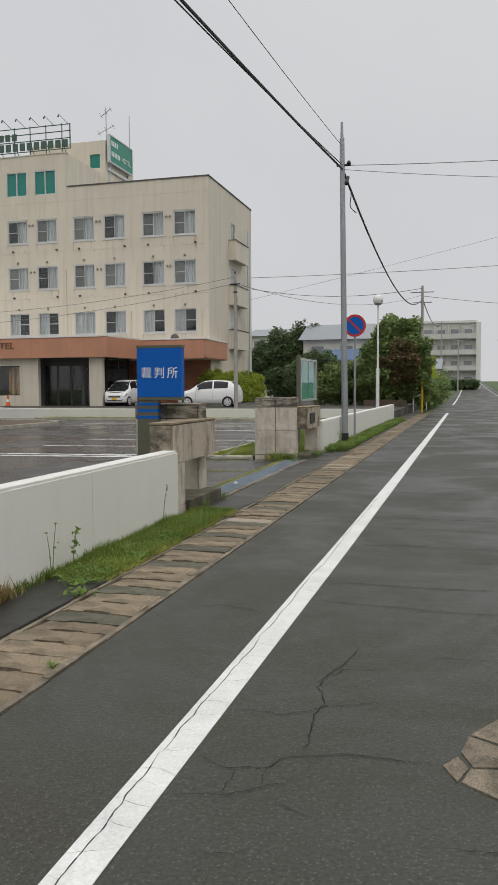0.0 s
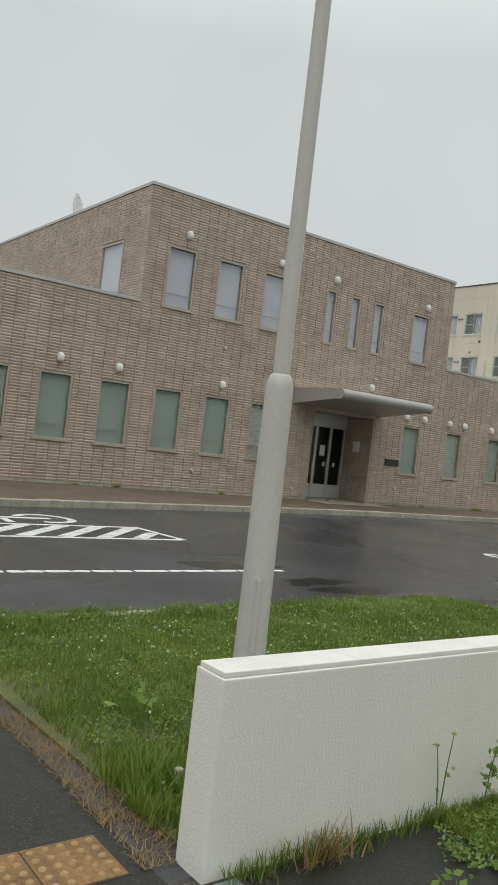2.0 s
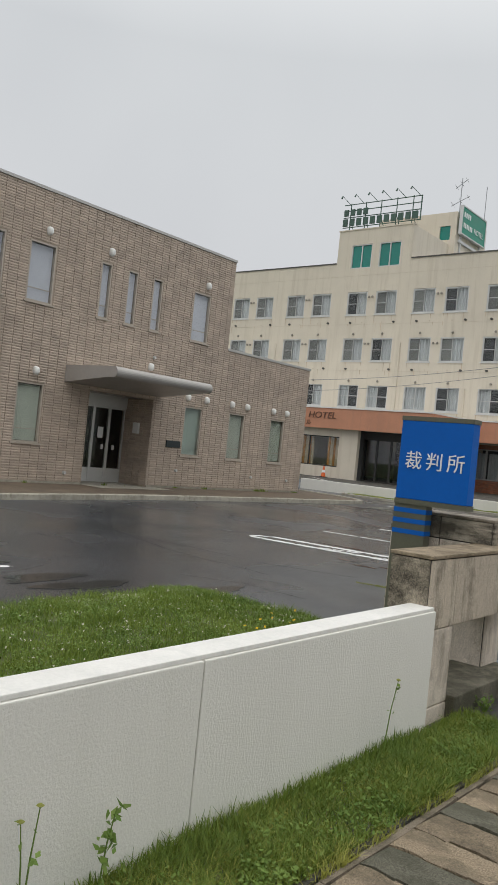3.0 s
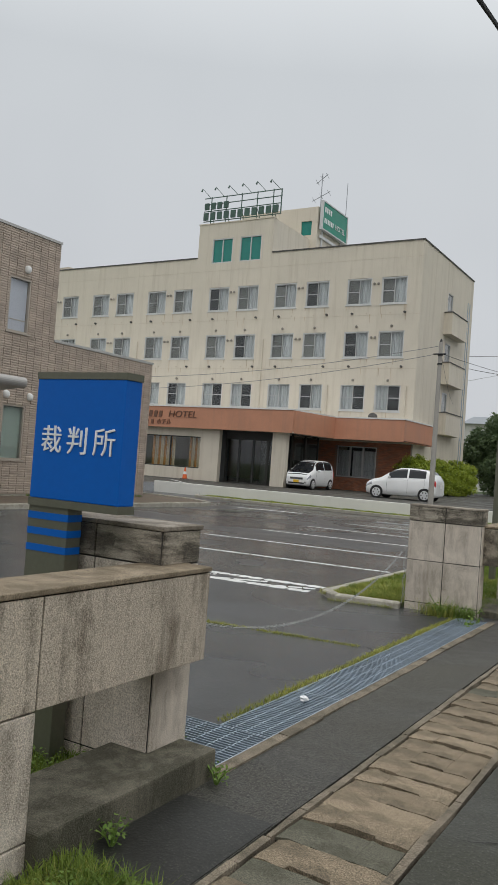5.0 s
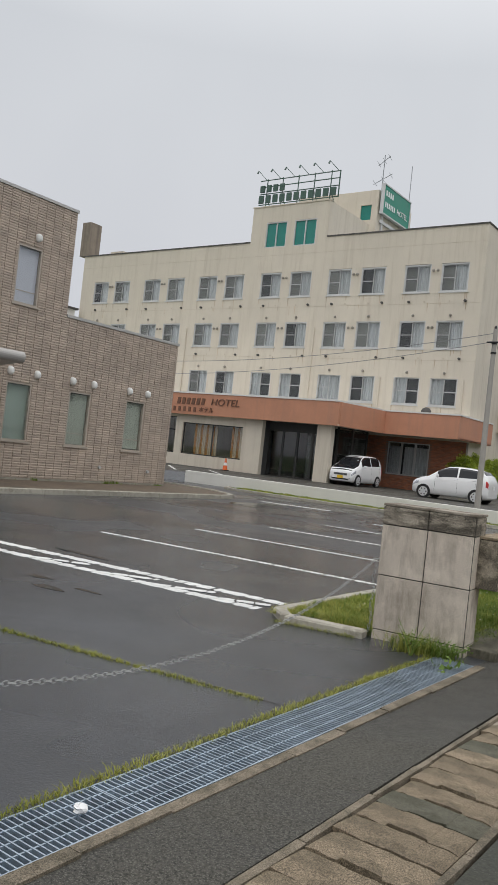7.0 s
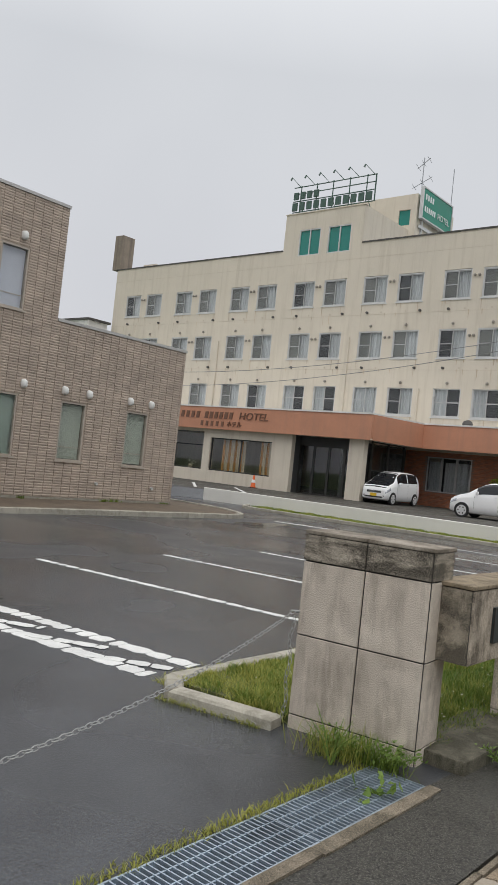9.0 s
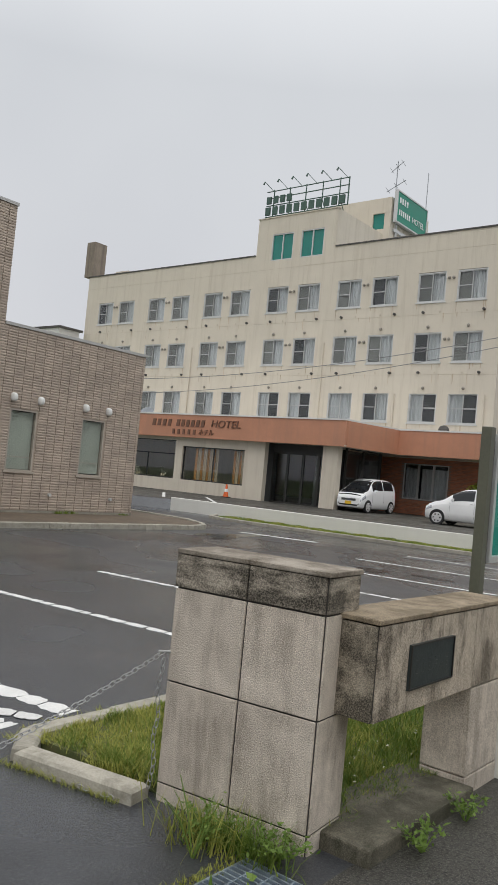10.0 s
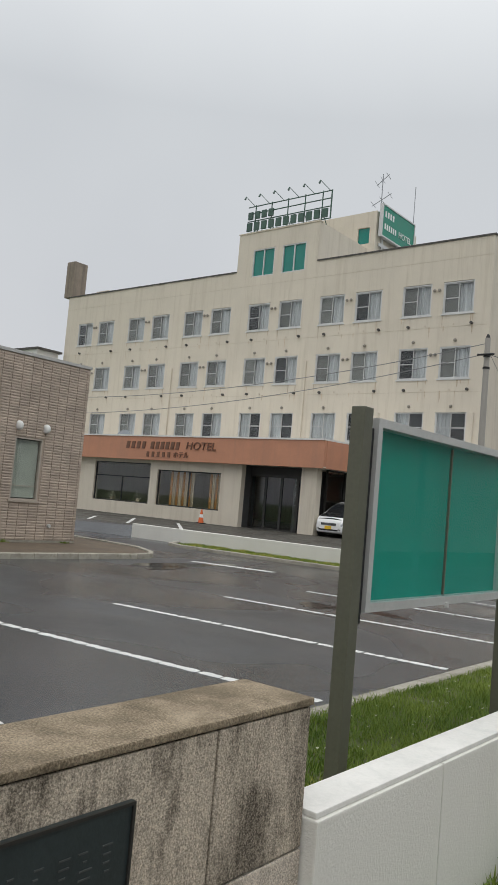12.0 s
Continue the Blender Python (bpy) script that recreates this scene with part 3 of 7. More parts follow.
# the court's car park, with slots left open for the two drain gratings
bm = bmesh.new()
GR1 = (-2.745, -2.395, 7.98, 13.62)
GR0 = (-2.30, -2.11, -6.0, 2.40)
box(bm, -36, GR1[0], -14, 34.3, -0.14, 0.0)
box(bm, GR1[0], -2.40, -14, GR1[2], -0.14, 0.0)
box(bm, GR1[0], -2.40, GR1[3], 34.3, -0.14, 0.0)
solo("car_park", bm, "lot", "wet dark asphalt car park", "car park", kind="structure")

# ---- painted markings ----


def mark(name, outline, label, group="", z=0.004):
    return solo(name, slab(bmesh.new(), outline, z - 0.003, z), "paint_line" if name == "edge_line" else "paint_worn", label, "road marking", group, "structure")


def bar(ax, ay, bx, by, w):
    d = Vector((bx - ax, by - ay)).normalized()
    n = Vector((-d.y, d.x)) * w / 2
    return [(ax - n.x, ay - n.y), (bx - n.x, by - n.y), (bx + n.x, by + n.y), (ax + n.x, ay + n.y)]


mark("edge_line", [(-0.47, -14), (-0.437, 0.3), (-0.405, 5.3), (-0.39, 11), (-0.36, 44), (-0.21, 44), (-0.235, 11), (-0.25, 5.3), (-0.285, 0.3), (-0.32, -14)], "cracked white edge line along the street")


def worn_line(ax, ay, bx, by, w, seed, label, z=0.004):
    """A flaking painted line: ragged chips of thick paint with thin gaps."""
    r = random.Random(seed)
    d = Vector((bx - ax, by - ay))
    total = d.length
    d.normalize()
    n = Vector((-d.y, d.x))
    bm = bmesh.new()
    at = 0.0
    while at < total:
        end = min(at + r.uniform(0.1, 0.34), total)
        lo, hi = [], []
        for i in range(6):
            c = Vector((ax, ay)) + d * (at + (end - at) * i / 5)
            edge = 0.75 if i in (0, 5) else 1.0
            lo.append(c - n * w * r.uniform(0.4, 0.58) * edge + d * r.uniform(-0.012, 0.012))
            hi.append(c + n * w * r.uniform(0.4, 0.58) * edge + d * r.uniform(-0.012, 0.012))
        slab(bm, [(p.x, p.y) for p in lo + hi[::-1]], z - 0.003, z)
        at = end + r.choice((0.01, 0.014, 0.02, 0.035))
    return solo("bay_line", bm, "paint_line", label, "road marking", "bay lines", "structure")


def crack(points, width=0.006, seed=1, jag=0.02, name="crack"):
    """A wandering crack in the asphalt, as a thin dark seam that narrows to its ends."""
    r = random.Random(seed)
    line = []
    for (ax, ay), (bx, by) in zip(points, points[1:]):
        l = math.hypot(bx - ax, by - ay)
        n = max(3, int(l / 0.02))
        nx, ny = -(by - ay) / l, (bx - ax) / l
        off = 0.0
        for i in range(n):
            f = i / n
            off = max(-jag, min(jag, off + r.uniform(-0.4, 0.4) * jag)) * (1 if 0 < i else 0)
            e = off * min(1, 4 * f, 4 * (1 - f))
            line.append(Vector((ax + (bx - ax) * f + nx * e, ay + (by - ay) * f + ny * e)))
    line.append(Vector(points[-1]))
    bm = bmesh.new()
    prev = None
    for i, p in enumerate(line):
        d = (line[min(i + 1, len(line) - 1)] - line[max(i - 1, 0)]).normalized()
        w = width * r.uniform(0.4, 1.3) * min(1, 0.2 + min(i, len(line) - 1 - i) * 0.12)
        a, b = bm.verts.new((p.x - d.y * w, p.y + d.x * w, 0.0045)), bm.verts.new((p.x + d.y * w, p.y - d.x * w, 0.0045))
        if prev:
            bm.faces.new((prev[0], prev[1], b, a))
        prev = (a, b)
    return solo(name, bm, "crack", "dark crack in the asphalt", "crack", "asphalt cracks", "structure")


for k, pts in enumerate((
        [(-0.25, 1.01), (-0.12, 0.94), (0.03, 0.98), (0.1, 1.09), (0.38, 1.17), (0.64, 1.17)],
        [(-0.26, 0.7), (-0.06, 0.75), (0.07, 0.86), (0.13, 0.92)], [(0.03, 0.98), (0.04, 0.84)], [(-0.08, 0.95), (-0.07, 0.75)],
        [(0.13, 1.14), (0.12, 1.41), (0.14, 1.63), (0.07, 1.83), (0.16, 2.26), (0.18, 2.48)],
        [(-0.27, 1.46), (-0.02, 1.47), (0.15, 1.62), (0.44, 1.74)], [(0.11, 0.75), (0.29, 0.67)], [(-0.07, 0.38), (0.11, 0.46)],
        [(0.67, 0.61), (0.95, 0.64)], [(0.04, 1.87), (0.15, 2.09), (0.39, 2.17)], [(0.56, 2.38), (0.95, 2.41)])):
    crack(pts, 0.0024, k, 0.02)
rc = random.Random(21)
for k in range(30):
    y = 2.6 + 0.75 * k + rc.uniform(-0.3, 0.3)
    x = rc.choice((-0.2, rc.uniform(0, 1.5)))
    crack([(x, y), (x + rc.uniform(0.4, 1.0), y + rc.uniform(-0.08, 0.08)), (x + rc.uniform(1.2, 2.6), y + rc.uniform(-0.1, 0.15))], 0.003 + 0.0005 * k, 60 + k, 0.02)
for k in range(7):
    y = 3.0 + 2.6 * k
    crack([(-0.45, y), (-0.8, y + 0.1), (-1.15, y + rc.uniform(-0.1, 0.1))], 0.003, 120 + k, 0.02)
for k in range(60):
    y = -0.3 + 0.15 * k + rc.uniform(-0.05, 0.05)
    left = -0.44 + 0.007 * min(y, 5)
    far = rc.choice((0.155, 0.155, 0.08, 0.11))
    crack([(left + 0.004, y), (left + far * 0.5, y + rc.uniform(-0.03, 0.03)), (left + far, y + rc.uniform(-0.05, 0.05))], 0.0016, 160 + k, 0.008)
for k in range(6):
    y = -0.5 + 1.5 * k
    crack([(-0.437 + 0.006 * y + rc.uniform(0.02, 0.04), y), (-0.434 + 0.006 * y + rc.uniform(0.015, 0.05), y + 0.8), (-0.43 + 0.006 * y + rc.uniform(0.02, 0.045), y + 1.5)], 0.0026, 222 + k, 0.012)
for k, pts in enumerate(([(-11.45, 10.77), (-8.54, 11.02), (-7.0, 10.9), (-5.8, 11.3)], [(-12.6, 12.0), (-10.2, 10.9), (-8.6, 10.4), (-6.4, 10.1)], [(-5.6, 10.95), (-4.3, 11.14), (-2.8, 11.36)], [(-10.4, 9.3), (-8.3, 9.2)], [(-7.0, 8.9), (-6.2, 9.3), (-5.2, 9.2)], [(-15.2, 24.0), (-11.0, 24.9)])):
    crack(pts, 0.007, 300 + k, 0.02)
# the broken repair patch in the carriageway
patch = thing("broken_patch", (0.85, 1.3, 0), "broken pale concrete patch in the asphalt", "road patch", kind="structure")
for outline in ([(0.665, 1.16), (0.73, 1.06), (0.765, 1.17), (0.72, 1.26)], [(0.74, 1.3), (0.775, 1.18), (0.9, 1.2), (0.93, 1.36), (0.76, 1.44)], [(0.77, 1.46), (0.94, 1.38), (1.05, 1.6), (0.9, 1.68)],
                [(0.745, 1.05), (0.86, 0.95), (0.92, 1.18), (0.78, 1.16)], [(0.92, 1.19), (0.88, 0.94), (1.2, 0.9), (1.25, 1.2), (0.95, 1.35)], [(0.96, 1.38), (1.25, 1.23), (1.3, 1.6), (1.07, 1.6)]):
    part("patch_piece", slab(bmesh.new(), [(x + random.uniform(-0.012, 0.012), y + random.uniform(-0.012, 0.012)) for x, y in outline], -0.02, 0.005), "gutter_edge", patch)
bm = bmesh.new()
prev = None
for i in range(13):
    y = 66 + i * 9
    a, b = bm.verts.new((-0.42, y, rise(y) + 0.012)), bm.verts.new((-0.26, y, rise(y) + 0.012))
    if prev:
        bm.faces.new((prev[0], prev[1], b, a))
    prev = (a, b)
solo("edge_line", bm, "paint_line", "white edge line further up the street", "road marking", kind="structure")
bm = bmesh.new()
prev = None
for i in range(26):
    y = 60 + i * 9
    a, b = bm.verts.new((5.0, y, rise(y) + 0.012)), bm.verts.new((5.15, y, rise(y) + 0.012))
    if prev:
        bm.faces.new((prev[0], prev[1], b, a))
    prev = (a, b)
solo("edge_line", bm, "paint_line", "white edge line on the far side of the street", "road marking", kind="structure")

TILT = 0.085
for k, (y0, xa, xb) in enumerate(((16.57, -9.75, -4.75), (19.08, -9.78, -4.75), (21.62, -9.8, -4.75), (24.15, -9.82, -4.8), (26.7, -9.85, -4.8), (29.2, -9.85, -4.8))):
    worn_line(xa, y0 + TILT * (xa + 7), xb, y0 + TILT * (xb + 7), 0.115, 95 + k, "worn white parking bay line")
# the double line with its looped end
for off in (0.1, -0.38):
    worn_line(-9.25, 13.95 + off + TILT * (-2.25), -4.72, 13.95 + off + TILT * 2.28, 0.17, 60 + int(off * 10), "flaking double white parking bay line")
for k, (x, y) in enumerate(((-5.05, 13.72), (-5.75, 13.68), (-6.55, 13.62), (-7.6, 13.55))):
    worn_line(x - 0.35, y - 0.02, x + 0.3, y + 0.3, 0.12, 80 + k, "flaking white stroke between the double lines", 0.0075)
loop = []
for i in range(9):
    a = math.pi / 2 + math.pi * i / 8
    loop.append((-9.25 + 0.255 * math.cos(a), 13.57 + 0.255 * math.sin(a)))
for i in range(8, -1, -1):
    a = math.pi / 2 + math.pi * i / 8
    loop.append((-9.25 + 0.125 * math.cos(a), 13.57 + 0.125 * math.sin(a)))
mark("bay_line_loop", loop, "rounded end of the double bay line")
worn_line(-8.02, -2, -7.95, 7.25, 0.11, 91, "worn white parking bay line")
mark("hatch_border", bar(-10.37, -1.0, -10.37, 7.15, 0.11), "white border of the hatched zone")
mark("hatch_border", bar(-11.6, -1.0, -11.6, 7.0, 0.11), "white border of the hatched zone")
mark("hatch_border", bar(-11.65, 7.02, -10.33, 7.2, 0.11), "slanting white border of the hatched zone", z=0.0075)
mark("hatch_bar", bar(-10.42, 6.47, -10.97, 7.0, 0.2), "short white hatching bar", "hatching bars", z=0.0075)
for k in range(10):
    y = 5.87 - 0.61 * k
    mark("hatch_bar", bar(-10.42, y, -11.55, y + 1.08, 0.2), "white hatching bar", "hatching bars", z=0.0075)
mark("hatch_border", bar(-13.25, -1.0, -13.3, 4.6, 0.11), "white border of the hatched zone")
for k in range(4):
    y = 0.4 + k * 1.0
    mark("hatch_bar", bar(-14.2, y - 0.15, -13.3, y + 0.65, 0.22), "white hatching bar", "hatching bars")
# the painted wheelchair symbol in the accessible bay
wheel = [(-12.35 + 0.52 * math.cos(2 * math.pi * i / 24 - 0.4), 5.75 + 0.52 * math.sin(2 * math.pi * i / 24 - 0.4)) for i in range(19)]
wheel += [(-12.35 + 0.38 * math.cos(2 * math.pi * i / 24 - 0.4), 5.75 + 0.38 * math.sin(2 * math.pi * i / 24 - 0.4)) for i in range(18, -1, -1)]
mark("bay_symbol", wheel, "white painted wheelchair symbol")
mark("bay_symbol_stroke", bar(-12.35, 5.85, -12.35, 4.75, 0.16), "stroke of the painted wheelchair symbol")
mark("bay_symbol_stroke", bar(-12.2, 5.0, -11.8, 5.0, 0.14), "stroke of the painted wheelchair symbol")
mark("bay_symbol_stroke", bar(-12.55, 4.75, -12.05, 4.75, 0.16), "stroke of the painted wheelchair symbol")
for ax, ay, bx, by in ((-29.26, 37.4, -26.3, 34.5), (-28.83, 39.4, -24.4, 34.9), (-26.24, 39.7, -21.5, 35.0)):
    mark("bay_line", bar(ax, ay, bx, by, 0.14), "white bay line on the hotel forecourt", "forecourt lines", 0.408)
mark("slot_line", bar(-15.0, 28.6, -12.6, 29.0, 0.25), "worn white marking on wet asphalt")

# ---- the courthouse ----
XC = -18.45
court = thing("courthouse", (XC - 6, 14, 0), "two-storey courthouse clad in rough taupe tiles", "building")
WIN_LOW = [(y + 0.03, y + 0.89, 1.19, 2.82) for y in (4.55, 6.15, 7.75, 9.36, 10.95, 12.55, 14.15, 20.62, 22.88, 25.27)]
WIN_UP = [(y, y + w, 4.99, 6.62) for y, w in ((10.93, 0.88), (12.55, 0.86), (14.16, 0.86), (16.62, 0.4), (17.66, 0.4), (18.7, 0.42), (20.55, 0.83))]
ENTRY = (16.65, 19.2, 0.1, 2.86)
YL0, YL1, YH0, YH1 = 1.0, 27.5, 10.25, 22.48
ZLOW, ZHIGH = 5.0, 8.09
holes = WIN_LOW + WIN_UP + [ENTRY]
XB = XC - 0.014
bm = pierced(bmesh.new(), "x", XB - 0.25, XB, YL0, YL1, 0.0, ZLOW - 0.05, holes)
pierced(bm, "x", XB - 0.25, XB, YH0, YH1, ZLOW - 0.05, ZHIGH - 0.06, holes)
part("front_wall", bm, "tile_back", court)
SIDE_WIN = (-21.1, -19.75, 5.3, 6.75)
bm = pierced(bmesh.new(), "y", YH0 + 0.03, YH0 + 0.28, -31, XB - 0.25, ZLOW - 0.05, ZHIGH - 0.06, [SIDE_WIN])
part("side_wall", bm, "tile_back", court)
bm = boxed(-31, XB - 0.25, YL1 - 0.25, YL1, 0, ZLOW - 0.05)
box(bm, -31, XB - 0.25, YH1 - 0.25, YH1, ZLOW - 0.05, ZHIGH - 0.06)
box(bm, -31.25, -31, YL0, YL1, 0, ZLOW - 0.05)
box(bm, -31.25, -31, YH0, YH1, ZLOW - 0.05, ZHIGH - 0.06)
box(bm, -31, XB - 0.25, YL0, YL0 + 0.25, 0, ZLOW - 0.05)
part("rear_wall", bm, "far_wall", court)
bm = boxed(-31, XB - 0.25, YL0, YH0, ZLOW - 0.35, ZLOW - 0.15)
box(bm, -31, XB - 0.25, YH1, YL1, ZLOW - 0.35, ZLOW - 0.15)
box(bm, -31, XB - 0.25, YH0 + 0.28, YH1, ZHIGH - 0.4, ZHIGH - 0.2)
part("roof", bm, "roof_grey", court)
part("upper_floor", boxed(-31, XB - 0.25, YH0 + 0.3, YH1 - 0.3, 3.6, 3.8), "dim", court)
part("partition", boxed(XC - 4.2, XC - 4.0, YL0 + 0.3, YL1 - 0.3, 0.1, 3.55), "dim", court)
bm = boxed(XC - 0.32, XC + 0.03, YL0, YH0 - 0.01, ZLOW - 0.05, ZLOW + 0.03)
part("coping", bm, "coping", court, "pale metal coping")
part("coping", boxed(XC - 0.32, XC + 0.03, YH1 + 0.01, YL1 + 0.03, ZLOW - 0.05, ZLOW + 0.03), "coping", court, "pale metal coping")
bm = boxed(XC - 0.32, XC + 0.03, YH0 - 0.03, YH1 + 0.03, ZHIGH - 0.06, ZHIGH + 0.02)
box(bm, -31.2, XC - 0.32, YH0 - 0.03, YH0 + 0.3, ZHIGH - 0.06, ZHIGH + 0.02)
part("coping", bm, "coping", court, "pale metal coping")
part("plinth", boxed(XC - 0.3, XC + 0.02, YL0, ENTRY[0] - 0.02, 0.0, 0.16), "kerb", court)
part("plinth", boxed(XC - 0.3, XC + 0.02, ENTRY[1] + 0.02, YL1, 0.0, 0.16), "kerb", court)


def court_window(y0, y1, z0, z1, blind, frosted=False, cloth="blind"):
    fr = part("window", ring_frame(bmesh.new(), "x", XC - 0.1, XC - 0.012, y0, y1, z0, z1, 0.042), "court_frame", court)
    part("sill", boxed(XC - 0.05, XC + 0.045, y0 - 0.06, y1 + 0.06, z0 - 0.05, z0 - 0.005), "court_frame", fr)
    pane = part("pane", boxed(XC - 0.06, XC - 0.05, y0 + 0.04, y1 - 0.04, z0 + 0.04, z1 - 0.04), "frosted" if frosted else "glass", fr)
    pane.visible_shadow = False
    zb = z1 - (z1 - z0) * blind
    bm = bmesh.new()
    n = 5
    for i in range(n):
        a = zb + (z1 - 0.06 - zb) * i / n
        b = zb + (z1 - 0.06 - zb) * (i + 1) / n
        box(bm, XC - 0.14 - 0.004 * (i % 2), XC - 0.13 - 0.004 * (i % 2), y0 + 0.04, y1 - 0.04, a, b)
    part("blind", bm, cloth, fr)
    part("bar", boxed(XC - 0.1, XC - 0.08, y0 + 0.05, y1 - 0.05, z0 + 0.36, z0 + 0.385), "court_frame", fr)
    return fr


for k, w in enumerate(WIN_UP):
    court_window(*w, 0.985)
for k, w in enumerate(WIN_LOW):
    court_window(*w, (0.99, 0.985, 0.985, 0.985, 0.985, 0.98, 0.97, 0.985, 0.97, 0.96)[k], frosted=k in (2, 3, 4, 5, 7), cloth="blind_low")
fr = part("window", ring_frame(bmesh.new(), "y", YH0 - 0.02, YH0 + 0.06, *SIDE_WIN, 0.05), "court_frame", court)
part("pane", boxed(SIDE_WIN[0] + 0.05, SIDE_WIN[1] - 0.05, YH0 + 0.02, YH0 + 0.026, SIDE_WIN[2] + 0.05, SIDE_WIN[3] - 0.05), "glass", fr).visible_shadow = False
part("blind", boxed(SIDE_WIN[0], SIDE_WIN[1], YH0 + 0.07, YH0 + 0.076, SIDE_WIN[2], SIDE_WIN[3]), "blind", fr)


def bulkhead_mesh():
    """A domed wall lamp: a short hood over a half-capsule body, facing +x."""
    bm = bmesh.new()
    n, rows = 12, []
    for j, (r, x) in enumerate(((0.085, 0.0), (0.09, 0.05), (0.085, 0.1), (0.065, 0.135), (0.03, 0.15))):
        ring = []
        for i in range(n):
            a = 2 * math.pi * i / n
            ring.append(bm.verts.new((x, math.cos(a) * r * 0.95, math.sin(a) * r + (0.05 if math.sin(a) > 0 else -0.03) * (1 - j * 0.15))))
        rows.append(ring)
    for a, b in zip(rows, rows[1:]):
        for i in range(n):
            bm.faces.new((a[i], a[(i + 1) % n], b[(i + 1) % n], b[i]))
    bm.faces.new(rows[0][::-1])
    bm.faces.new(rows[-1])
    me = to_mesh("vent_hood", bm, "white_plastic")
    for p in me.polygons:
        p.use_smooth = True
    return me


HOOD = bulkhead_mesh()
SMALL = to_mesh("pipe_cap", tube(bmesh.new(), (0, 0, 0), (0.07, 0, 0), 0.055, 0.045, 10), "alu")
for y, z in ((11.48, 6.98), (14.69, 6.95), (16.9, 6.94), (21.15, 6.9), (6.6, 3.18), (8.24, 3.18), (9.84, 3.16), (13.07, 3.15), (14.7, 3.14),
             (20.7, 3.1), (21.62, 3.1), (22.95, 3.1), (23.8, 3.1), (25.35, 3.1), (26.2, 3.1), (18.9, 3.85)):
    part("vent_hood", HOOD, None, court, "white domed vent hood", loc=(XC, y, z))
for y, z in ((13.03, 4.21), (19.03, 4.17), (12.38, 0.71), (20.48, 0.68), (24.4, 0.6), (26.6, 0.55), (16.0, 0.42)):
    part("pipe_cap", SMALL, None, court, "small round metal outlet", loc=(XC, y, z))

# entrance porch, doors and canopy
D = XC - 1.25
part("porch_side", boxed(D - 0.2, XB - 0.25, ENTRY[0] - 0.25, ENTRY[0], 0, 2.86), "tile_back", court)
part("porch_side", boxed(D - 0.2, XB - 0.25, ENTRY[1] + 0.03, ENTRY[1] + 0.25, 0, 2.86), "tile_back", court)
part("porch_ceiling", boxed(D - 0.2, XB - 0.25, ENTRY[0] - 0.25, ENTRY[1] + 0.25, 2.87, 3.0), "canopy", court)
part("porch_floor", boxed(D - 0.2, XC + 0.9, ENTRY[0], ENTRY[1] + 0.4, 0.06, 0.105), "kerb", court)
for a, b in ((ENTRY[0], 17.28), (17.28, 17.92), (17.92, 18.56), (18.56, ENTRY[1])):
    door = part("entrance_door", ring_frame(bmesh.new(), "x", D - 0.06, D, a, b, 0.11, 2.5, 0.05), "alu", court, "aluminium-framed glass door leaf")
    part("kick_plate", boxed(D - 0.045, D - 0.015, a + 0.05, b - 0.05, 0.16, 0.55), "alu", door)
    part("pane", boxed(D - 0.035, D - 0.025, a + 0.05, b - 0.05, 0.55, 2.45), "glass", door).visible_shadow = False
    part("handle", tube(bmesh.new(), (D + 0.03, b - 0.1, 0.95), (D + 0.03, b - 0.1, 1.35), 0.014), "alu", door)
part("transom", boxed(D - 0.1, D + 0.06, ENTRY[0], ENTRY[1], 2.5, 2.87), "alu", court, "aluminium door operator box")
part("notice_paper", boxed(D + 0.002, D + 0.006, 18.12, 18.34, 1.5, 1.85), "sign_white", court, "white paper notice on the door")
part("door_mark", boxed(D + 0.002, D + 0.006, 18.3, 18.4, 1.15, 1.3), "sign_white", court)
part("door_mark", boxed(D + 0.002, D + 0.006, 18.75, 18.85, 1.15, 1.3), "sign_white", court)
part("intercom", boxed(XC - 0.75, XC - 0.5, ENTRY[1] - 0.09, ENTRY[1] - 0.002, 1.75, 2.1, bevel=0.02), "white_plastic", court)
part("name_plate", boxed(XC + 0.005, XC + 0.05, 19.92, 20.55, 1.42, 1.64, bevel=0.008), "slate", court, "dark wall plate")
prof = [(XC - 0.02, 2.98), (-16.6, 3.16)] + [(-16.42 + 0.15 * math.cos(a), 3.3 + 0.15 * math.sin(a)) for a in [radians(d) for d in range(-80, 91, 17)]] + [(XC - 0.02, 3.46)]
bm = bmesh.new()
side = [[bm.verts.new((x, y, z)) for x, z in prof] for y in (15.72, 19.5)]
bm.faces.new(side[0])
bm.faces.new(side[1][::-1])
for i in range(len(prof)):
    j = (i + 1) % len(prof)
    bm.faces.new((side[0][i], side[0][j], side[1][j], side[1][i]))
part("canopy", bm, "canopy", court, "grey metal entrance canopy with rounded front")
bm = bmesh.new()
lathe(bm, (-25.3, 11.1, 8.6), [(0.02, 0.0), (0.35, 0.06), (0.6, 0.17), (0.62, 0.19), (0.56, 0.19), (0.02, 0.05)], 18)
bmesh.ops.rotate(bm, cent=(-25.3, 11.1, 8.7), matrix=Matrix.Rotation(radians(80), 3, (-0.75, 0.65, 0)), verts=bm.verts)
dish = part("satellite_dish", bm, "white_plastic", court, "white satellite dish on the roof")
bm = tube(bmesh.new(), (-25.3, 11.1, 7.7), (-25.3, 11.1, 8.65), 0.05)
tube(bm, (-25.3, 11.1, 8.3), (-26.4, 10.9, 8.45), 0.03)
part("mast", bm, "galv", dish)

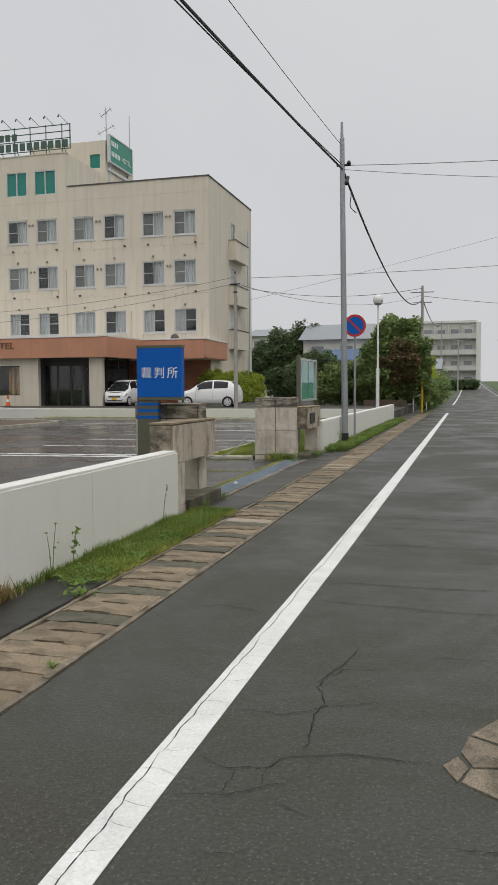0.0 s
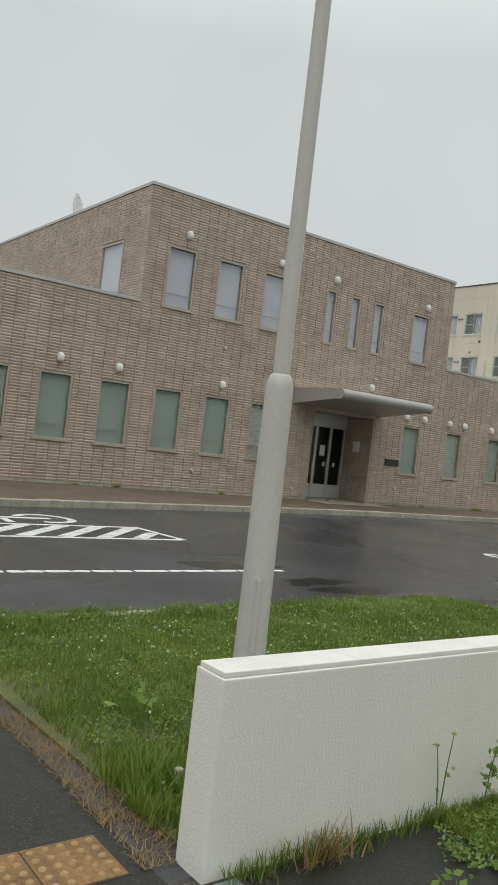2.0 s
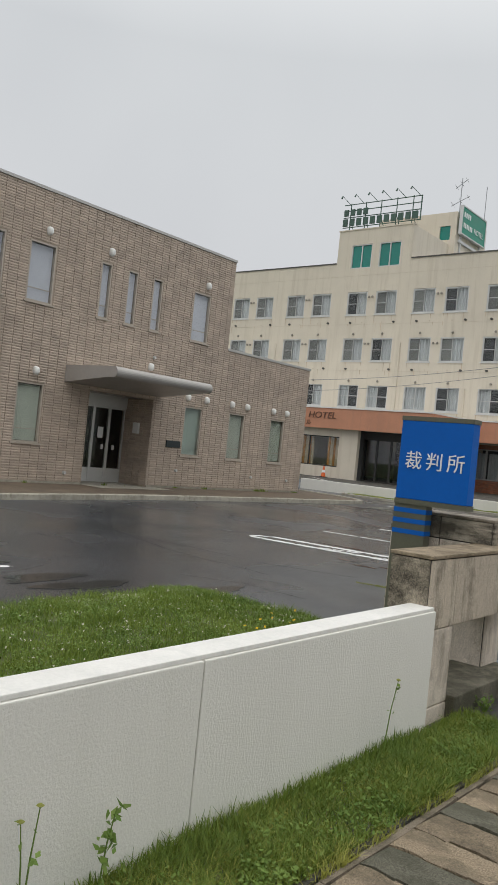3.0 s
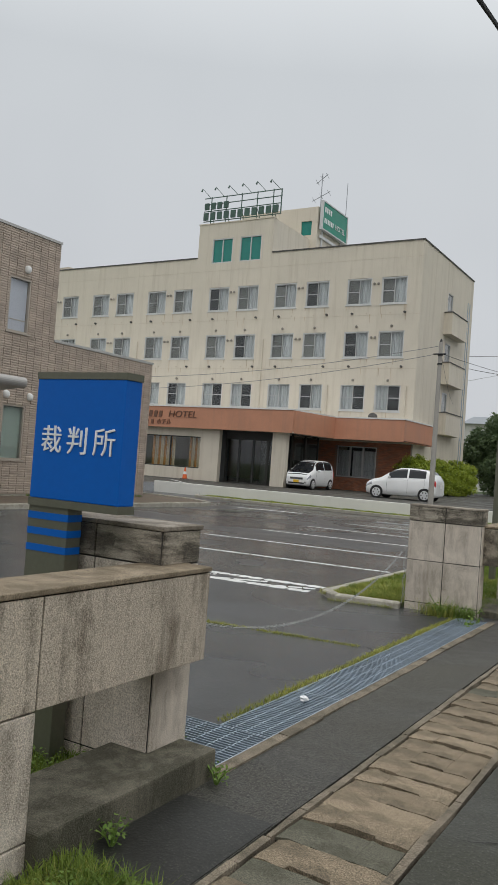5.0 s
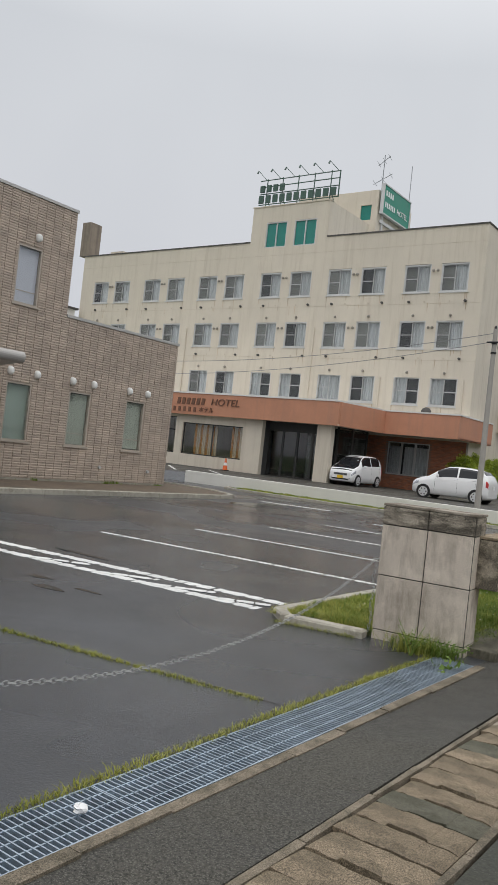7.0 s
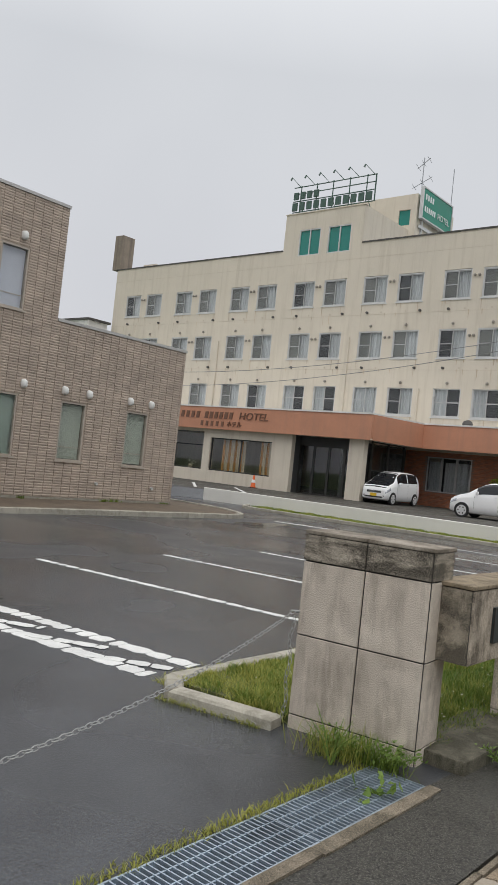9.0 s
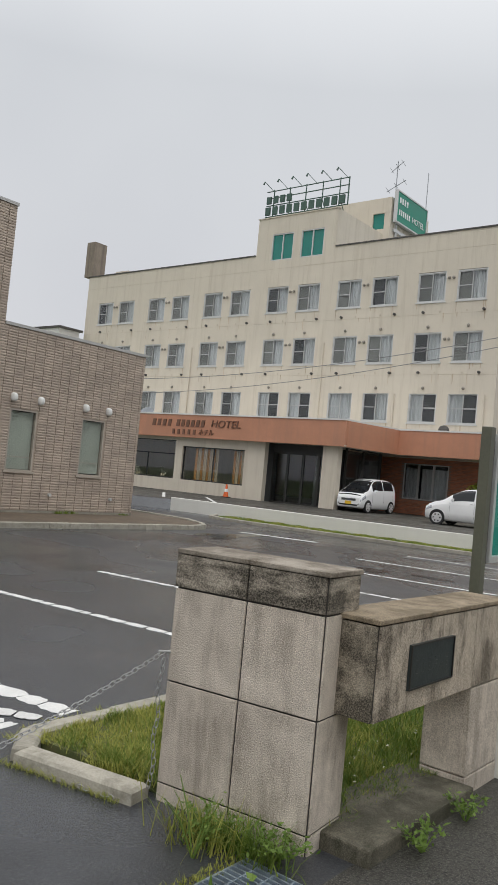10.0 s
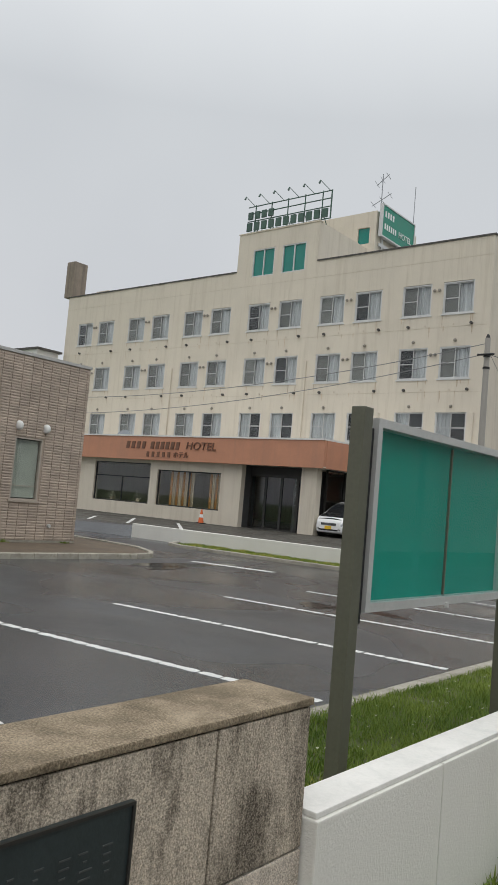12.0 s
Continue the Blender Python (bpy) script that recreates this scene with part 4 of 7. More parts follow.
# pavement and kerb in front of the courthouse
KERB = [(-13.3, 1.0), (-13.75, 4.6), (-14.25, 7.4), (-14.75, 10.4), (-15.25, 13.6), (-15.58, 17.0), (-15.62, 22.3), (-15.5, 27.1), (-15.7, 27.8), (-16.2, 28.3), (-17.6, 29.1), (-24.0, 29.9)]
bm = slab(bmesh.new(), [(x - 0.14, y) for x, y in KERB[:-2]] + [(-17.6, 28.95), (-24.0, 29.75), (-24.0, 1.0)], 0.01, 0.1)
solo("court_pavement", bm, "footway", "brown weathered footway along the courthouse wall", "pavement", kind="structure")
kerb_run = tagged(new("kerb"), "pale concrete kerb round the courthouse footway", "kerb", kind="structure")
lawn_kerb = tagged(new("kerb"), "pale concrete kerb round the lawn", "kerb", kind="structure")
strip_kerb = tagged(new("kerb"), "low concrete kerb along the hotel's grass strip", "kerb", kind="structure")
KERB_STONE = []
for v in range(4):
    bm = bmesh.new()
    box(bm, -0.075, 0.075, -0.297, 0.297, -0.1, 0.135)
    for p in bm.verts:
        if p.co.z > 0:
            p.co.x *= 0.86
            p.co += Vector((random.uniform(-0.006, 0.006), random.uniform(-0.004, 0.004), random.uniform(-0.008, 0.004)))
    bmesh.ops.bevel(bm, geom=[e for e in bm.edges if all(p.co.z > 0.05 for p in e.verts)], offset=0.016, segments=1, affect="EDGES")
    KERB_STONE.append(to_mesh("kerbstone", bm, "kerb"))


def lay_kerb(parent, line, z=0.0):
    for (ax, ay), (bx, by) in zip(line, line[1:]):
        d = Vector((bx - ax, by - ay))
        n = max(1, round(d.length / 0.6))
        for i in range(n):
            ob = new("kerbstone", random.choice(KERB_STONE))
            ob.parent = parent
            c = Vector((ax, ay)) + d * ((i + 0.5) / n)
            ob.location = (c.x, c.y, z)
            ob.rotation_euler = (0, 0, math.atan2(d.y, d.x) - math.pi / 2)
            ob.scale = (1, d.length / n / 0.6, 1)


lay_kerb(kerb_run, KERB)
lay_kerb(lawn_kerb, [(-3.45, 13.66), (-4.22, 13.52), (-4.45, 13.75), (-4.47, 20.0), (-4.5, 33.4)], -0.06)
lay_kerb(lawn_kerb, [(-6.12, 2.0), (-6.1, 8.3), (-3.45, 8.32)], -0.12)
lay_kerb(strip_kerb, [(-19.9, 33.2), (-19.3, 32.2), (-18.5, 31.9), (-4.5, 32.3)], -0.03)


def puddle(x, y, a, b, seed):
    """A shallow puddle with a wandering rim on the wet asphalt."""
    r = random.Random(seed)
    ph = [r.uniform(0, 6) for _ in range(3)]
    rim = []
    for i in range(30):
        t = 2 * math.pi * i / 30
        k = 1 + 0.22 * math.sin(2 * t + ph[0]) + 0.16 * math.sin(3 * t + ph[1]) + 0.08 * math.sin(7 * t + ph[2])
        rim.append((x + a * k * math.cos(t), y + b * k * math.sin(t)))
    solo("puddle", slab(bmesh.new(), rim, 0.001, 0.0035), "puddle", "shallow rain puddle on the dark asphalt", "puddle", "puddles", "structure")


for k, (x, y, a, b) in enumerate(((-6.75, 7.35, 0.2, 0.5), (-7.25, 7.2, 0.16, 0.6), (-8.3, 6.6, 0.25, 0.7), (-6.0, 8.6, 0.14, 0.5),
                                  (-14.2, 27.5, 0.45, 1.5), (-13.7, 26.3, 0.2, 0.7), (-8.5, 24.8, 0.3, 0.4),
                                  (-6.4, 12.45, 0.25, 0.06), (-6.9, 12.75, 0.2, 0.05), (-6.1, 12.7, 0.15, 0.04), (-8.0, 14.35, 0.4, 0.06), (-7.4, 25.2, 0.4, 0.2))):
    puddle(x, y, a, b, 70 + k)

# ---- the hotel ----
YF, ZF = 49.66, 0.40
hotel = thing("hotel", (-32, 55, ZF), "four-storey cream hotel with terracotta band and rust stains", "building")
COLS = [-47.75, -45.45, -42.3, -39.95, -36.95, -34.6, -31.55, -29.2, -26.3, -23.95, -21.05, -18.75]
ROWS = [(11.93, 13.6), (8.62, 10.27), (5.33, 6.93)]
HW = 1.66
XL, XR, YB = -49.2, -16.2, 60.6
holes = [(x, x + HW, a, b) for x in COLS for a, b in ROWS]
green = [(-31.55, -29.87, 15.3, 17.02), (-29.29, -27.58, 15.3, 17.02)]
grooves = [(XL + 0.02, XR - 0.02, z, z + 0.02) for z in (7.95, 11.25, 14.75)]
PW = (-20.95, -18.35, 1.2, 3.12)
bm = pierced(bmesh.new(), "y", YF, YF + 0.3, XL, XR, 3.4, 15.72, holes + grooves + green)
pierced(bm, "y", YF, YF + 0.3, -32.75, -26.75, 15.72, 18.1, green)
pierced(bm, "y", YF, YF + 0.3, XL, -22.7, ZF - 0.3, 3.4, [(-30, -23.2, 0, 3.4)])
part("front_wall", bm, "cream", hotel, "cream painted front wall with rain stains")
bm = bmesh.new()
for z in (7.95, 11.25, 14.75):
    box(bm, XL + 0.021, XR - 0.021, YF + 0.008, YF + 0.29, z + 0.001, z + 0.019)
part("joint_line", bm, "rust_stain", hotel)
SIDE_H = [(54.9, 56.0, z, z + 2.0) for z in (11.7, 8.4, 5.15)] + [(51.2, 52.3, 1.5, 2.4), (54.8, 55.9, 1.5, 2.4)]
part("side_wall", pierced(bmesh.new(), "x", XR - 0.3, XR, YF + 0.3, YB, ZF - 0.3, 15.72, SIDE_H), "cream", hotel)
bm = boxed(XL, XL + 0.3, YF + 0.3, YB, ZF - 0.3, 15.72)
box(bm, XL + 0.3, XR - 0.3, YB - 0.3, YB, ZF - 0.3, 15.72)
part("rear_wall", bm, "cream", hotel)
part("roof", boxed(XL + 0.3, XR - 0.3, YF + 0.3, YB - 0.3, 15.1, 15.3), "roof_grey", hotel)
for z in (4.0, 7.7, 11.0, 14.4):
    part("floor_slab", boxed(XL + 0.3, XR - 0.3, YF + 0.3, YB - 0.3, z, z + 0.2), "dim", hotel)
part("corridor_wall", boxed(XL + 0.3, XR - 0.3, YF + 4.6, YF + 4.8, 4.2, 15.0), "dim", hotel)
bm = boxed(XL - 0.04, -32.8, YF - 0.05, YF + 0.35, 15.72, 15.8)
box(bm, -26.7, XR + 0.05, YF - 0.05, YF + 0.35, 15.72, 15.8)
box(bm, XR - 0.32, XR + 0.05, YF + 0.35, YB, 15.72, 15.8)
part("coping", bm, "roof_dark", hotel, "dark metal roof edge")
part("coping", boxed(-32.8, -26.7, YF - 0.05, YF + 0.3, 18.1, 18.16), "cream", hotel)
bm = boxed(-32.75, -32.45, YF + 0.3, 55, 15.3, 18.1)
box(bm, -27.05, -26.75, YF + 0.3, 55, 15.3, 18.1)
box(bm, -32.45, -27.05, YF + 0.3, 55, 17.8, 17.95)
part("penthouse", bm, "cream", hotel)
TW = (-27.55, -26.7, 18.45, 19.5)
bm = pierced(bmesh.new(), "y", 55, 55.3, -32.75, -26.25, 15.3, 20.5, [TW])
part("stair_tower", bm, "cream", hotel)
part("tower_side", boxed(-26.55, -26.25, 55.3, 60.3, 15.3, 20.5), "cream", hotel)
part("tower_side", boxed(-32.75, -32.45, 55.3, 60.3, 15.3, 20.2), "cream", hotel)
part("tower_roof", boxed(-32.45, -26.55, 55.3, 60.3, 20.2, 20.4), "roof_grey", hotel)
part("tower_window", boxed(TW[0], TW[1], 55.1, 55.16, TW[2], TW[3]), "green_glass", hotel, "green window of the stair tower")
bm = boxed(-49.9, -48.95, YF + 0.02, YF + 1.2, 15.81, 18.55)
part("chimney", bm, "soot", hotel, "stained concrete chimney")
part("roof_box", boxed(-47.6, -46.2, YF + 1.2, YF + 3, 15.3, 16.35), "cream", hotel)


def sash_meshes(w, h):
    """A two-leaf sliding window about its lower left corner: frame, pane, curtain pieces."""
    fr = ring_frame(bmesh.new(), "y", 0.02, 0.12, 0, w, 0, h, 0.06)
    left = pierced(bmesh.new(), "y", 0.05, 0.08, 0.06, w * 0.52, 0.06, h - 0.06, [(0.1, w * 0.52 - 0.04, 0.1, h * 0.5 - 0.02), (0.1, w * 0.52 - 0.04, h * 0.5 + 0.02, h - 0.1)])
    right = ring_frame(bmesh.new(), "y", 0.085, 0.115, w * 0.48, w - 0.06, 0.06, h - 0.06, 0.04)
    sill = boxed(-0.06, w + 0.06, -0.05, 0.02, -0.06, -0.002)
    pane = boxed(0.09, w * 0.5, 0.06, 0.068, 0.09, h - 0.09)
    box(pane, w * 0.5, w - 0.09, 0.095, 0.103, 0.09, h - 0.09)
    return to_mesh("window", fr, "alu"), to_mesh("pane", pane, "glass"), to_mesh("sash", left, "alu"), to_mesh("sash", right, "alu"), to_mesh("sill", sill, "alu")


def drape(x0, x1, h):
    """Hanging cloth in soft folds."""
    bm = bmesh.new()
    n = max(6, int((x1 - x0) / 0.05))
    lo, hi = [], []
    for i in range(n + 1):
        x = x0 + (x1 - x0) * i / n
        y = 0.2 + 0.03 * math.sin(i * 1.9) + 0.012 * math.sin(i * 0.7)
        lo.append(bm.verts.new((x, y, 0.03)))
        hi.append(bm.verts.new((x, y, h - 0.03)))
    for i in range(n):
        bm.faces.new((lo[i], lo[i + 1], hi[i + 1], hi[i]))
    return bm


SASH = sash_meshes(HW, 1.65)
SCREEN = to_mesh("insect_screen", boxed(0.07, HW * 0.5, 0.13, 0.135, 0.07, 1.58), "screen")
DARK_SCREEN = to_mesh("insect_screen", boxed(0.07, HW * 0.5, 0.13, 0.135, 0.07, 1.58), "dark_screen")
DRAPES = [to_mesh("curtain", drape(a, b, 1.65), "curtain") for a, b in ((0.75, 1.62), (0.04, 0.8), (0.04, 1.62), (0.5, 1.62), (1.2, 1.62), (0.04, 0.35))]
VENT = to_mesh("vent_cap", lathe(bmesh.new(), (0, 0, 0), [(0.03, -0.09), (0.075, -0.06), (0.085, 0.0), (0.065, 0.05), (0.02, 0.075)], 10), "bronze")
HOLE = to_mesh("pipe_stub", tube(bmesh.new(), (0, 0.02, 0), (0, -0.13, 0), 0.075, 0.07, 10), "roof_dark")
FLECK = to_mesh("pipe_mark", tube(bmesh.new(), (0, 0.02, 0), (0, -0.02, 0), 0.05, 0.05, 8), "rust_stain")
RAIL = to_mesh("mid_rail", boxed(0, HW * 0.5 - 0.07, 0.05, 0.08, 0.8, 0.86), "alu")
for r, (a, b) in enumerate(ROWS):
    for c, x in enumerate(COLS):
        w = part("window", SASH[0], None, hotel, "aluminium sliding window", loc=(x, YF, a))
        part("pane", SASH[1], None, w, loc=(x, YF, a)).visible_shadow = False
        part("sash", SASH[2], None, w, loc=(x, YF, a))
        part("sash", SASH[3], None, w, loc=(x, YF, a))
        part("sill", SASH[4], None, w, loc=(x, YF, a))
        kind = 2 if (r, c) in ((0, 5), (1, 9), (2, 8)) else 1 if r == 2 and c in (6, 7, 10, 11) else 0
        part("curtain", DRAPES[kind], None, w, loc=(x, YF, a))
        # panes that look dark take the screen with the room's darkness painted in
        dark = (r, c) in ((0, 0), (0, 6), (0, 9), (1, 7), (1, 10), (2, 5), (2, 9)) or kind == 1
        if kind == 1:
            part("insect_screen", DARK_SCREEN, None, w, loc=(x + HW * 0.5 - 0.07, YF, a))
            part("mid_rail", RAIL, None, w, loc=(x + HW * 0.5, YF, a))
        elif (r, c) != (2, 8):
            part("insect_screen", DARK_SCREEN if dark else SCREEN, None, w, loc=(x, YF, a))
        if r == 0 and c % 2 == 0:
            for off in (0.18, 0.44):
                part("vent_cap", VENT, None, hotel, loc=(x + HW + off, YF - 0.07, b - 0.4))
        elif r > 0:
            part("vent_cap", VENT, None, hotel, loc=(x + HW * 0.5, YF - 0.07, b + 0.3))
            if r == 1:
                part("vent_cap", VENT, None, hotel, loc=(x + (HW + 0.2 if c % 2 == 0 else -0.2), YF - 0.07, b - 0.4))
        part("pipe_stub", HOLE, None, hotel, loc=(x + (HW - 0.05 if c % 2 else HW * 0.28), YF, a - 0.55))
        part("pipe_mark", FLECK, None, hotel, loc=(x + (HW * 0.4 if c % 2 else HW * 0.85), YF, a - 0.55))
rr = random.Random(17)
bm = bmesh.new()
for a, b in ROWS:
    for x in COLS:
        for k in range(5):
            u = x + rr.choice((0.02, HW - 0.02, rr.uniform(0.1, HW - 0.1)))
            w0, l, top = rr.uniform(0.012, 0.05), rr.uniform(0.15, 0.7), a - (0.07 if k < 3 else 0.62)
            f = YF - 0.004 - 0.003 * k
            q = [bm.verts.new(p) for p in ((u - w0, f, top), (u + w0, f, top), (u + w0 * 0.5 + 0.01, f, top - l * 0.7), (u + rr.uniform(-0.02, 0.02), f, top - l), (u - w0 * 0.5, f, top - l * 0.6))]
            bm.faces.new(q)
tagged(part("rust_runs", bm, "rust_run", hotel, "thin rusty runs on the cream paint"), kind="stuff")
for g in green:
    w = part("window", ring_frame(bmesh.new(), "y", YF + 0.02, YF + 0.12, *g, 0.07), "alu", hotel, "green-filmed penthouse window")
    part("mullion", boxed((g[0] + g[1]) / 2 - 0.04, (g[0] + g[1]) / 2 + 0.04, YF + 0.03, YF + 0.1, g[2] + 0.07, g[3] - 0.07), "alu", w)
    part("pane", boxed(g[0] + 0.07, g[1] - 0.07, YF + 0.105, YF + 0.115, g[2] + 0.07, g[3] - 0.07), "green_glass", w)
for x in (-37.6, -26.9, -21.95, -16.75):
    bm = tube(bmesh.new(), (x, YF - 0.06, 5.0), (x, YF - 0.06, 6.9 if x > -25 else 9.9), 0.05)
    part("downpipe", bm, "cream", hotel)

# the projecting ground floor: columns, show windows, dark entrance, terracotta band
YP = 42.95
rng0 = np.random.default_rng(5)
bm = bmesh.new()
SHOW = [(-36.3, -31.75, 3.25), (-31.2, -26.72, 2.95)]
pierced(bm, "y", YP, YP + 0.3, -46, -25.4, ZF, 3.5, [(a, b, 1.08, top) for a, b, top in SHOW])
part("porch_wall", bm, "cream", hotel)
part("column", boxed(-21.87, -21.0, YP, YP + 0.4, ZF, 3.5, bevel=0.02), "cream", hotel)
part("porch_wall", boxed(-46.3, -46, YP, YF, ZF, 3.5), "cream", hotel)
for a, b, top in SHOW:
    w = part("show_window", ring_frame(bmesh.new(), "y", YP + 0.1, YP + 0.18, a, b, 1.08, top, 0.06), "dark_frame", hotel)
    bm = boxed((a + b) / 2 - 0.03, (a + b) / 2 + 0.03, YP + 0.11, YP + 0.17, 1.11, 2.44 if a < -33 else top - 0.06)
    if a < -33:
        box(bm, a + 0.06, b - 0.06, YP + 0.11, YP + 0.17, 2.44, 2.5)
    part("mullion", bm, "dark_frame", w)
    part("pane", boxed(a + 0.06, b - 0.06, YP + 0.135, YP + 0.145, 1.11, top - 0.06), "glass", w).visible_shadow = False
    if a > -33:
        for i, u in enumerate([a + 0.75 + 0.22 * i for i in range(8)] + [b - 0.95 + 0.2 * i for i in range(4)]):
            d = drape(u, u + (0.22 if i < 8 else 0.2), 1.85)
            bmesh.ops.translate(d, verts=d.verts, vec=(0, YP + 0.1, 1.08))
            part("curtain", d, "cream_cloth" if i % 2 else "stripe", w, "ochre and cream striped curtain")
    else:
        for u in (a + 1.2, b - 1.3):
            bm = lathe(bmesh.new(), (u, YP + 0.5, 1.1), [(0.12, 0.0), (0.16, 0.2)], 10)
            pot = part("flower_pot", bm, "cream_cloth", w)
            pts = rng0.normal(0, 0.14, (60, 3)) + np.array([u, YP + 0.5, 1.42]) - np.array(BASE[hotel.name])
            part("blossom", leaf_cloud("blossom", pts, 0.06, "flower", rng0), None, pot)
YE = YP + 0.75
# the recess behind the doors gets its darkness from the near-black paint
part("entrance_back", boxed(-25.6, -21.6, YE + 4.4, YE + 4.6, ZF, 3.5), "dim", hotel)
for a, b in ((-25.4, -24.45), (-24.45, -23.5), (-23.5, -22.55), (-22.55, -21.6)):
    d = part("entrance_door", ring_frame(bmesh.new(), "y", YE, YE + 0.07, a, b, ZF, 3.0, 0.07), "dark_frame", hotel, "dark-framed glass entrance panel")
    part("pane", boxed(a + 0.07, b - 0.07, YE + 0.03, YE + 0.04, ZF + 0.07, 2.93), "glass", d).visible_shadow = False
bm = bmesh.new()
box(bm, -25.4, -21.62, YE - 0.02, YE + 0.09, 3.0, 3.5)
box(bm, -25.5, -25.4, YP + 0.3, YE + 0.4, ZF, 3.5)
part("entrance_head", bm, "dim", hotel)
part("porch_slab", boxed(-46, -20.6, YP + 0.3, YF, 3.5, 3.6), "cream", hotel)
# glazed return of the porch beside the parked car
for a, b in ((43.95, 45.6), (45.6, 47.3)):
    d = part("side_glazing", ring_frame(bmesh.new(), "x", -21.2, -21.1, a, b, ZF, 3.45, 0.07), "dark_frame", hotel)
    part("pane", boxed(-21.16, -21.15, a + 0.07, b - 0.07, ZF + 0.07, 3.38), "glass", d).visible_shadow = False
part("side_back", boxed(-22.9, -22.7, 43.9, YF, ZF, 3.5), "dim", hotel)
BAND = [(-46.6, 42.55), (-20.45, 42.55), (-20.0, 47.0), (-15.7, 47.0), (-15.7, 52.2), (-16.2, 52.2), (-16.2, YF), (-46.6, YF)]
for (ax, ay), (bx, by) in zip(BAND[:4], BAND[1:5]):
    bm = bmesh.new()
    d = Vector((bx - ax, by - ay)).normalized()
    n = Vector((-d.y, d.x)) * 0.18
    if d.y > 0.5:
        ax, ay = ax + d.x * 0.185, ay + d.y * 0.185
    slab(bm, [(ax, ay), (bx, by), (bx + n.x, by + n.y), (ax + n.x, ay + n.y)], 3.42, 4.66)
    part("band", bm, "terra", hotel, "terracotta clad band above the ground floor")
bm = slab(bmesh.new(), [(x + (0.04 if x > -18 else -0.0), y - (0.04 if y < 48 else 0)) for x, y in BAND], 4.66, 4.74)
part("band_coping", bm, "wall_cap", hotel, "white coping of the band")
part("band_soffit", slab(bmesh.new(), [(x, y + 0.01) for x, y in BAND], 3.44, 3.49), "cream", hotel)
# brick ground floor wall with its four-light window
bm = pierced(bmesh.new(), "y", YF + 0.02, YF + 0.3, -22.65, XR, ZF - 0.2, 3.43, [PW])
part("brick_backing", bm, "mortar", hotel)
bm = bmesh.new()
row = 0
z = ZF
while z < 3.38:
    x = -22.65 - (0.11 if row % 2 else 0)
    while x < XR:
        a, b = max(x, -22.65), min(x + 0.21, XR)
        if b - a > 0.03 and not (b > PW[0] and a < PW[1] and z + 0.06 > PW[2] and z < PW[3]):
            box(bm, a, b, YF - 0.005, YF + 0.05, z, z + 0.058)
        x += 0.222
    z += 0.07
    row += 1
tagged(part("brickwork", bm, "brick", hotel, "red brick facing"), kind="stuff")
for i in range(3):
    a, b = PW[0] + i * (PW[1] - PW[0]) / 3, PW[0] + (i + 1) * (PW[1] - PW[0]) / 3
    w = part("window", ring_frame(bmesh.new(), "y", YF + 0.02, YF + 0.1, a, b, PW[2], PW[3], 0.06), "alu", hotel)
    part("pane", boxed(a + 0.06, b - 0.06, YF + 0.05, YF + 0.06, PW[2] + 0.06, PW[3] - 0.06), "glass", w).visible_shadow = False
for a, b in ((PW[0] + 0.05, PW[0] + 0.8), (PW[0] + 1.0, PW[1] - 0.05)):
    d = drape(a, b, 1.7)
    bmesh.ops.translate(d, verts=d.verts, vec=(0, YF, PW[2]))
    part("curtain", d, "curtain", hotel)
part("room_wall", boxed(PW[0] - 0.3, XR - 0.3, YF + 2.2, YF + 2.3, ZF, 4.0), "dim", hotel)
for a in SIDE_H:
    w = part("side_window", ring_frame(bmesh.new(), "x", XR - 0.12, XR - 0.02, *a, 0.06), "alu", hotel)
    part("pane", boxed(XR - 0.08, XR - 0.07, a[0] + 0.06, a[1] - 0.06, a[2] + 0.06, a[3] - 0.06), "glass", w).visible_shadow = False
for z in (11.0, 7.75, 4.5):
    bm = boxed(XR, XR + 0.55, 54.3, 57.6, z - 0.15, z)
    box(bm, XR + 0.43, XR + 0.55, 54.3, 57.6, z, z + 1.25)
    box(bm, XR, XR + 0.43, 54.3, 54.42, z, z + 1.25)
    box(bm, XR, XR + 0.43, 57.48, 57.6, z, z + 1.25)
    part("balcony", bm, "cream", hotel, "cream balcony parapet")
    part("balcony_edge", boxed(XR, XR + 0.6, 54.25, 57.65, z + 1.25, z + 1.3), "roof_dark", hotel)
bm = bmesh.new()
for y in (57.9, 58.35):
    tube(bm, (XR + 0.45, y, 1.2), (XR + 0.45, y, 13.6), 0.03, n=6)
z = 1.4
while z < 13.2:
    tube(bm, (XR + 0.45, 57.9, z), (XR + 0.45, 58.35, z), 0.018, n=5)
    z += 0.35
part("escape_ladder", bm, "galv", hotel, "steel escape ladder")

# name on the band: plain blocks for the name, then the word HOTEL
XS, YS = -33.6, 42.55
for x in [-33.34 + 0.41 * i for i in range(4)] + [-31.45 + 0.37 * i for i in range(6)]:
    bm = boxed(x, x + 0.23, YS - 0.04, YS, 4.01, 4.39)
    for p in bm.verts:
        p.co.x += (p.co.z - 4.2) * 0.15
    part("name_block", bm, "letter_rust", hotel)
bm = lettering("HOTEL", 0.55, 0.02)
for p in bm.verts:
    p.co.x = p.co.x * 1.2 + p.co.z * 0.18
bmesh.ops.translate(bm, verts=bm.verts, vec=(-27.85, YS - 0.03, 4.2))
part("band_lettering", bm, "letter_rust", hotel, "dark raised slanting letters spelling HOTEL")
for i in range(5):
    x = -31.72 + i * 0.39
    part("name_block", boxed(x, x + 0.17, YS - 0.04, YS, 3.58, 3.86), "letter_rust", hotel)
bm = lettering("ホテル", 0.37, 0.02)
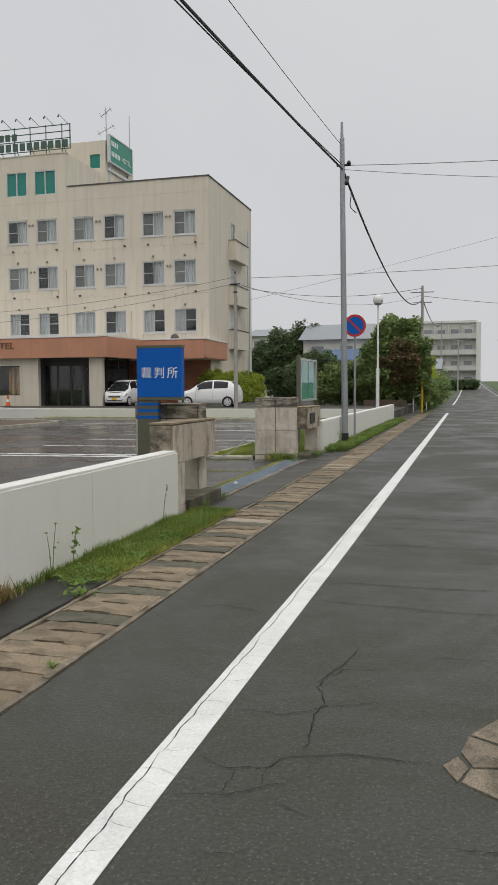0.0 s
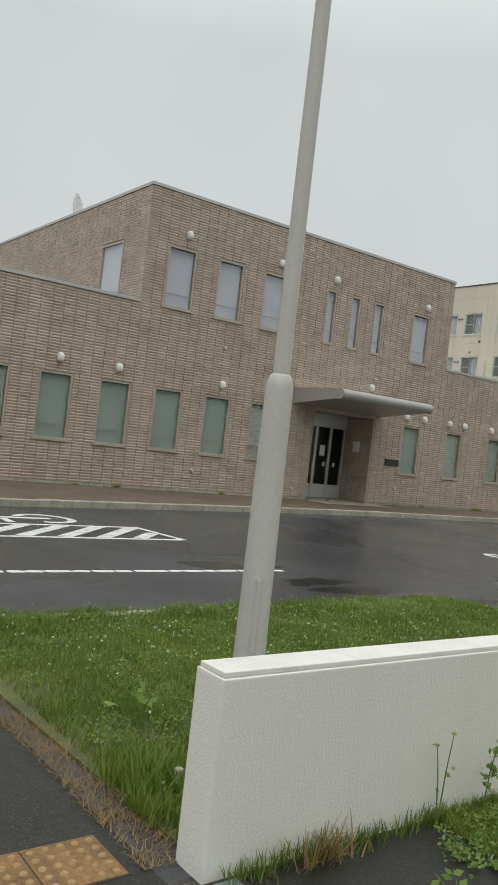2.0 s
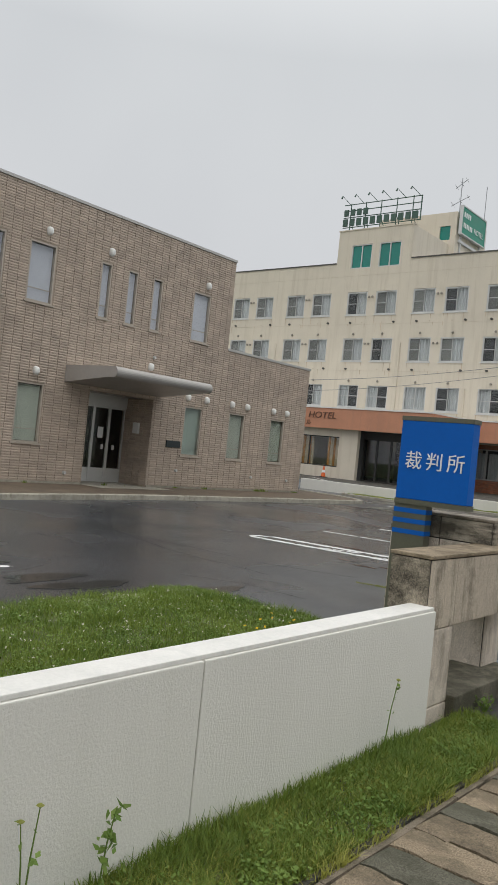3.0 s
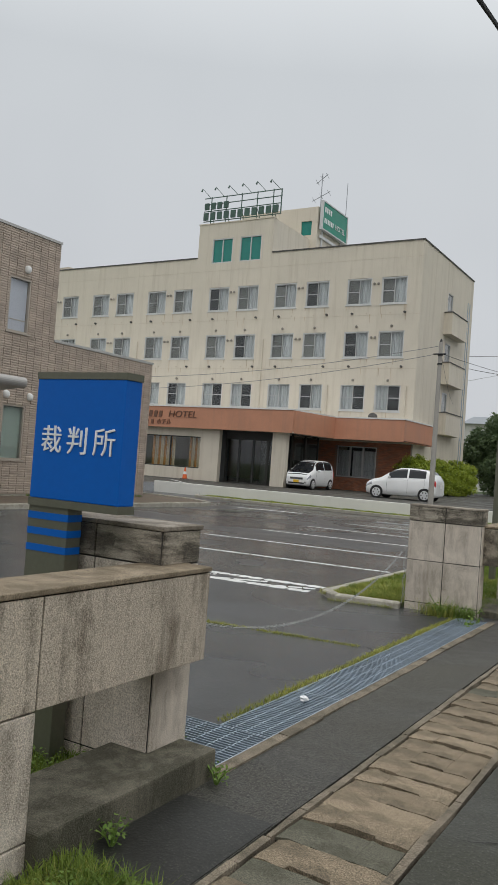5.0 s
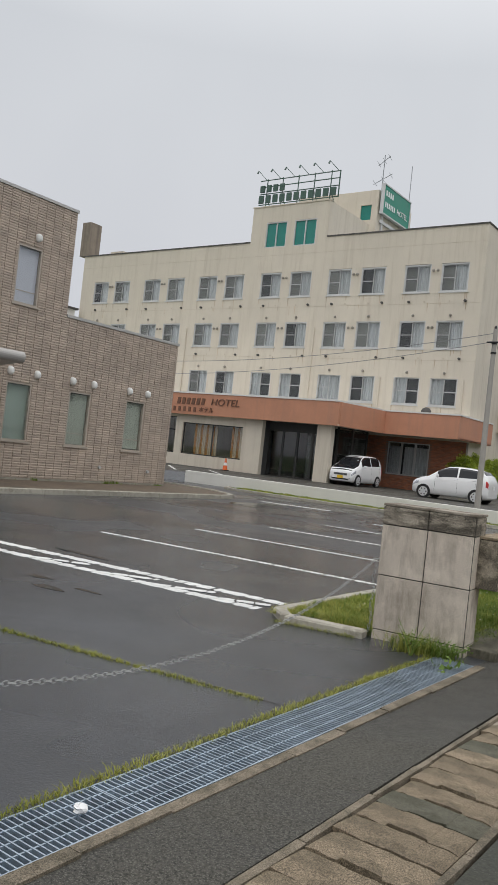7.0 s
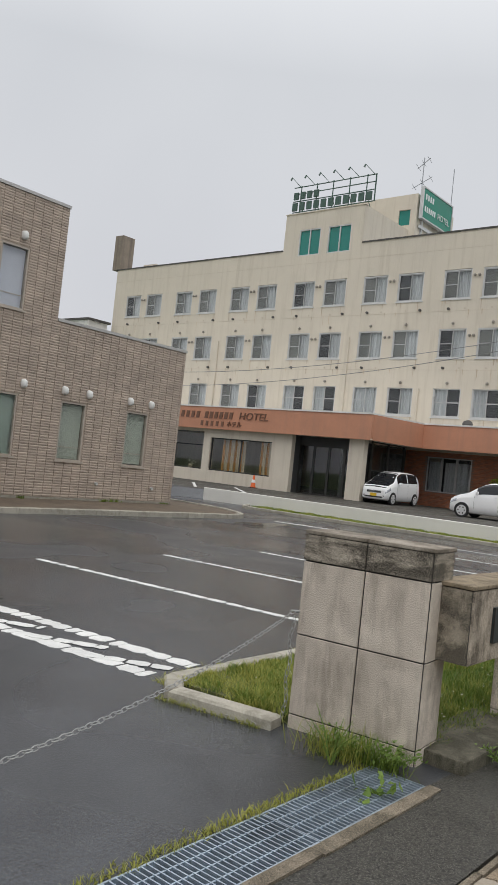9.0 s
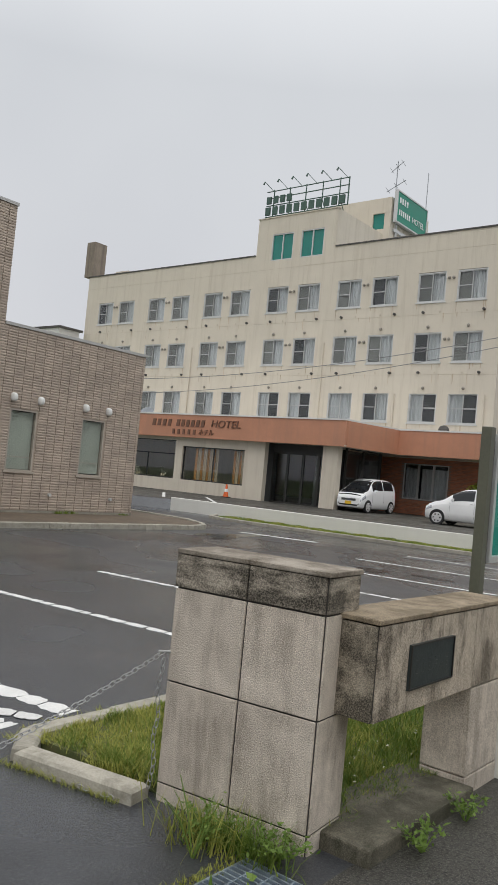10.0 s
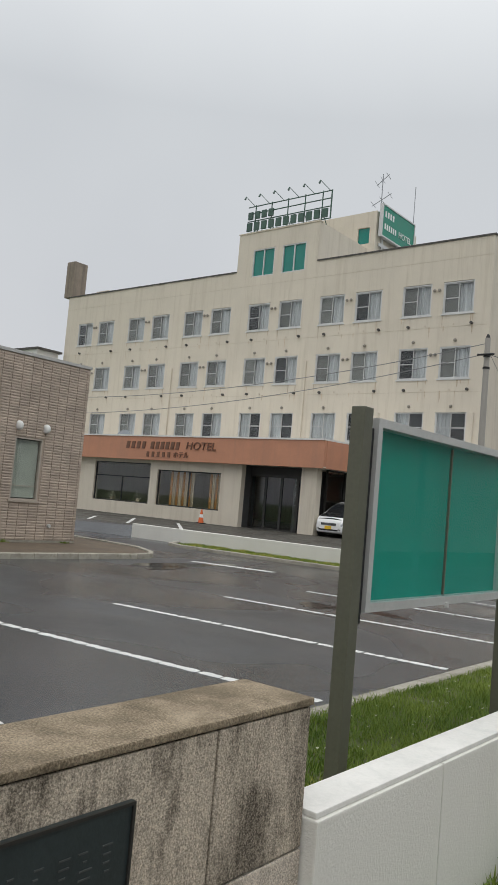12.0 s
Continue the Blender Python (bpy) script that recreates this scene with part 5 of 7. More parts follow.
bmesh.ops.translate(bm, verts=bm.verts, vec=(-29.2, YS - 0.025, 3.71))
part("band_lettering", bm, "letter_rust", hotel, "dark raised katakana letters")
part("roof_vent", lathe(bmesh.new(), (-18.2, 48.3, 4.74), [(0.28, 0.0), (0.28, 0.18), (0.2, 0.32), (0.05, 0.38)], 14), "roof_dark", hotel, "dark domed vent on the band roof")
bm = lathe(bmesh.new(), (-37.6, 46, 4.7), [(0.05, 0.0), (0.3, 0.1), (0.45, 0.3), (0.48, 0.33), (0.02, 0.2)], 14)
bmesh.ops.rotate(bm, cent=(-37.6, 46, 5.0), matrix=Matrix.Rotation(radians(60), 3, (1, 0.3, 0)), verts=bm.verts)
part("dish", bm, "roof_grey", hotel, "blue-grey satellite dish on the band roof")

# roof sign on its lattice
sign = thing("roof_sign", (-30.5, 51.5, 18.0), "lattice rooftop sign with dark letter blocks and lamps", "sign")
bm = bmesh.new()
for z in (19.0, 19.75, 20.25, 20.72):
    tube(bm, (-33.8, 51.5, z), (-27.3, 51.5, z), 0.035, n=6)
for x in (-33.2, -31.9, -30.6, -29.3, -28.0):
    tube(bm, (x, 51.5, 17.9), (x, 51.5, 20.8), 0.04, n=6)
    tube(bm, (x, 52.9, 17.9), (x, 51.5, 19.6), 0.03, n=6)
tube(bm, (-27.35, 51.5, 19.0), (-27.35, 51.5, 20.75), 0.05, n=6)
part("lattice", bm, "dark_letter", sign)
for i in range(11):
    bm = boxed(-33.75 + i * 0.585, -33.75 + i * 0.585 + 0.38, 51.36, 51.48, 19.08, 19.62)
    part("letter_block", bm, "dark_letter", sign)
for i in range(4):
    bm = boxed(-33.7 + i * 0.55, -33.7 + i * 0.55 + 0.36, 51.36, 51.48, 19.85, 20.32)
    part("letter_block", bm, "dark_letter", sign)
for i in range(6):
    x = -34.0 + i * 1.16
    bm = tube(bmesh.new(), (x + 0.7, 51.5, 20.75), (x + 0.15, 51.2, 21.35), 0.022, n=5)
    tube(bm, (x + 0.15, 51.2, 21.36), (x + 0.1, 51.14, 21.16), 0.04, 0.065, n=8)
    part("lamp_arm", bm, "dark_letter", sign)
board = thing("green_sign_board", (-26.1, 58, 18.9), "green rooftop sign board with white bars and a word", "sign")
part("panel", boxed(-26.1, -25.92, 55.2, 59.3, 18.95, 20.9), "sign_green", board)
part("sign_frame", ring_frame(bmesh.new(), "x", -26.12, -25.88, 55.1, 59.4, 18.86, 20.98, 0.09), "alu", board)
bm = boxed(-26.25, -26.12, 55.6, 55.75, 16.0, 20.8)
box(bm, -26.25, -26.12, 59.0, 59.15, 16.0, 20.8)
box(bm, -26.2, -26.1, 55.3, 59.2, 18.3, 18.5)
part("support", bm, "alu", board)
for i in range(4):
    part("name_block", boxed(-25.92, -25.90, 55.45 + i * 0.32, 55.63 + i * 0.32, 20.2, 20.58), "sign_white", board)
for i in range(6):
    part("name_block", boxed(-25.92, -25.90, 55.45 + i * 0.27, 55.6 + i * 0.27, 19.42, 19.78), "sign_white", board)
bm = lettering("HOTEL", 0.55, 0.008)
bmesh.ops.rotate(bm, cent=(0, 0, 0), matrix=Matrix.Rotation(math.pi / 2, 3, "Z"), verts=bm.verts)
bmesh.ops.translate(bm, verts=bm.verts, vec=(-25.9, 58.12, 19.6))
part("board_lettering", bm, "sign_white", board, "white letters spelling HOTEL")
ant = thing("roof_antenna", (-26.6, 56, 20.4), "thin metal television antenna on the stair tower", "antenna")
bm = tube(bmesh.new(), (-26.6, 56, 20.3), (-26.6, 56, 23.3), 0.035, n=6)
for z, l in ((22.9, 0.5), (21.6, 0.75)):
    tube(bm, (-26.6 - l, 56.1, z - 0.25), (-26.6 + l, 55.9, z + 0.25), 0.025, n=5)
    for i in range(3):
        f = -0.8 + 0.8 * i
        tube(bm, (-26.6 + l * f, 55.7, z + 0.25 * f + 0.1), (-26.6 + l * f, 56.3, z + 0.25 * f - 0.1), 0.015, n=5)
part("mast", bm, "pole_steel", ant)
part("rod", tube(bmesh.new(), (-26.5, 60.2, 20.4), (-26.5, 60.2, 24.0), 0.03, n=6), "pole_steel", ant)

# low white wall between the two plots and the small building behind the courthouse
bm = boxed(-22.6, -2.62, 33.5, 33.72, -0.1, 0.5, bevel=0.015)
solo("boundary_wall", bm, "white_wall", "low white boundary wall beside the hotel forecourt", "wall", kind="structure")
shed = thing("annex_building", (-50, 50, 0), "low white flat-roofed annex behind the courthouse", "building")
part("wall", boxed(-62, -48.95, 47.1, 49.0, -0.1, 11.3), "far_white", shed)
part("roof", boxed(-62.2, -48.75, 47.0, 49.2, 11.3, 11.45), "roof_dark", shed, "dark roof edge")

# ---- white street walls ----


def street_wall(name, y0, y1, joints, label, top=0.735):
    w = thing(name, (-2.42, (y0 + y1) / 2, 0), label, "wall", kind="structure")
    edges = [y0, *joints, y1]
    for a, b in zip(edges, edges[1:]):
        bm = boxed(-2.52, -2.34, a + (0.004 if a > y0 else 0), b - (0.004 if b < y1 else 0), -0.1, top - 0.004, bevel=0.006)
        part("wall_panel", bm, "white_wall", w)
    bm = bmesh.new()
    box(bm, -2.512, -2.352, y0 + 0.008, y1 - 0.004, top - 0.003, top + 0.018, bevel=0.005)
    part("wall_top", bm, "wall_cap", w, "smooth white wall top")
    part("joint_filler", boxed(-2.5, -2.36, y0 + 0.1, y1 - 0.1, -0.1, top - 0.05), "joint", w)
    return w


street_wall("garden_wall", 2.28, 6.38, [4.3], "white rendered low garden wall with damp foot")
street_wall("garden_wall", 15.54, 33.5, [16.45, 18.6, 20.8, 23.0, 25.2, 27.4, 29.6, 31.8], "long white rendered low garden wall", 0.69)

# ---- gate monuments of washed concrete panels ----


def gate_pillar(base, turn, mirror, label):
    """A 0.84 m wide, 0.33 m deep pillar of panels with a darker cap, about its front left corner; the gate face is panelled."""
    p = thing("gate_pillar", (0, 0, 0), label, "gate pillar", "gate pillars")
    part("core", boxed(0.008, 0.847, 0.008, 0.322, -0.05, 1.235), "joint", p)
    rows = ((-0.05, 0.083, "panel", "granite", ""), (0.092, 0.584, "panel", "granite", ""), (0.593, 1.05, "panel", "granite", ""), (1.06, 1.222, "cap", "granite_cap", "black-stained capstone facing"))
    for z0, z1, name, stone, words in rows:
        o = 0.004 if name == "cap" else 0.0
        for x0, x1 in ((-o, 0.4225), (0.4315, 0.842)):
            part(name, boxed(x0, x1, -o, 0.03, z0, z1, bevel=0.004), stone, p, words)
            part(name, boxed(x0, x1, 0.3, 0.33 + o, z0, z1, bevel=0.004), stone, p, words)
        part(name, boxed(0.825, 0.855 + o, 0.012, 0.318, z0, z1, bevel=0.004), stone, p, words)
        part(name, boxed(-o - 0.001, 0.03, 0.035, 0.295, z0, z1, bevel=0.004), stone, p, words)
    for x0, x1 in ((-0.008, 0.4245), (0.4295, 0.863)):
        part("lid", boxed(x0, x1, -0.008, 0.338, 1.226, 1.25, bevel=0.006), "cap_top", p, "rain-washed thin lid slab")
    p.matrix_world = Matrix.Translation(base) @ Matrix.Rotation(radians(turn), 4, "Z") @ Matrix.Diagonal((1, mirror, 1, 1))
    return p


gate_pillar((-3.425, 13.745, 0), 5.5, 1, "pale washed-concrete gate pillar with black-stained cap")
gate_pillar((-3.40, 8.0, 0), 0, -1, "washed-concrete gate pillar behind a stained beam")


def gate_beam(y0, y1, leg0, leg1, s0, s1, plate, label, slab_h=0.15, stone="granite_beam"):
    b = thing("gate_beam", (-2.55, (y0 + y1) / 2, 0), label, "gate beam", "gate beams")
    x0, x1 = -2.67, -2.39
    cut = leg0 if abs(leg0 - y0) > 0.5 else leg1
    part("core", boxed(x0 + 0.008, x1 - 0.008, y0 + 0.008, y1 - 0.008, 0.606, 1.03), "joint", b)
    for a, c in ((y0 + 0.012, cut - 0.004), (cut + 0.004, y1 - 0.004)):
        part("beam_panel", boxed(x1 - 0.03, x1, a, c, 0.6, 1.03, bevel=0.004), stone, b)
        part("beam_panel", boxed(x0, x0 + 0.03, a, c, 0.6, 1.03, bevel=0.004), "granite_beam", b)
        part("beam_soffit", boxed(x0 + 0.032, x1 - 0.032, a, c, 0.598, 0.63), "granite_beam", b)
    part("beam_end", boxed(x0 + 0.004, x1 - 0.011, y0, y0 + 0.03, 0.6, 1.03, bevel=0.004), "beam_end", b, "blackened end panel")
    part("beam_end", boxed(x0 + 0.004, x1 - 0.011, y1 - 0.003, y1 + 0.004, 0.6, 1.03), "beam_end", b, "blackened end panel")
    part("top_slab", boxed(x0 - 0.006, x1 + 0.006, y0 - 0.006, y1 + 0.006, 1.036, 1.06, bevel=0.006), "beam_top", b, "weathered top slab")
    part("leg", boxed(x0 + 0.01, x1, leg0, leg1, 0.112, 0.592, bevel=0.005), "granite", b)
    part("leg_foot", boxed(x0 + 0.01, x1 + 0.003, leg0, leg1, -0.05, 0.104, bevel=0.005), "granite", b)
    part("base_slab", boxed(-2.78, -2.33, s0, s1, -0.05, slab_h, bevel=0.012), "damp", b, "damp base slab")
    if plate:
        q = part("name_plate", boxed(x1 - 0.01, x1 + 0.012, 14.285, 14.77, 0.705, 0.92), "slate", b, "dark metal name plate with worn carving")
        part("plate_rim", ring_frame(bmesh.new(), "x", x1 + 0.012, x1 + 0.018, 14.285, 14.77, 0.705, 0.92, 0.008), "dark_frame", q)
        rng = random.Random(3)
        for i in range(6):
            y = 14.34 + i * 0.066
            for j in range(4):
                z = 0.775 + j * 0.02
                part("carving", boxed(x1 + 0.012, x1 + 0.0135, y + rng.uniform(0, 0.02), y + 0.026 + rng.uniform(0, 0.022), z, z + 0.004), "carved", q)
    return b


gate_beam(13.98, 15.53, 15.08, 15.53, 13.95, 15.08, True, "stained concrete gate beam with dark name plate", 0.08)
gate_beam(6.36, 7.88, 6.38, 6.75, 6.75, 7.96, False, "stained concrete gate beam beside the garden wall", stone="beam_pale")

# ---- blue court sign ----
bs = thing("court_sign", (-3.0, 7.55, 0), "blue court sign with white characters on an olive post", "sign")
part("panel", boxed(-3.3, -2.705, 7.5, 7.62, 1.335, 1.95, bevel=0.004), "blue", bs)
bm = boxed(-3.305, -2.7, 7.497, 7.623, 1.951, 1.985)
box(bm, -3.305, -2.7, 7.497, 7.623, 1.295, 1.334)
part("sign_frame", bm, "olive", bs, "olive metal rails above and below the panel")
part("post", boxed(-3.305, -3.03, 7.51, 7.61, -0.05, 1.294), "olive", bs)
for z in (1.245, 1.165, 1.08):
    part("stripe", boxed(-3.307, -3.028, 7.508, 7.612, z - 0.018, z + 0.018), "blue", bs, "blue band on the post")
bm = lettering("裁判所", 0.15, 0.003, 1.36)
bmesh.ops.translate(bm, verts=bm.verts, vec=(-2.995, 7.497, 1.63))
part("sign_lettering", bm, "sign_white", bs, "white characters for courthouse")

# ---- notice board ----
nb = thing("notice_board", (-3.25, 18.1, 0), "glazed green notice board on olive metal posts", "notice board")
part("post", boxed(-3.245, -3.16, 16.995, 17.09, -0.05, 2.225, bevel=0.006), "olive", nb)
part("post", boxed(-3.245, -3.16, 19.22, 19.315, -0.05, 2.225, bevel=0.006), "olive", nb)
part("frame", ring_frame(bmesh.new(), "x", -3.26, -3.155, 17.147, 19.17, 1.12, 2.18, 0.048), "alu", nb, "brushed metal frame")
part("side_channel", boxed(-3.25, -3.18, 17.092, 17.143, 1.06, 2.12), "black", nb)
part("back_panel", boxed(-3.265, -3.24, 17.17, 19.14, 1.14, 2.15), "felt", nb, "green felt back panel")
for a, b in ((17.197, 18.15), (18.17, 19.12)):
    part("pane", boxed(-3.19, -3.184, a, b, 1.17, 2.13), "clear_pane", nb).visible_shadow = False
part("lock", boxed(-3.158, -3.145, 18.14, 18.18, 1.1, 1.135, bevel=0.005), "alu", nb)
part("slide_bar", boxed(-3.195, -3.178, 18.153, 18.167, 1.18, 2.11), "olive", nb)

# ---- gratings ----


def grating(name, x0, x1, y0, y1, panel, bar_gap, longs, label):
    g = thing(name, ((x0 + x1) / 2, (y0 + y1) / 2, 0), label, "drain grating", kind="structure")
    part("pit", boxed(x0, x1, y0, y1, -0.13, -0.08), "pit", g)
    n = max(1, round((y1 - y0) / panel))
    for k in range(n):
        a, b = y0 + (y1 - y0) * k / n, y0 + (y1 - y0) * (k + 1) / n
        bm = bmesh.new()
        box(bm, x0 + 0.004, x0 + 0.014, a + 0.003, b - 0.003, -0.03, 0.008)
        box(bm, x1 - 0.014, x1 - 0.004, a + 0.003, b - 0.003, -0.03, 0.008)
        for i in range(longs):
            x = x0 + (x1 - x0) * (i + 1) / (longs + 1)
            box(bm, x - 0.004, x + 0.004, a + 0.003, b - 0.003, -0.012, 0.006)
        m = int((b - a) / bar_gap)
        for i in range(m + 1):
            y = a + 0.003 + (b - a - 0.012) * i / m
            box(bm, x0 + 0.014, x1 - 0.014, y, y + 0.007, -0.05, 0.009)
        part("grate_panel", bm, "galv", g)
    return g


grating("drain_grating", GR1[0], GR1[1], GR1[2] + 0.66, GR1[3], 1.0, 0.033, 3, "galvanised steel drain grating across the gateway")
grating("drain_grating", GR1[0] - 0.3, GR1[1], GR1[2] - 0.1, GR1[2] + 0.655, 0.75, 0.033, 5, "wider galvanised grating beside the gate pillar")
g0 = grating("drain_grating", GR0[0] + 0.03, GR0[1] - 0.03, GR0[2], GR0[3], 1.0, 0.014, 2, "fine slotted steel drain channel")
bm = boxed(GR0[0] - 0.01, GR0[0] + 0.03, GR0[2], GR0[3] + 0.01, -0.05, 0.012)
box(bm, GR0[1] - 0.03, GR0[1] + 0.012, GR0[2], GR0[3] + 0.01, -0.05, 0.012)
box(bm, GR0[0] + 0.03, GR0[1] - 0.03, GR0[3], GR0[3] + 0.01, -0.05, 0.012)
part("channel_rim", bm, "galv", g0)
edge = tagged(new("drain_edge"), "broken concrete edging along the grating", "kerb", kind="structure")
y = GR1[2]
i = 0
while y < 13.6:
    l = random.uniform(0.45, 1.1)
    bm = boxed(-2.392, -2.325 + random.uniform(-0.01, 0.012), y, min(y + l, 13.65) - 0.006, -0.06, 0.012 + random.uniform(-0.004, 0.006))
    part("edging_stone", bm, "gutter_edge", edge)
    y += l

# ---- roadside gutter with its cover stones ----
gut = tagged(new("gutter"), "old roadside gutter with worn concrete cover stones", "gutter", kind="structure")
part("bed", boxed(-1.84, -1.22, -14, 44, -0.12, -0.055), "crack", gut)
for x0, x1 in ((-1.83, -1.795), (-1.28, -1.24)):
    y = -14.0
    while y < 44:
        l = random.uniform(0.25, 0.7)
        bm = boxed(x0, x1, y, y + l - 0.006, -0.06, 0.001 + random.uniform(-0.003, 0.003))
        for p in bm.verts:
            p.co.x += random.uniform(-0.008, 0.008)
        part("edging_stone", bm, "gutter_edge", gut)
        y += l
COVER = []
for v in range(14):
    l = (0.17, 0.2, 0.22, 0.24, 0.18, 0.21, 0.23, 0.19, 0.2, 0.22, 0.19, 0.21, 0.22, 0.2)[v]
    smooth_one = v == 12
    bm = bmesh.new()
    xs = (-0.257, -0.2, -0.14, -0.1, -0.092, -0.03, 0.03, 0.092, 0.1, 0.14, 0.2, 0.257)
    nx, ny = 11, 1
    top = [[bm.verts.new((xs[i], -l / 2 + l * j / ny, random.uniform(-0.004, 0.003))) for i in range(nx + 1)] for j in range(ny + 1)]
    slot = 0.0 if smooth_one else random.choice((0.0, 0.014, 0.022, 0.03))
    for j in (0, ny):
        for i in range(nx + 1):
            top[j][i].co.y += random.uniform(-0.0025, 0.0025)
            top[j][i].co.z -= random.uniform(0.0, 0.006)
            if j == 0 and 4 <= i <= 7:
                top[j][i].co.y += slot
    for j in range(ny + 1):
        for i in (0, nx):
            top[j][i].co.z -= random.uniform(0.0, 0.012)
            top[j][i].co.x += (1 if i == 0 else -1) * (0 if smooth_one else random.uniform(0.0, 0.012))
    for j in range(ny):
        for i in range(nx):
            bm.faces.new((top[j][i], top[j][i + 1], top[j + 1][i + 1], top[j + 1][i]))
    rim = [top[0][i] for i in range(nx + 1)] + [top[j][nx] for j in range(1, ny + 1)] + [top[ny][i] for i in range(nx - 1, -1, -1)] + [top[j][0] for j in range(ny - 1, 0, -1)]
    low = [bm.verts.new((p.co.x, p.co.y, -0.06)) for p in rim]
    for i in range(len(rim)):
        k = (i + 1) % len(rim)
        bm.faces.new((rim[i], low[i], low[k], rim[k]))
    COVER.append((l, to_mesh("cover_stone", bm, "gutter_new" if smooth_one else "gutter_moss" if v in (4, 7, 9) else "gutter")))
y = -6.0
while y < 43:
    l, me = random.choice(COVER)
    gap = random.choice((0.006, 0.009, 0.012, 0.018))
    ob = new("cover_stone", me)
    ob.parent = gut
    ob.location = (-1.535 + random.uniform(-0.006, 0.006), y + l / 2, 0.003 + random.uniform(-0.006, 0.006))
    ob.rotation_euler = (random.uniform(-0.012, 0.012), random.uniform(-0.012, 0.012), random.uniform(-0.012, 0.012))
    y += l + gap

# ---- tactile tiles ----
tac = tagged(new("tactile_paving"), "worn ochre tactile paving at the first gateway", "paving", kind="structure")
part("bed", boxed(-2.805, -2.495, -3.0, 2.085, -0.02, 0.0075), "joint", tac)
bm = boxed(-0.147, 0.147, -0.147, 0.147, -0.02, 0.008)
for i in range(5):
    for j in range(5):
        lathe(bm, (-0.116 + 0.058 * i, -0.116 + 0.058 * j, 0.008), [(0.0165, 0.0), (0.012, 0.005)], 8)
TACT = to_mesh("tactile_tile", bm, "tactile")
TACT.materials.append(M["tactile_dome"])
for p in TACT.polygons:
    p.material_index = int(p.center.z > 0.0085)
for k in range(16):
    ob = new("tactile_tile", TACT)
    ob.parent = tac
    ob.location = (-2.65, 1.93 - 0.3 * k, 0.002)

# ---- chain across the gateway ----
ch = thing("gate_chain", (-3.2, 10.9, 0), "slack galvanised chain hanging across the gateway", "chain")
A, B = Vector((-3.44, 13.72, 0.73)), Vector((-2.95, 8.06, 0.74))
bm = bmesh.new()


def link(bm, c, d, flip):
    d = d.normalized()
    s = Vector((0, 0, 1)).cross(d).normalized()
    if flip:
        s = d.cross(s).normalized()
    up = s.cross(d)
    rings = []
    for i in range(10):
        a = 2 * math.pi * i / 10
        p = c + d * math.cos(a) * 0.024 + s * math.sin(a) * 0.0125
        out = (d * math.cos(a) + s * math.sin(a)).normalized()
        rings.append([bm.verts.new(p + (out * math.cos(b) + up * math.sin(b)) * 0.0029) for b in (0, math.pi / 2, math.pi, 3 * math.pi / 2)])
    for i in range(10):
        a, b = rings[i], rings[(i + 1) % 10]
        for j in range(4):
            bm.faces.new((a[j], a[(j + 1) % 4], b[(j + 1) % 4], b[j]))


def hang(f):
    sag = 0.43 * (1 - (2 * f - 1) ** 2)
    return A.lerp(B, f) - Vector((0, 0, sag))


for i in range(150):
    f = (i + 0.5) / 150
    link(bm, hang(f), hang(f + 0.01) - hang(f - 0.01), i % 2)
part("chain_strand", bm, "chain", ch)
bm = bmesh.new()
for i in range(18):
    link(bm, Vector((-3.44 + 0.01 * math.sin(i), 13.71, 0.72 - i * 0.038)), Vector((0, 0.15 * math.sin(i), 1)), i % 2)
part("hanging_end", bm, "chain", ch)
bm = bmesh.new()
for i in range(12):
    link(bm, Vector((-3.47 - 0.03 * i, 13.6 + 0.02 * math.sin(i * 1.3) - 0.006 * i, 0.012)), Vector((1, 0.4 * math.sin(i * 2.1), 0)), i % 2)
part("loose_tail", bm, "chain", ch)
part("hook", tube(bmesh.new(), (-3.40, 13.78, 0.73), (-3.46, 13.70, 0.73), 0.008), "chain", ch)

# ---- lamp post on the lawn ----
LPX, LPY = -3.045, 2.937
lp = thing("lamp_post", (LPX, LPY, 0), "grey painted tapering lamp post in the lawn", "lamp post")
bm = lathe(bmesh.new(), (LPX, LPY, 0), [(0.078, -0.05), (0.076, 0.5), (0.073, 1.0), (0.067, 1.82), (0.064, 1.87), (0.053, 1.91), (0.043, 1.92)], 20)
pl = part("lower_tube", bm, "lamp_grey", lp)
for p in pl.data.polygons:
    p.use_smooth = len(p.vertices) == 4
bm = lathe(bmesh.new(), (LPX, LPY, 0), [(0.041, 1.90), (0.041, 1.925), (0.0408, 1.94), (0.039, 3.2), (0.034, 6.3), (0.033, 6.48), (0.033, 6.5)], 16)
pl = part("upper_tube", bm, "lamp_grey", lp)
for p in pl.data.polygons:
    p.use_smooth = len(p.vertices) == 4
for k in range(4):
    a = radians(45 + 90 * k)
    c, q = math.cos(a), math.sin(a)
    bm = bmesh.new()
    ends = []
    for w in (-0.006, 0.006):
        ends.append([bm.verts.new((LPX + d * c - w * q, LPY + d * q + w * c, z)) for d, z in ((0.07, 0.0), (0.19, 0.0), (0.19, 0.05), (0.07, 0.26))])
    bm.faces.new(ends[0])
    bm.faces.new(ends[1][::-1])
    for n in range(4):
        bm.faces.new((ends[0][n], ends[1][n], ends[1][(n + 1) % 4], ends[0][(n + 1) % 4]))
    bmesh.ops.recalc_face_normals(bm, faces=bm.faces)
    part("base_fin", bm, "lamp_grey", lp)
part("base_plate", boxed(LPX - 0.15, LPX + 0.15, LPY - 0.15, LPY + 0.15, -0.02, 0.02, bevel=0.006), "lamp_grey", lp)
part("cable_cover", boxed(LPX + 0.05, LPX + 0.075, LPY - 0.055, LPY - 0.035, 0.0, 0.95), "lamp_grey", lp)
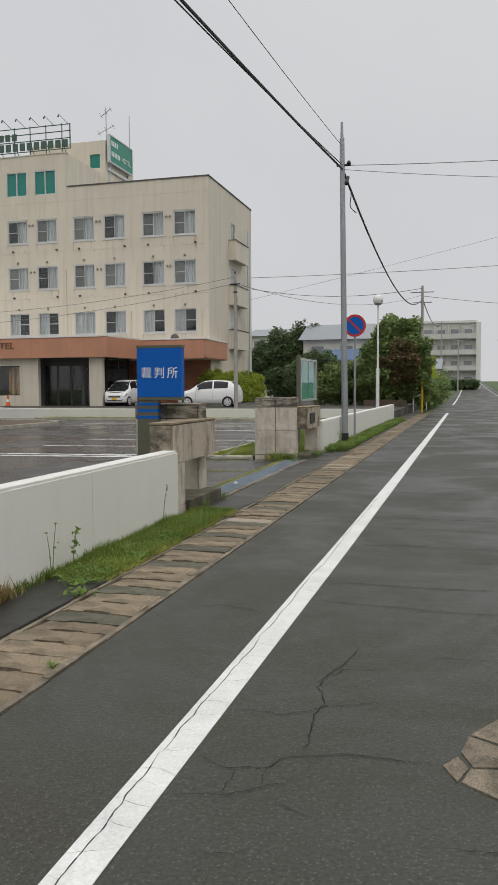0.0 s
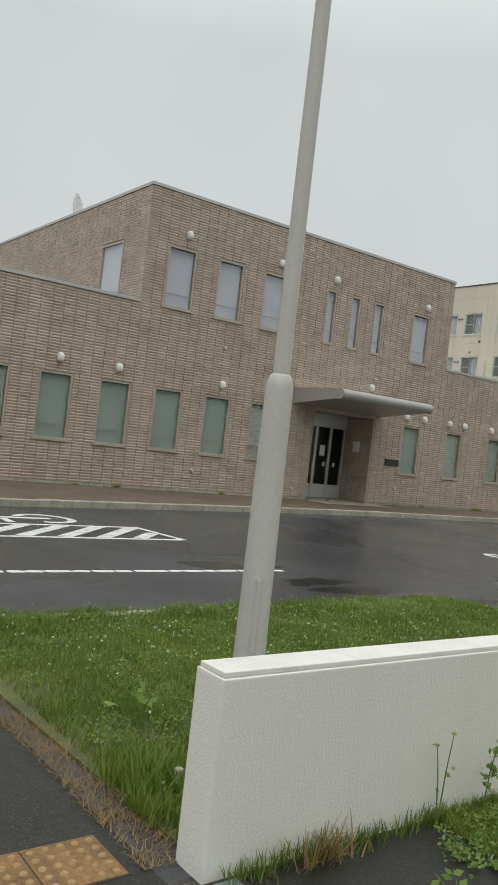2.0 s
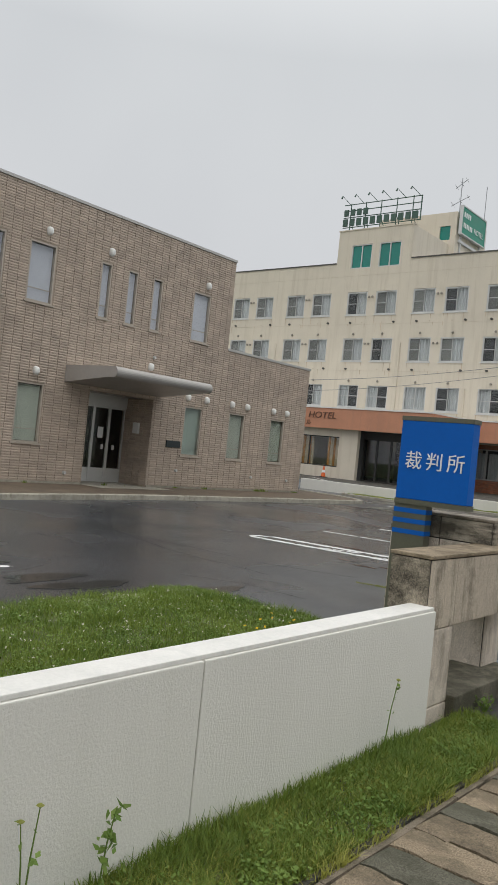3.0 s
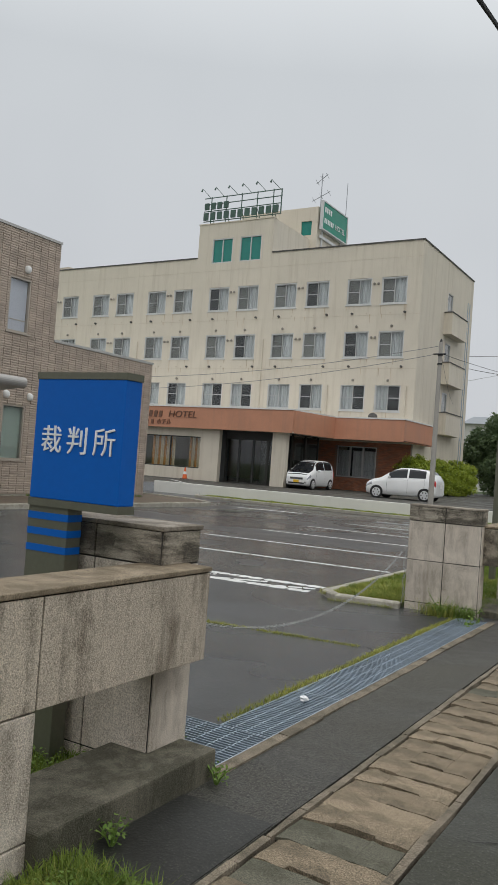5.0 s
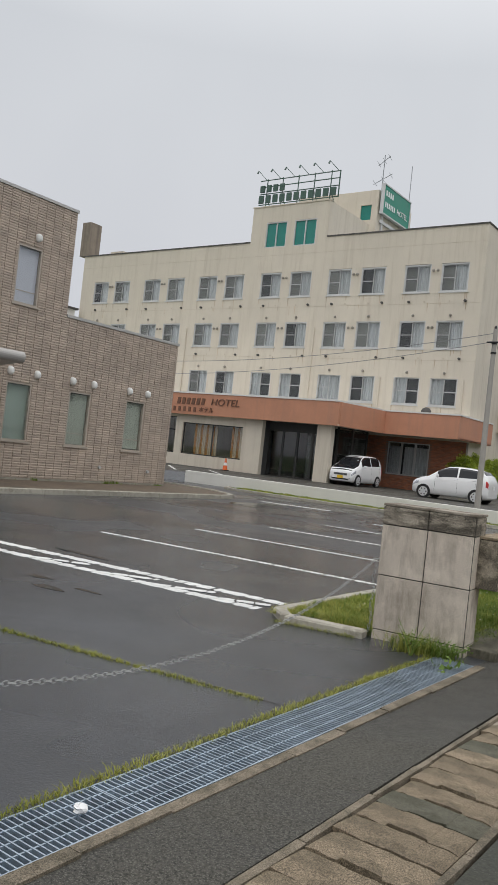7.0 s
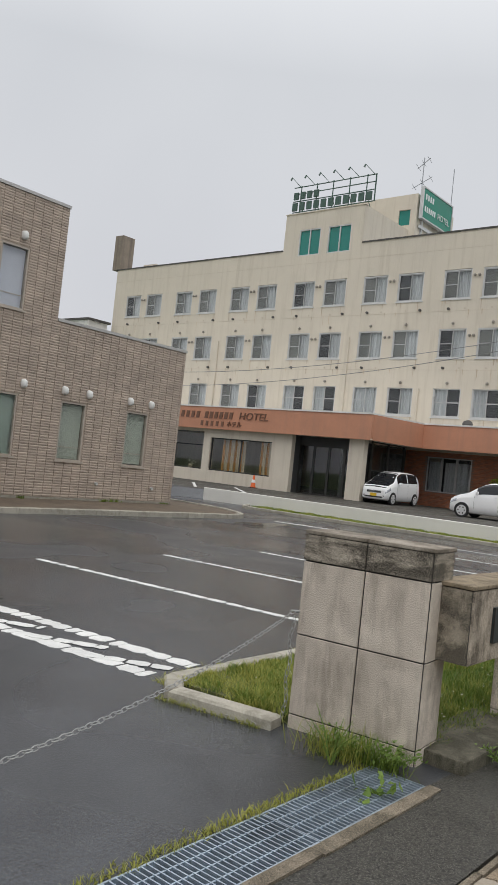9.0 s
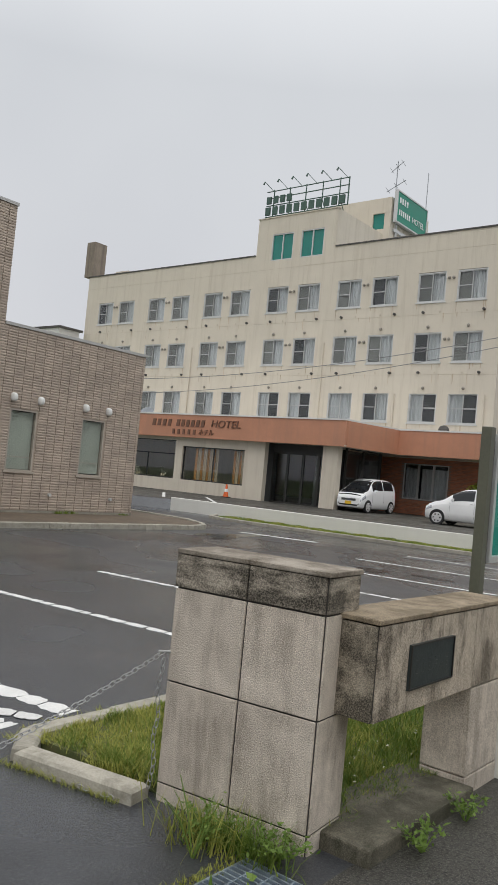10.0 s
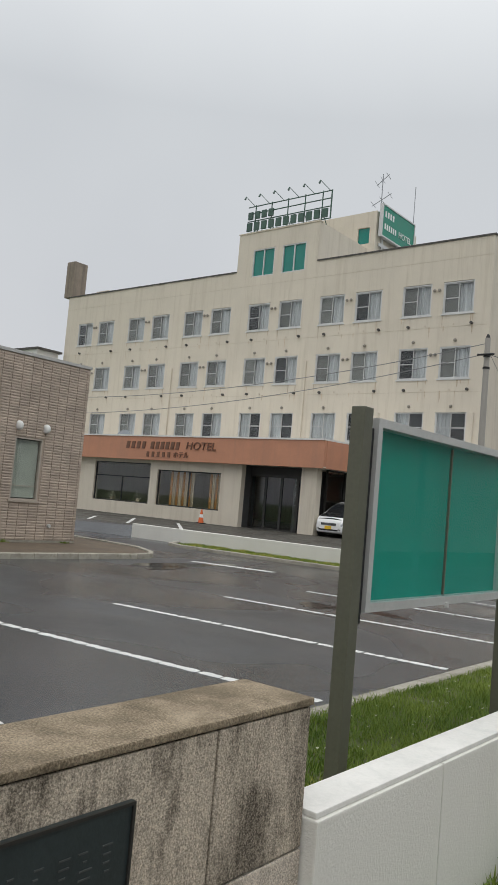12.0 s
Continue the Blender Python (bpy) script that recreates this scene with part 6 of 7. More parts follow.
cap = thing("ground_marker", (-3.0, 2.58, 0), "small pale concrete marker in the grass", "marker")
part("stub", boxed(-3.02, -2.98, 2.56, 2.60, -0.03, 0.11, bevel=0.008), "kerb", cap)

# ---- street poles, sign and cables ----
pole = thing("utility_pole", (-2.22, 18.1, 0), "slim grey steel pole carrying the street cables", "utility pole")
part("shaft", tube(bmesh.new(), (-2.22, 18.1, -0.05), (-2.32, 18.1, 7.6), 0.085, 0.06, 14), "pole_steel", pole)
part("foot_band", tube(bmesh.new(), (-2.22, 18.1, 0.0), (-2.224, 18.1, 0.3), 0.09, 0.09, 14), "black", pole)
part("tip", tube(bmesh.new(), (-2.32, 18.1, 7.6), (-2.325, 18.1, 8.0), 0.04, 0.03, 8), "pole_steel", pole)
bm = tube(bmesh.new(), (-2.45, 18.1, 6.95), (-2.1, 18.1, 6.95), 0.03, n=6)
part("cable_splice", tube(bmesh.new(), (-2.22, 18.12, 6.5), (-2.2, 18.35, 6.72), 0.05, 0.04, 8), "black", pole)
loop_bm = bmesh.new()
turns = [Vector((-2.22 + 0.05 * math.sin(i * 0.8), 18.3 + 0.16 * i, 6.62 - 0.055 * i - 0.12 * math.sin(math.pi * i / 9))) for i in range(10)]
for p, q in zip(turns, turns[1:]):
    tube(loop_bm, p, q, 0.012, n=5)
part("slack_loop", loop_bm, "black", pole, "slack loop of cable")
lathe(bm, (-2.15, 18.1, 6.95), [(0.03, 0), (0.06, 0.04), (0.03, 0.1)], 8)
part("bracket", bm, "black", pole)
ns = thing("no_parking_sign", (-2.2, 19.7, 0), "round red and blue no-parking sign on a grey post", "road sign")
part("post", tube(bmesh.new(), (-2.2, 19.72, -0.05), (-2.2, 19.72, 3.4), 0.03, n=10), "pole_steel", ns)
part("disc", tube(bmesh.new(), (-2.2, 19.685, 3.12), (-2.2, 19.665, 3.12), 0.3, n=32), "red", ns, "red rim disc")
part("face", tube(bmesh.new(), (-2.2, 19.666, 3.12), (-2.2, 19.660, 3.12), 0.235, n=32), "blue", ns, "blue disc face")
bm = boxed(-0.235, 0.235, -0.003, 0.003, -0.025, 0.025)
bmesh.ops.rotate(bm, cent=(0, 0, 0), matrix=Matrix.Rotation(radians(45), 3, "Y"), verts=bm.verts)
bmesh.ops.translate(bm, verts=bm.verts, vec=(-2.2, 19.657, 3.12))
part("slash", bm, "red", ns, "red slash")

hp = thing("utility_pole", (-9.97, 34.74, 0.4), "tapered concrete utility pole on the hotel forecourt", "utility pole")
part("shaft", tube(bmesh.new(), (-9.97, 34.74, -0.1), (-9.97, 34.74, 6.9), 0.115, 0.075, 14), "pole_conc", hp)
bm = tube(bmesh.new(), (-9.97, 34.74, 6.35), (-9.97, 34.74, 6.42), 0.1, n=12)
tube(bm, (-9.97, 34.74, 6.0), (-9.97, 34.74, 6.06), 0.1, n=12)
lathe(bm, (-9.97, 34.74, 6.88), [(0.03, 0), (0.06, 0.05), (0.02, 0.14)], 8)
tube(bm, (-10.2, 34.6, 6.4), (-9.7, 34.6, 6.4), 0.03, n=6)
part("band", bm, "black", hp)


def far_pole(x, y, h, label, r=0.15):
    z = rise(y)
    p = thing("utility_pole", (x, y, z), label, "utility pole", "distant poles")
    part("shaft", tube(bmesh.new(), (x, y, z - 0.2), (x, y, z + h), r, r * 0.65, 10), "pole_conc", p)
    bm = tube(bmesh.new(), (x - 0.9, y, z + h - 0.5), (x + 0.9, y, z + h - 0.5), 0.05, n=6)
    tube(bm, (x - 0.7, y, z + h - 1.3), (x + 0.7, y, z + h - 1.3), 0.05, n=6)
    part("crossarm", bm, "pole_steel", p)
    return p


far_pole(-2.7, 62, 9.4, "distant concrete pole beside the street")
far_pole(-3.0, 120, 11, "distant concrete pole beside the street")
far_pole(-0.9, 150, 10, "distant concrete pole beside the street")
far_pole(6.6, 110, 9, "distant concrete pole across the street")
far_pole(6.9, 150, 10, "distant concrete pole across the street")
far_pole(-9.5, 100, 10.5, "distant concrete pole behind the trees")


def cable(name, p, q, sag, r, label, n=24, material="cable"):
    """One hanging wire as a thin square-section tube."""
    bm = bmesh.new()
    p, q = Vector(p), Vector(q)
    d = (q - p).normalized()
    s = d.cross(Vector((0, 0, 1))).normalized()
    u = s.cross(d)
    prev = None
    for i in range(n + 1):
        f = i / n
        c = p.lerp(q, f) - Vector((0, 0, sag * 4 * f * (1 - f)))
        ring = [bm.verts.new(c + s * a * r + u * b * r) for a, b in ((1, 0), (0.5, 0.87), (-0.5, 0.87), (-1, 0), (-0.5, -0.87), (0.5, -0.87))]
        if prev:
            for k in range(6):
                bm.faces.new((prev[k], prev[(k + 1) % 6], ring[(k + 1) % 6], ring[k]))
        prev = ring
    return solo(name, bm, material, label, "cable", "overhead cables")


cable("overhead_cable", (-2.3, 18.1, 6.85), (-4.8, -16, 6.9), 0.3, 0.026, "thick black overhead cable along the street")
cable("overhead_cable", (-2.3, 18.1, 6.95), (-5.1, -16, 6.95), 0.4, 0.012, "thin overhead wire along the street")
cable("overhead_cable", (-2.3, 18.1, 7.4), (-3.9, -16, 7.6), 0.45, 0.007, "thin overhead wire along the street")
cable("overhead_cable", (-2.28, 18.1, 6.8), (-2.7, 62, 8.4), 1.55, 0.03, "thick black overhead cable along the street")
cable("overhead_cable", (-2.3, 18.1, 6.95), (14, 21, 7.9), 0.3, 0.009, "thin wire crossing the street", 24, "wire")
cable("overhead_cable", (-2.3, 18.1, 6.85), (14, 23, 7.3), 0.4, 0.007, "thin wire crossing the street", 24, "wire")
cable("overhead_cable", (-40, 62, 11.3), (25, 62, 11.6), 0.9, 0.022, "wire crossing the street", 30, "wire")
cable("overhead_cable", (-26, 63, 7.2), (22, 63, 17.5), 0.4, 0.012, "thin wire crossing the street", 30, "wire")
cable("overhead_cable", (-2.7, 62, 8.6), (25, 66, 7.6), 0.7, 0.02, "wire crossing the street", 24, "wire")
cable("overhead_cable", (-2.7, 62, 8.4), (-3.0, 120, 11), 1.2, 0.04, "overhead wire along the street")
cable("overhead_cable", (-9.97, 34.74, 6.75), (-34, 33.5, 5.6), 0.75, 0.012, "wire across the car park", 24, "wire")
cable("overhead_cable", (-9.97, 34.74, 6.45), (-34, 34.5, 4.9), 0.7, 0.012, "wire across the car park", 24, "wire")
cable("overhead_cable", (-18, 62, 10.0), (-2.7, 62, 9.2), 0.75, 0.02, "wire from the hotel pole")
cable("overhead_cable", (-9.97, 34.74, 6.45), (-2.7, 62, 8.7), 0.9, 0.01, "wire from the hotel pole")
cable("overhead_cable", (-9.97, 34.74, 6.6), (-16.2, 57.5, 6.6), 0.3, 0.007, "service wire to the hotel")

sl = thing("globe_lamp", (-3.34, 36.0, 0.4), "white post lamp with a round globe", "street lamp")
part("lower_post", tube(bmesh.new(), (-3.34, 36, 0.2), (-3.34, 36, 2.35), 0.085, 0.08, 14), "white_plastic", sl)
part("upper_post", tube(bmesh.new(), (-3.34, 36, 2.35), (-3.34, 36, 5.35), 0.045, 0.04, 12), "white_plastic", sl)
gl = part("globe", lathe(bmesh.new(), (-3.34, 36, 5.58), [(0.1, -0.23), (0.2, -0.17), (0.25, 0.0), (0.2, 0.17), (0.08, 0.24)], 18), "white_plastic", sl)
for p in gl.data.polygons:
    p.use_smooth = True
part("globe_ring", tube(bmesh.new(), (-3.34, 36, 5.33), (-3.34, 36, 5.42), 0.13, 0.2, 14), "pole_steel", sl)

# ---- cars ----


def car(place, turn, length, width, stations, plate, label):
    """A small car about the middle of its length, nose to -x: a lofted shell with glass, lamps, doors, wheels and trim laid on it."""
    c = thing("car", (0, 0, 0), label, "car", "parked cars")
    fx = -length / 2

    def ring(f):
        """The shell's half outline at the share f of the length, from the sill to the roof's middle."""
        k = 0
        while k < len(stations) - 2 and stations[k + 1][0] < f:
            k += 1
        a, b = stations[k], stations[k + 1]
        t = max(0.0, min(1.0, (f - a[0]) / (b[0] - a[0])))
        low, belt, roof, wide = [p + (q - p) * t for p, q in zip(a[1:], b[1:])]
        w = width / 2 * wide
        lean = 0.17 * max(0.0, min(1.0, (roof - belt - 0.1) / 0.5))
        h = roof - belt
        mid = max(low + 0.09, min(0.5, belt - 0.12))
        return [(w * 0.86, low), (w * 0.975, low + 0.06), (w, mid), (w * 0.995, belt - 0.07), (w * 0.97, belt), (w * 0.955, belt + h * 0.08), (w * 0.955 - lean * 0.75, belt + h * 0.76), (w * 0.92 - lean, belt + h * 0.92), (w * 0.55, roof), (0, roof + 0.012)]

    def spot(f, k, out=0.0):
        """A point on the shell; k runs from 0 at one sill over the roof, 9, to 18 at the other."""
        half = ring(f)
        pts = half + [(-y, z) for y, z in half[-2::-1]]
        i = min(int(k), 17)
        t = k - i
        y, z = (pts[i][0] + (pts[i + 1][0] - pts[i][0]) * t, pts[i][1] + (pts[i + 1][1] - pts[i][1]) * t)
        d = Vector((0.8 * (f - 0.5) if abs(y) < width * 0.4 else 0.0, y, max(0.0, z - 0.75) * 1.2))
        d.normalize()
        return Vector((fx + f * length, y, z)) + d * out

    def sheet(f0, f1, k0, k1, out, nf=6, nk=4, skew=0.0):
        """A thin shaped plate lying on the shell."""
        bm = bmesh.new()
        grid = []
        for o in (out, -0.012):
            grid.append([[bm.verts.new(spot(f0 + (f1 - f0) * i / nf + skew * (j / nk), k0 + (k1 - k0) * j / nk, o)) for j in range(nk + 1)] for i in range(nf + 1)])
        for g in grid:
            for i in range(nf):
                for j in range(nk):
                    bm.faces.new((g[i][j], g[i + 1][j], g[i + 1][j + 1], g[i][j + 1]))
        top, low = grid
        for i in range(nf):
            for j in (0, nk):
                bm.faces.new((top[i][j], top[i + 1][j], low[i + 1][j], low[i][j]))
        for j in range(nk):
            for i in (0, nf):
                bm.faces.new((top[i][j], top[i][j + 1], low[i][j + 1], low[i][j]))
        return bm

    bm = bmesh.new()
    fs = sorted({s[0] for s in stations} | {i / 40 for i in range(41)})
    rings = [[bm.verts.new(spot(f, k)) for k in range(19)] for f in fs]
    for a, b in zip(rings, rings[1:]):
        for k in range(18):
            bm.faces.new((a[k], a[k + 1], b[k + 1], b[k]))
        bm.faces.new((a[18], a[0], b[0], b[18]))
    bm.faces.new(rings[0])
    bm.faces.new(rings[-1][::-1])
    body = part("body", bm, "car_white", c)
    for p in body.data.polygons:
        p.use_smooth = len(p.vertices) == 4
    tall = [s[0] for s in stations if s[3] - s[2] > 0.3]
    ws, we = tall[0], tall[-1]
    mid = ws + (we - ws) * 0.47
    for side in (0, 1):
        a, b = (5.15, 6.85) if side == 0 else (12.85, 11.15)
        part("side_window", sheet(ws + 0.005, mid - 0.012, a, b, 0.007), "car_glass", c)
        part("side_window", sheet(mid + 0.012, we - 0.06, a, b, 0.007), "car_glass", c)
        lo, hi = (0.8, 4.9) if side == 0 else (17.2, 13.1)
        for f in (ws - 0.015, mid, we - 0.075):
            part("door_seam", sheet(f, f + 0.0022, lo, hi, 0.003, 1, 6), "black", c)
        for f in (mid - 0.05, we - 0.115):
            part("door_handle", sheet(f, f + 0.035, (lo + hi * 3) / 4, (lo + hi * 3) / 4 + (0.18 if side == 0 else -0.18), 0.025, 1, 1), "car_white", c)
        h0, h1 = (2.75, 4.9) if side == 0 else (15.25, 13.1)
        part("headlight", sheet(0.008, 0.1, h0, h1, 0.008), "lamp_lens", c, "clear headlight")
        t0, t1 = (2.6, 4.9) if side == 0 else (15.4, 13.1)
        part("tail_light", sheet(0.962, 0.994, t0, t1, 0.01), "red", c, "red tail light")
        s = 1 if side == 0 else -1
        m = boxed(fx + length * (ws + 0.01), fx + length * (ws + 0.01) + 0.1, s * (width / 2 + 0.09) - 0.085, s * (width / 2 + 0.09) + 0.085, 0.98, 1.11, bevel=0.035)
        part("wing_mirror", m, "car_white", c)
    base = next(s[0] for s in stations if s[3] - s[2] > 0.115)
    part("windscreen", sheet(base + 0.008, ws + 0.105, 7.15, 10.85, 0.008, 8, 8), "car_glass", c)
    part("rear_window", sheet(we - 0.012, we + 0.035, 7.2, 10.8, 0.008, 6, 8), "car_glass", c)
    for f in (0.175, 0.845):
        x = fx + length * f
        for s in (1, -1):
            y = s * (width / 2 - 0.085)
            # black disc laid on the body paints the shaded gap round the tyre
            part("wheel_arch", tube(bmesh.new(), (x, y, 0.3), (x, s * (width / 2 + 0.004), 0.3), 0.318, n=26), "black", c)
            w = part("wheel", tube(bmesh.new(), (x, y - s * 0.06, 0.285), (x, y + s * 0.1, 0.285), 0.285, n=26), "black", c)
            part("rim", tube(bmesh.new(), (x, y + s * 0.09, 0.285), (x, y + s * 0.108, 0.285), 0.22, 0.21, n=22), "hub", w)
            for k in range(6):
                a = 2 * math.pi * k / 6
                cx, cz = x + 0.14 * math.cos(a), 0.285 + 0.14 * math.sin(a)
                part("rim_slot", tube(bmesh.new(), (cx, y + s * 0.1, cz), (cx, y + s * 0.111, cz), 0.032, n=8), "black", w)
    part("grille_bar", boxed(fx - 0.012, fx + 0.05, -width * 0.26, width * 0.26, 0.53, 0.64, bevel=0.01), "black", c)
    for z in (0.545, 0.6):
        part("chrome_bar", boxed(fx - 0.02, fx + 0.03, -width * 0.25, width * 0.25, z, z + 0.014, bevel=0.004), "lamp_lens", c)
    for sy in (1, -1):
        part("fog_lamp", boxed(fx + 0.0, fx + 0.06, sy * width * 0.36 - 0.06, sy * width * 0.36 + 0.06, 0.33, 0.43, bevel=0.01), "black", c)
    part("lower_grille", boxed(fx - 0.015, fx + 0.05, -width * 0.33, width * 0.33, 0.3, 0.37, bevel=0.008), "black", c)
    part("number_plate", boxed(fx - 0.035, fx - 0.012, -0.165, 0.165, 0.365, 0.51), plate, c, "blank number plate")
    part("number_plate", boxed(length / 2 - 0.01, length / 2 + 0.02, -0.165, 0.165, 0.66, 0.82), plate, c, "blank number plate")
    c.matrix_world = Matrix.Translation(place) @ Matrix.Rotation(radians(turn), 4, "Z")
    return c


# share of the length, sill, belt line, roof, width factor
KEI = [(0, .27, .55, .66, .8), (.02, .22, .65, .78, .91), (.06, .2, .76, .89, .97), (.12, .18, .86, .98, .99), (.18, .18, .92, 1.04, 1), (.215, .18, .94, 1.09, 1), (.3, .18, .95, 1.36, 1), (.37, .18, .96, 1.52, 1), (.45, .18, .97, 1.6, 1), (.6, .18, .98, 1.63, 1),
       (.75, .18, 1.0, 1.63, 1), (.88, .18, 1.02, 1.6, 1), (.94, .18, 1.03, 1.53, .99), (.97, .2, 1.03, 1.36, .97), (.99, .22, .95, 1.06, .95), (1, .3, .82, .92, .9)]
HATCH = [(0, .27, .5, .6, .74), (.02, .22, .6, .72, .88), (.06, .2, .7, .82, .95), (.13, .18, .8, .92, .99), (.2, .18, .86, .98, 1), (.235, .18, .88, 1.03, 1), (.33, .18, .9, 1.28, 1), (.41, .18, .92, 1.43, 1), (.48, .18, .93, 1.5, 1), (.58, .18, .94, 1.525, 1),
         (.72, .18, .96, 1.51, 1), (.84, .18, .99, 1.47, 1), (.91, .18, 1.01, 1.4, .99), (.955, .2, 1.01, 1.24, .98), (.985, .22, .97, 1.05, .96), (1, .3, .8, .9, .92)]
car((-20.2, 44.6, 0.4), 91, 3.4, 1.48, KEI, "yellow", "small white boxy kei car with yellow number plate")
car((-13.5, 41.5, 0.4), 4, 3.5, 1.69, HATCH, "sign_white", "white hatchback car parked beside the hotel")

cone = thing("traffic_cone", (-27.2, 42.3, 0.4), "orange traffic cone with white band", "traffic cone")
part("base", boxed(-27.38, -27.02, 42.12, 42.48, 0.4, 0.44, bevel=0.01), "black", cone)
part("body", lathe(bmesh.new(), (-27.2, 42.3, 0.43), [(0.15, 0.0), (0.035, 0.66)], 14), "orange", cone)
part("band", lathe(bmesh.new(), (-27.2, 42.3, 0.43), [(0.112, 0.26), (0.082, 0.42)], 14), "sign_white", cone, "white reflective band")

# ---- trees, hedge and far buildings ----


def crown(rng, blobs, n):
    """Points on uneven blobs (x, y, z, radius, height factor)."""
    out = []
    total = sum(b[3] ** 2 for b in blobs)
    for x, y, z, r, h in blobs:
        k = int(n * r * r / total)
        d = rng.normal(size=(k, 3))
        d /= np.linalg.norm(d, axis=1)[:, None]
        rad = r * rng.uniform(0.72, 1.06, k) * (1 + 0.13 * np.sin(d[:, 0] * 7 + x) + 0.13 * np.sin(d[:, 2] * 8 + y))
        out.append(np.array([x, y, z]) + d * rad[:, None] * [1, 1, h])
    return np.concatenate(out)


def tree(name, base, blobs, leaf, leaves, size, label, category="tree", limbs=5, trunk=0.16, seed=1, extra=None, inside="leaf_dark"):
    rng = np.random.default_rng(seed)
    t = thing(name, base, label, category)
    top = max(b[2] for b in blobs)
    bm = tube(bmesh.new(), (base[0], base[1], base[2] - 0.1), (base[0] + 0.1, base[1], base[2] + (top - base[2]) * 0.6), trunk, trunk * 0.6, 9)
    for b in blobs[:limbs]:
        tube(bm, (base[0] + 0.05, base[1], base[2] + (b[2] - base[2]) * 0.4), (b[0], b[1], b[2]), trunk * 0.5, trunk * 0.15, 6)
    part("trunk", bm, "bark", t)
    pts = crown(rng, blobs, leaves) - np.array(base)
    ob = part("crown", leaf_cloud("crown", pts, size, leaf, rng), None, t)
    # an inside darker than leaf puts the crown's inner shade into its colour
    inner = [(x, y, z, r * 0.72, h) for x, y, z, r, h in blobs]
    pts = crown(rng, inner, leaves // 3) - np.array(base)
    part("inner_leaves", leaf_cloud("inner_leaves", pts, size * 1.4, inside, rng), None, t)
    if extra:
        pts = crown(rng, extra, leaves // 9) - np.array(base)
        part("red_leaves", leaf_cloud("red_leaves", pts, size, "leaf_red", rng), None, t, "rust-tinged leaves")
    return t


G = 0.4
tree("tree", (-3.3, 46, G), [(-3.3, 46, 4.0, 1.55, 1.05), (-4.2, 46.2, 3.0, 1.4, 1), (-2.4, 46, 3.0, 1.35, 1), (-3.2, 45.4, 2.2, 1.6, 0.9), (-4.4, 45.8, 1.8, 1.2, 0.9), (-2.2, 46, 1.7, 1.1, 0.9), (-3.9, 45.6, 4.6, 0.7, 1.0), (-2.8, 45.8, 4.9, 0.6, 1.0)], "leaf_mid", 26000, 0.115,
     "dense broad-leaved tree with rust-tinged patch", seed=3, inside="leaf_mid", extra=[(-2.9, 44.4, 2.8, 1.1, 1.1)])
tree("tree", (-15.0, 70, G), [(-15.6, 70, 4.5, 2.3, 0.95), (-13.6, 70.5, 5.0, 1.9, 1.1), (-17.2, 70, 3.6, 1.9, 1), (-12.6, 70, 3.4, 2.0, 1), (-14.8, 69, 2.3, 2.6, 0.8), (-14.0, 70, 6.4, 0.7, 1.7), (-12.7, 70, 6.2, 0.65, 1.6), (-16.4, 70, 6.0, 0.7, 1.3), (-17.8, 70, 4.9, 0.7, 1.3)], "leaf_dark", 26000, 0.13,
     "dark green bushy tree beyond the hedge", seed=5)
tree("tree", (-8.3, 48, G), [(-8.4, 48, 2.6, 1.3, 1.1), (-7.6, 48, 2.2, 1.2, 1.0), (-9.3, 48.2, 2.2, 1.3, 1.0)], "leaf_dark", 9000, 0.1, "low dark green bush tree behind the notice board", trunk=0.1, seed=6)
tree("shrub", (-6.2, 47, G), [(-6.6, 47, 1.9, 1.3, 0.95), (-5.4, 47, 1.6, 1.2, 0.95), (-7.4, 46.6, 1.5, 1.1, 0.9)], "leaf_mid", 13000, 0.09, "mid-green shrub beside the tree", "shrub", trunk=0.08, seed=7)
for k in range(10):
    y = 49.6 + k * 1.25
    x = -16.25 + k * 0.03
    h = 2.3 + 0.15 * math.sin(k * 2.1)
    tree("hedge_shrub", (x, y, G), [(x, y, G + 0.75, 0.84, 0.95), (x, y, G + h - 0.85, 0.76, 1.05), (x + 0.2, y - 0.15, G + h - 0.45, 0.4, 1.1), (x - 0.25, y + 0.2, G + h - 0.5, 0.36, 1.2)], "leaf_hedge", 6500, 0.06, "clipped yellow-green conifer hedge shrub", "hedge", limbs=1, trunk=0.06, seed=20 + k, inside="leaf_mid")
for k, (x, y, r, z) in enumerate(((-2.3, 56, 1.0, 0.9), (-2.5, 60, 1.2, 1.0), (-2.4, 66, 1.3, 1.1), (-2.8, 52, 0.8, 0.7))):
    tree("shrub", (x, y, 0), [(x, y, z, r, 1.0), (x + 0.4, y + 0.5, z * 0.8, r * 0.8, 0.9)], "leaf_mid", 2600, 0.12, "dense green shrub beside the street", "shrub", limbs=1, trunk=0.06, seed=40 + k)
for k, (x, y, r) in enumerate(((11, 120, 3.2), (13, 135, 4.0), (10.5, 150, 3.0))):
    z = rise(y)
    tree("tree", (x, y, z), [(x, y, z + 4.0, r, 1.0), (x + 1, y, z + 6.0, r * 0.7, 1.0)], "leaf_dark", 3500, 0.35, "distant dark green street tree", limbs=2, seed=50 + k)
for k in range(9):
    x, y = -9.0 + k * 1.35, 172 + (k % 3)
    z = rise(y)
    tree("shrub", (x, y, z), [(x, y, z + 1.0, 1.3, 0.9), (x + 0.6, y, z + 1.4, 0.9, 1.0)], "leaf_dark", 900, 0.25, "distant dark shrub before the apartment block", "shrub", limbs=1, trunk=0.08, seed=70 + k)
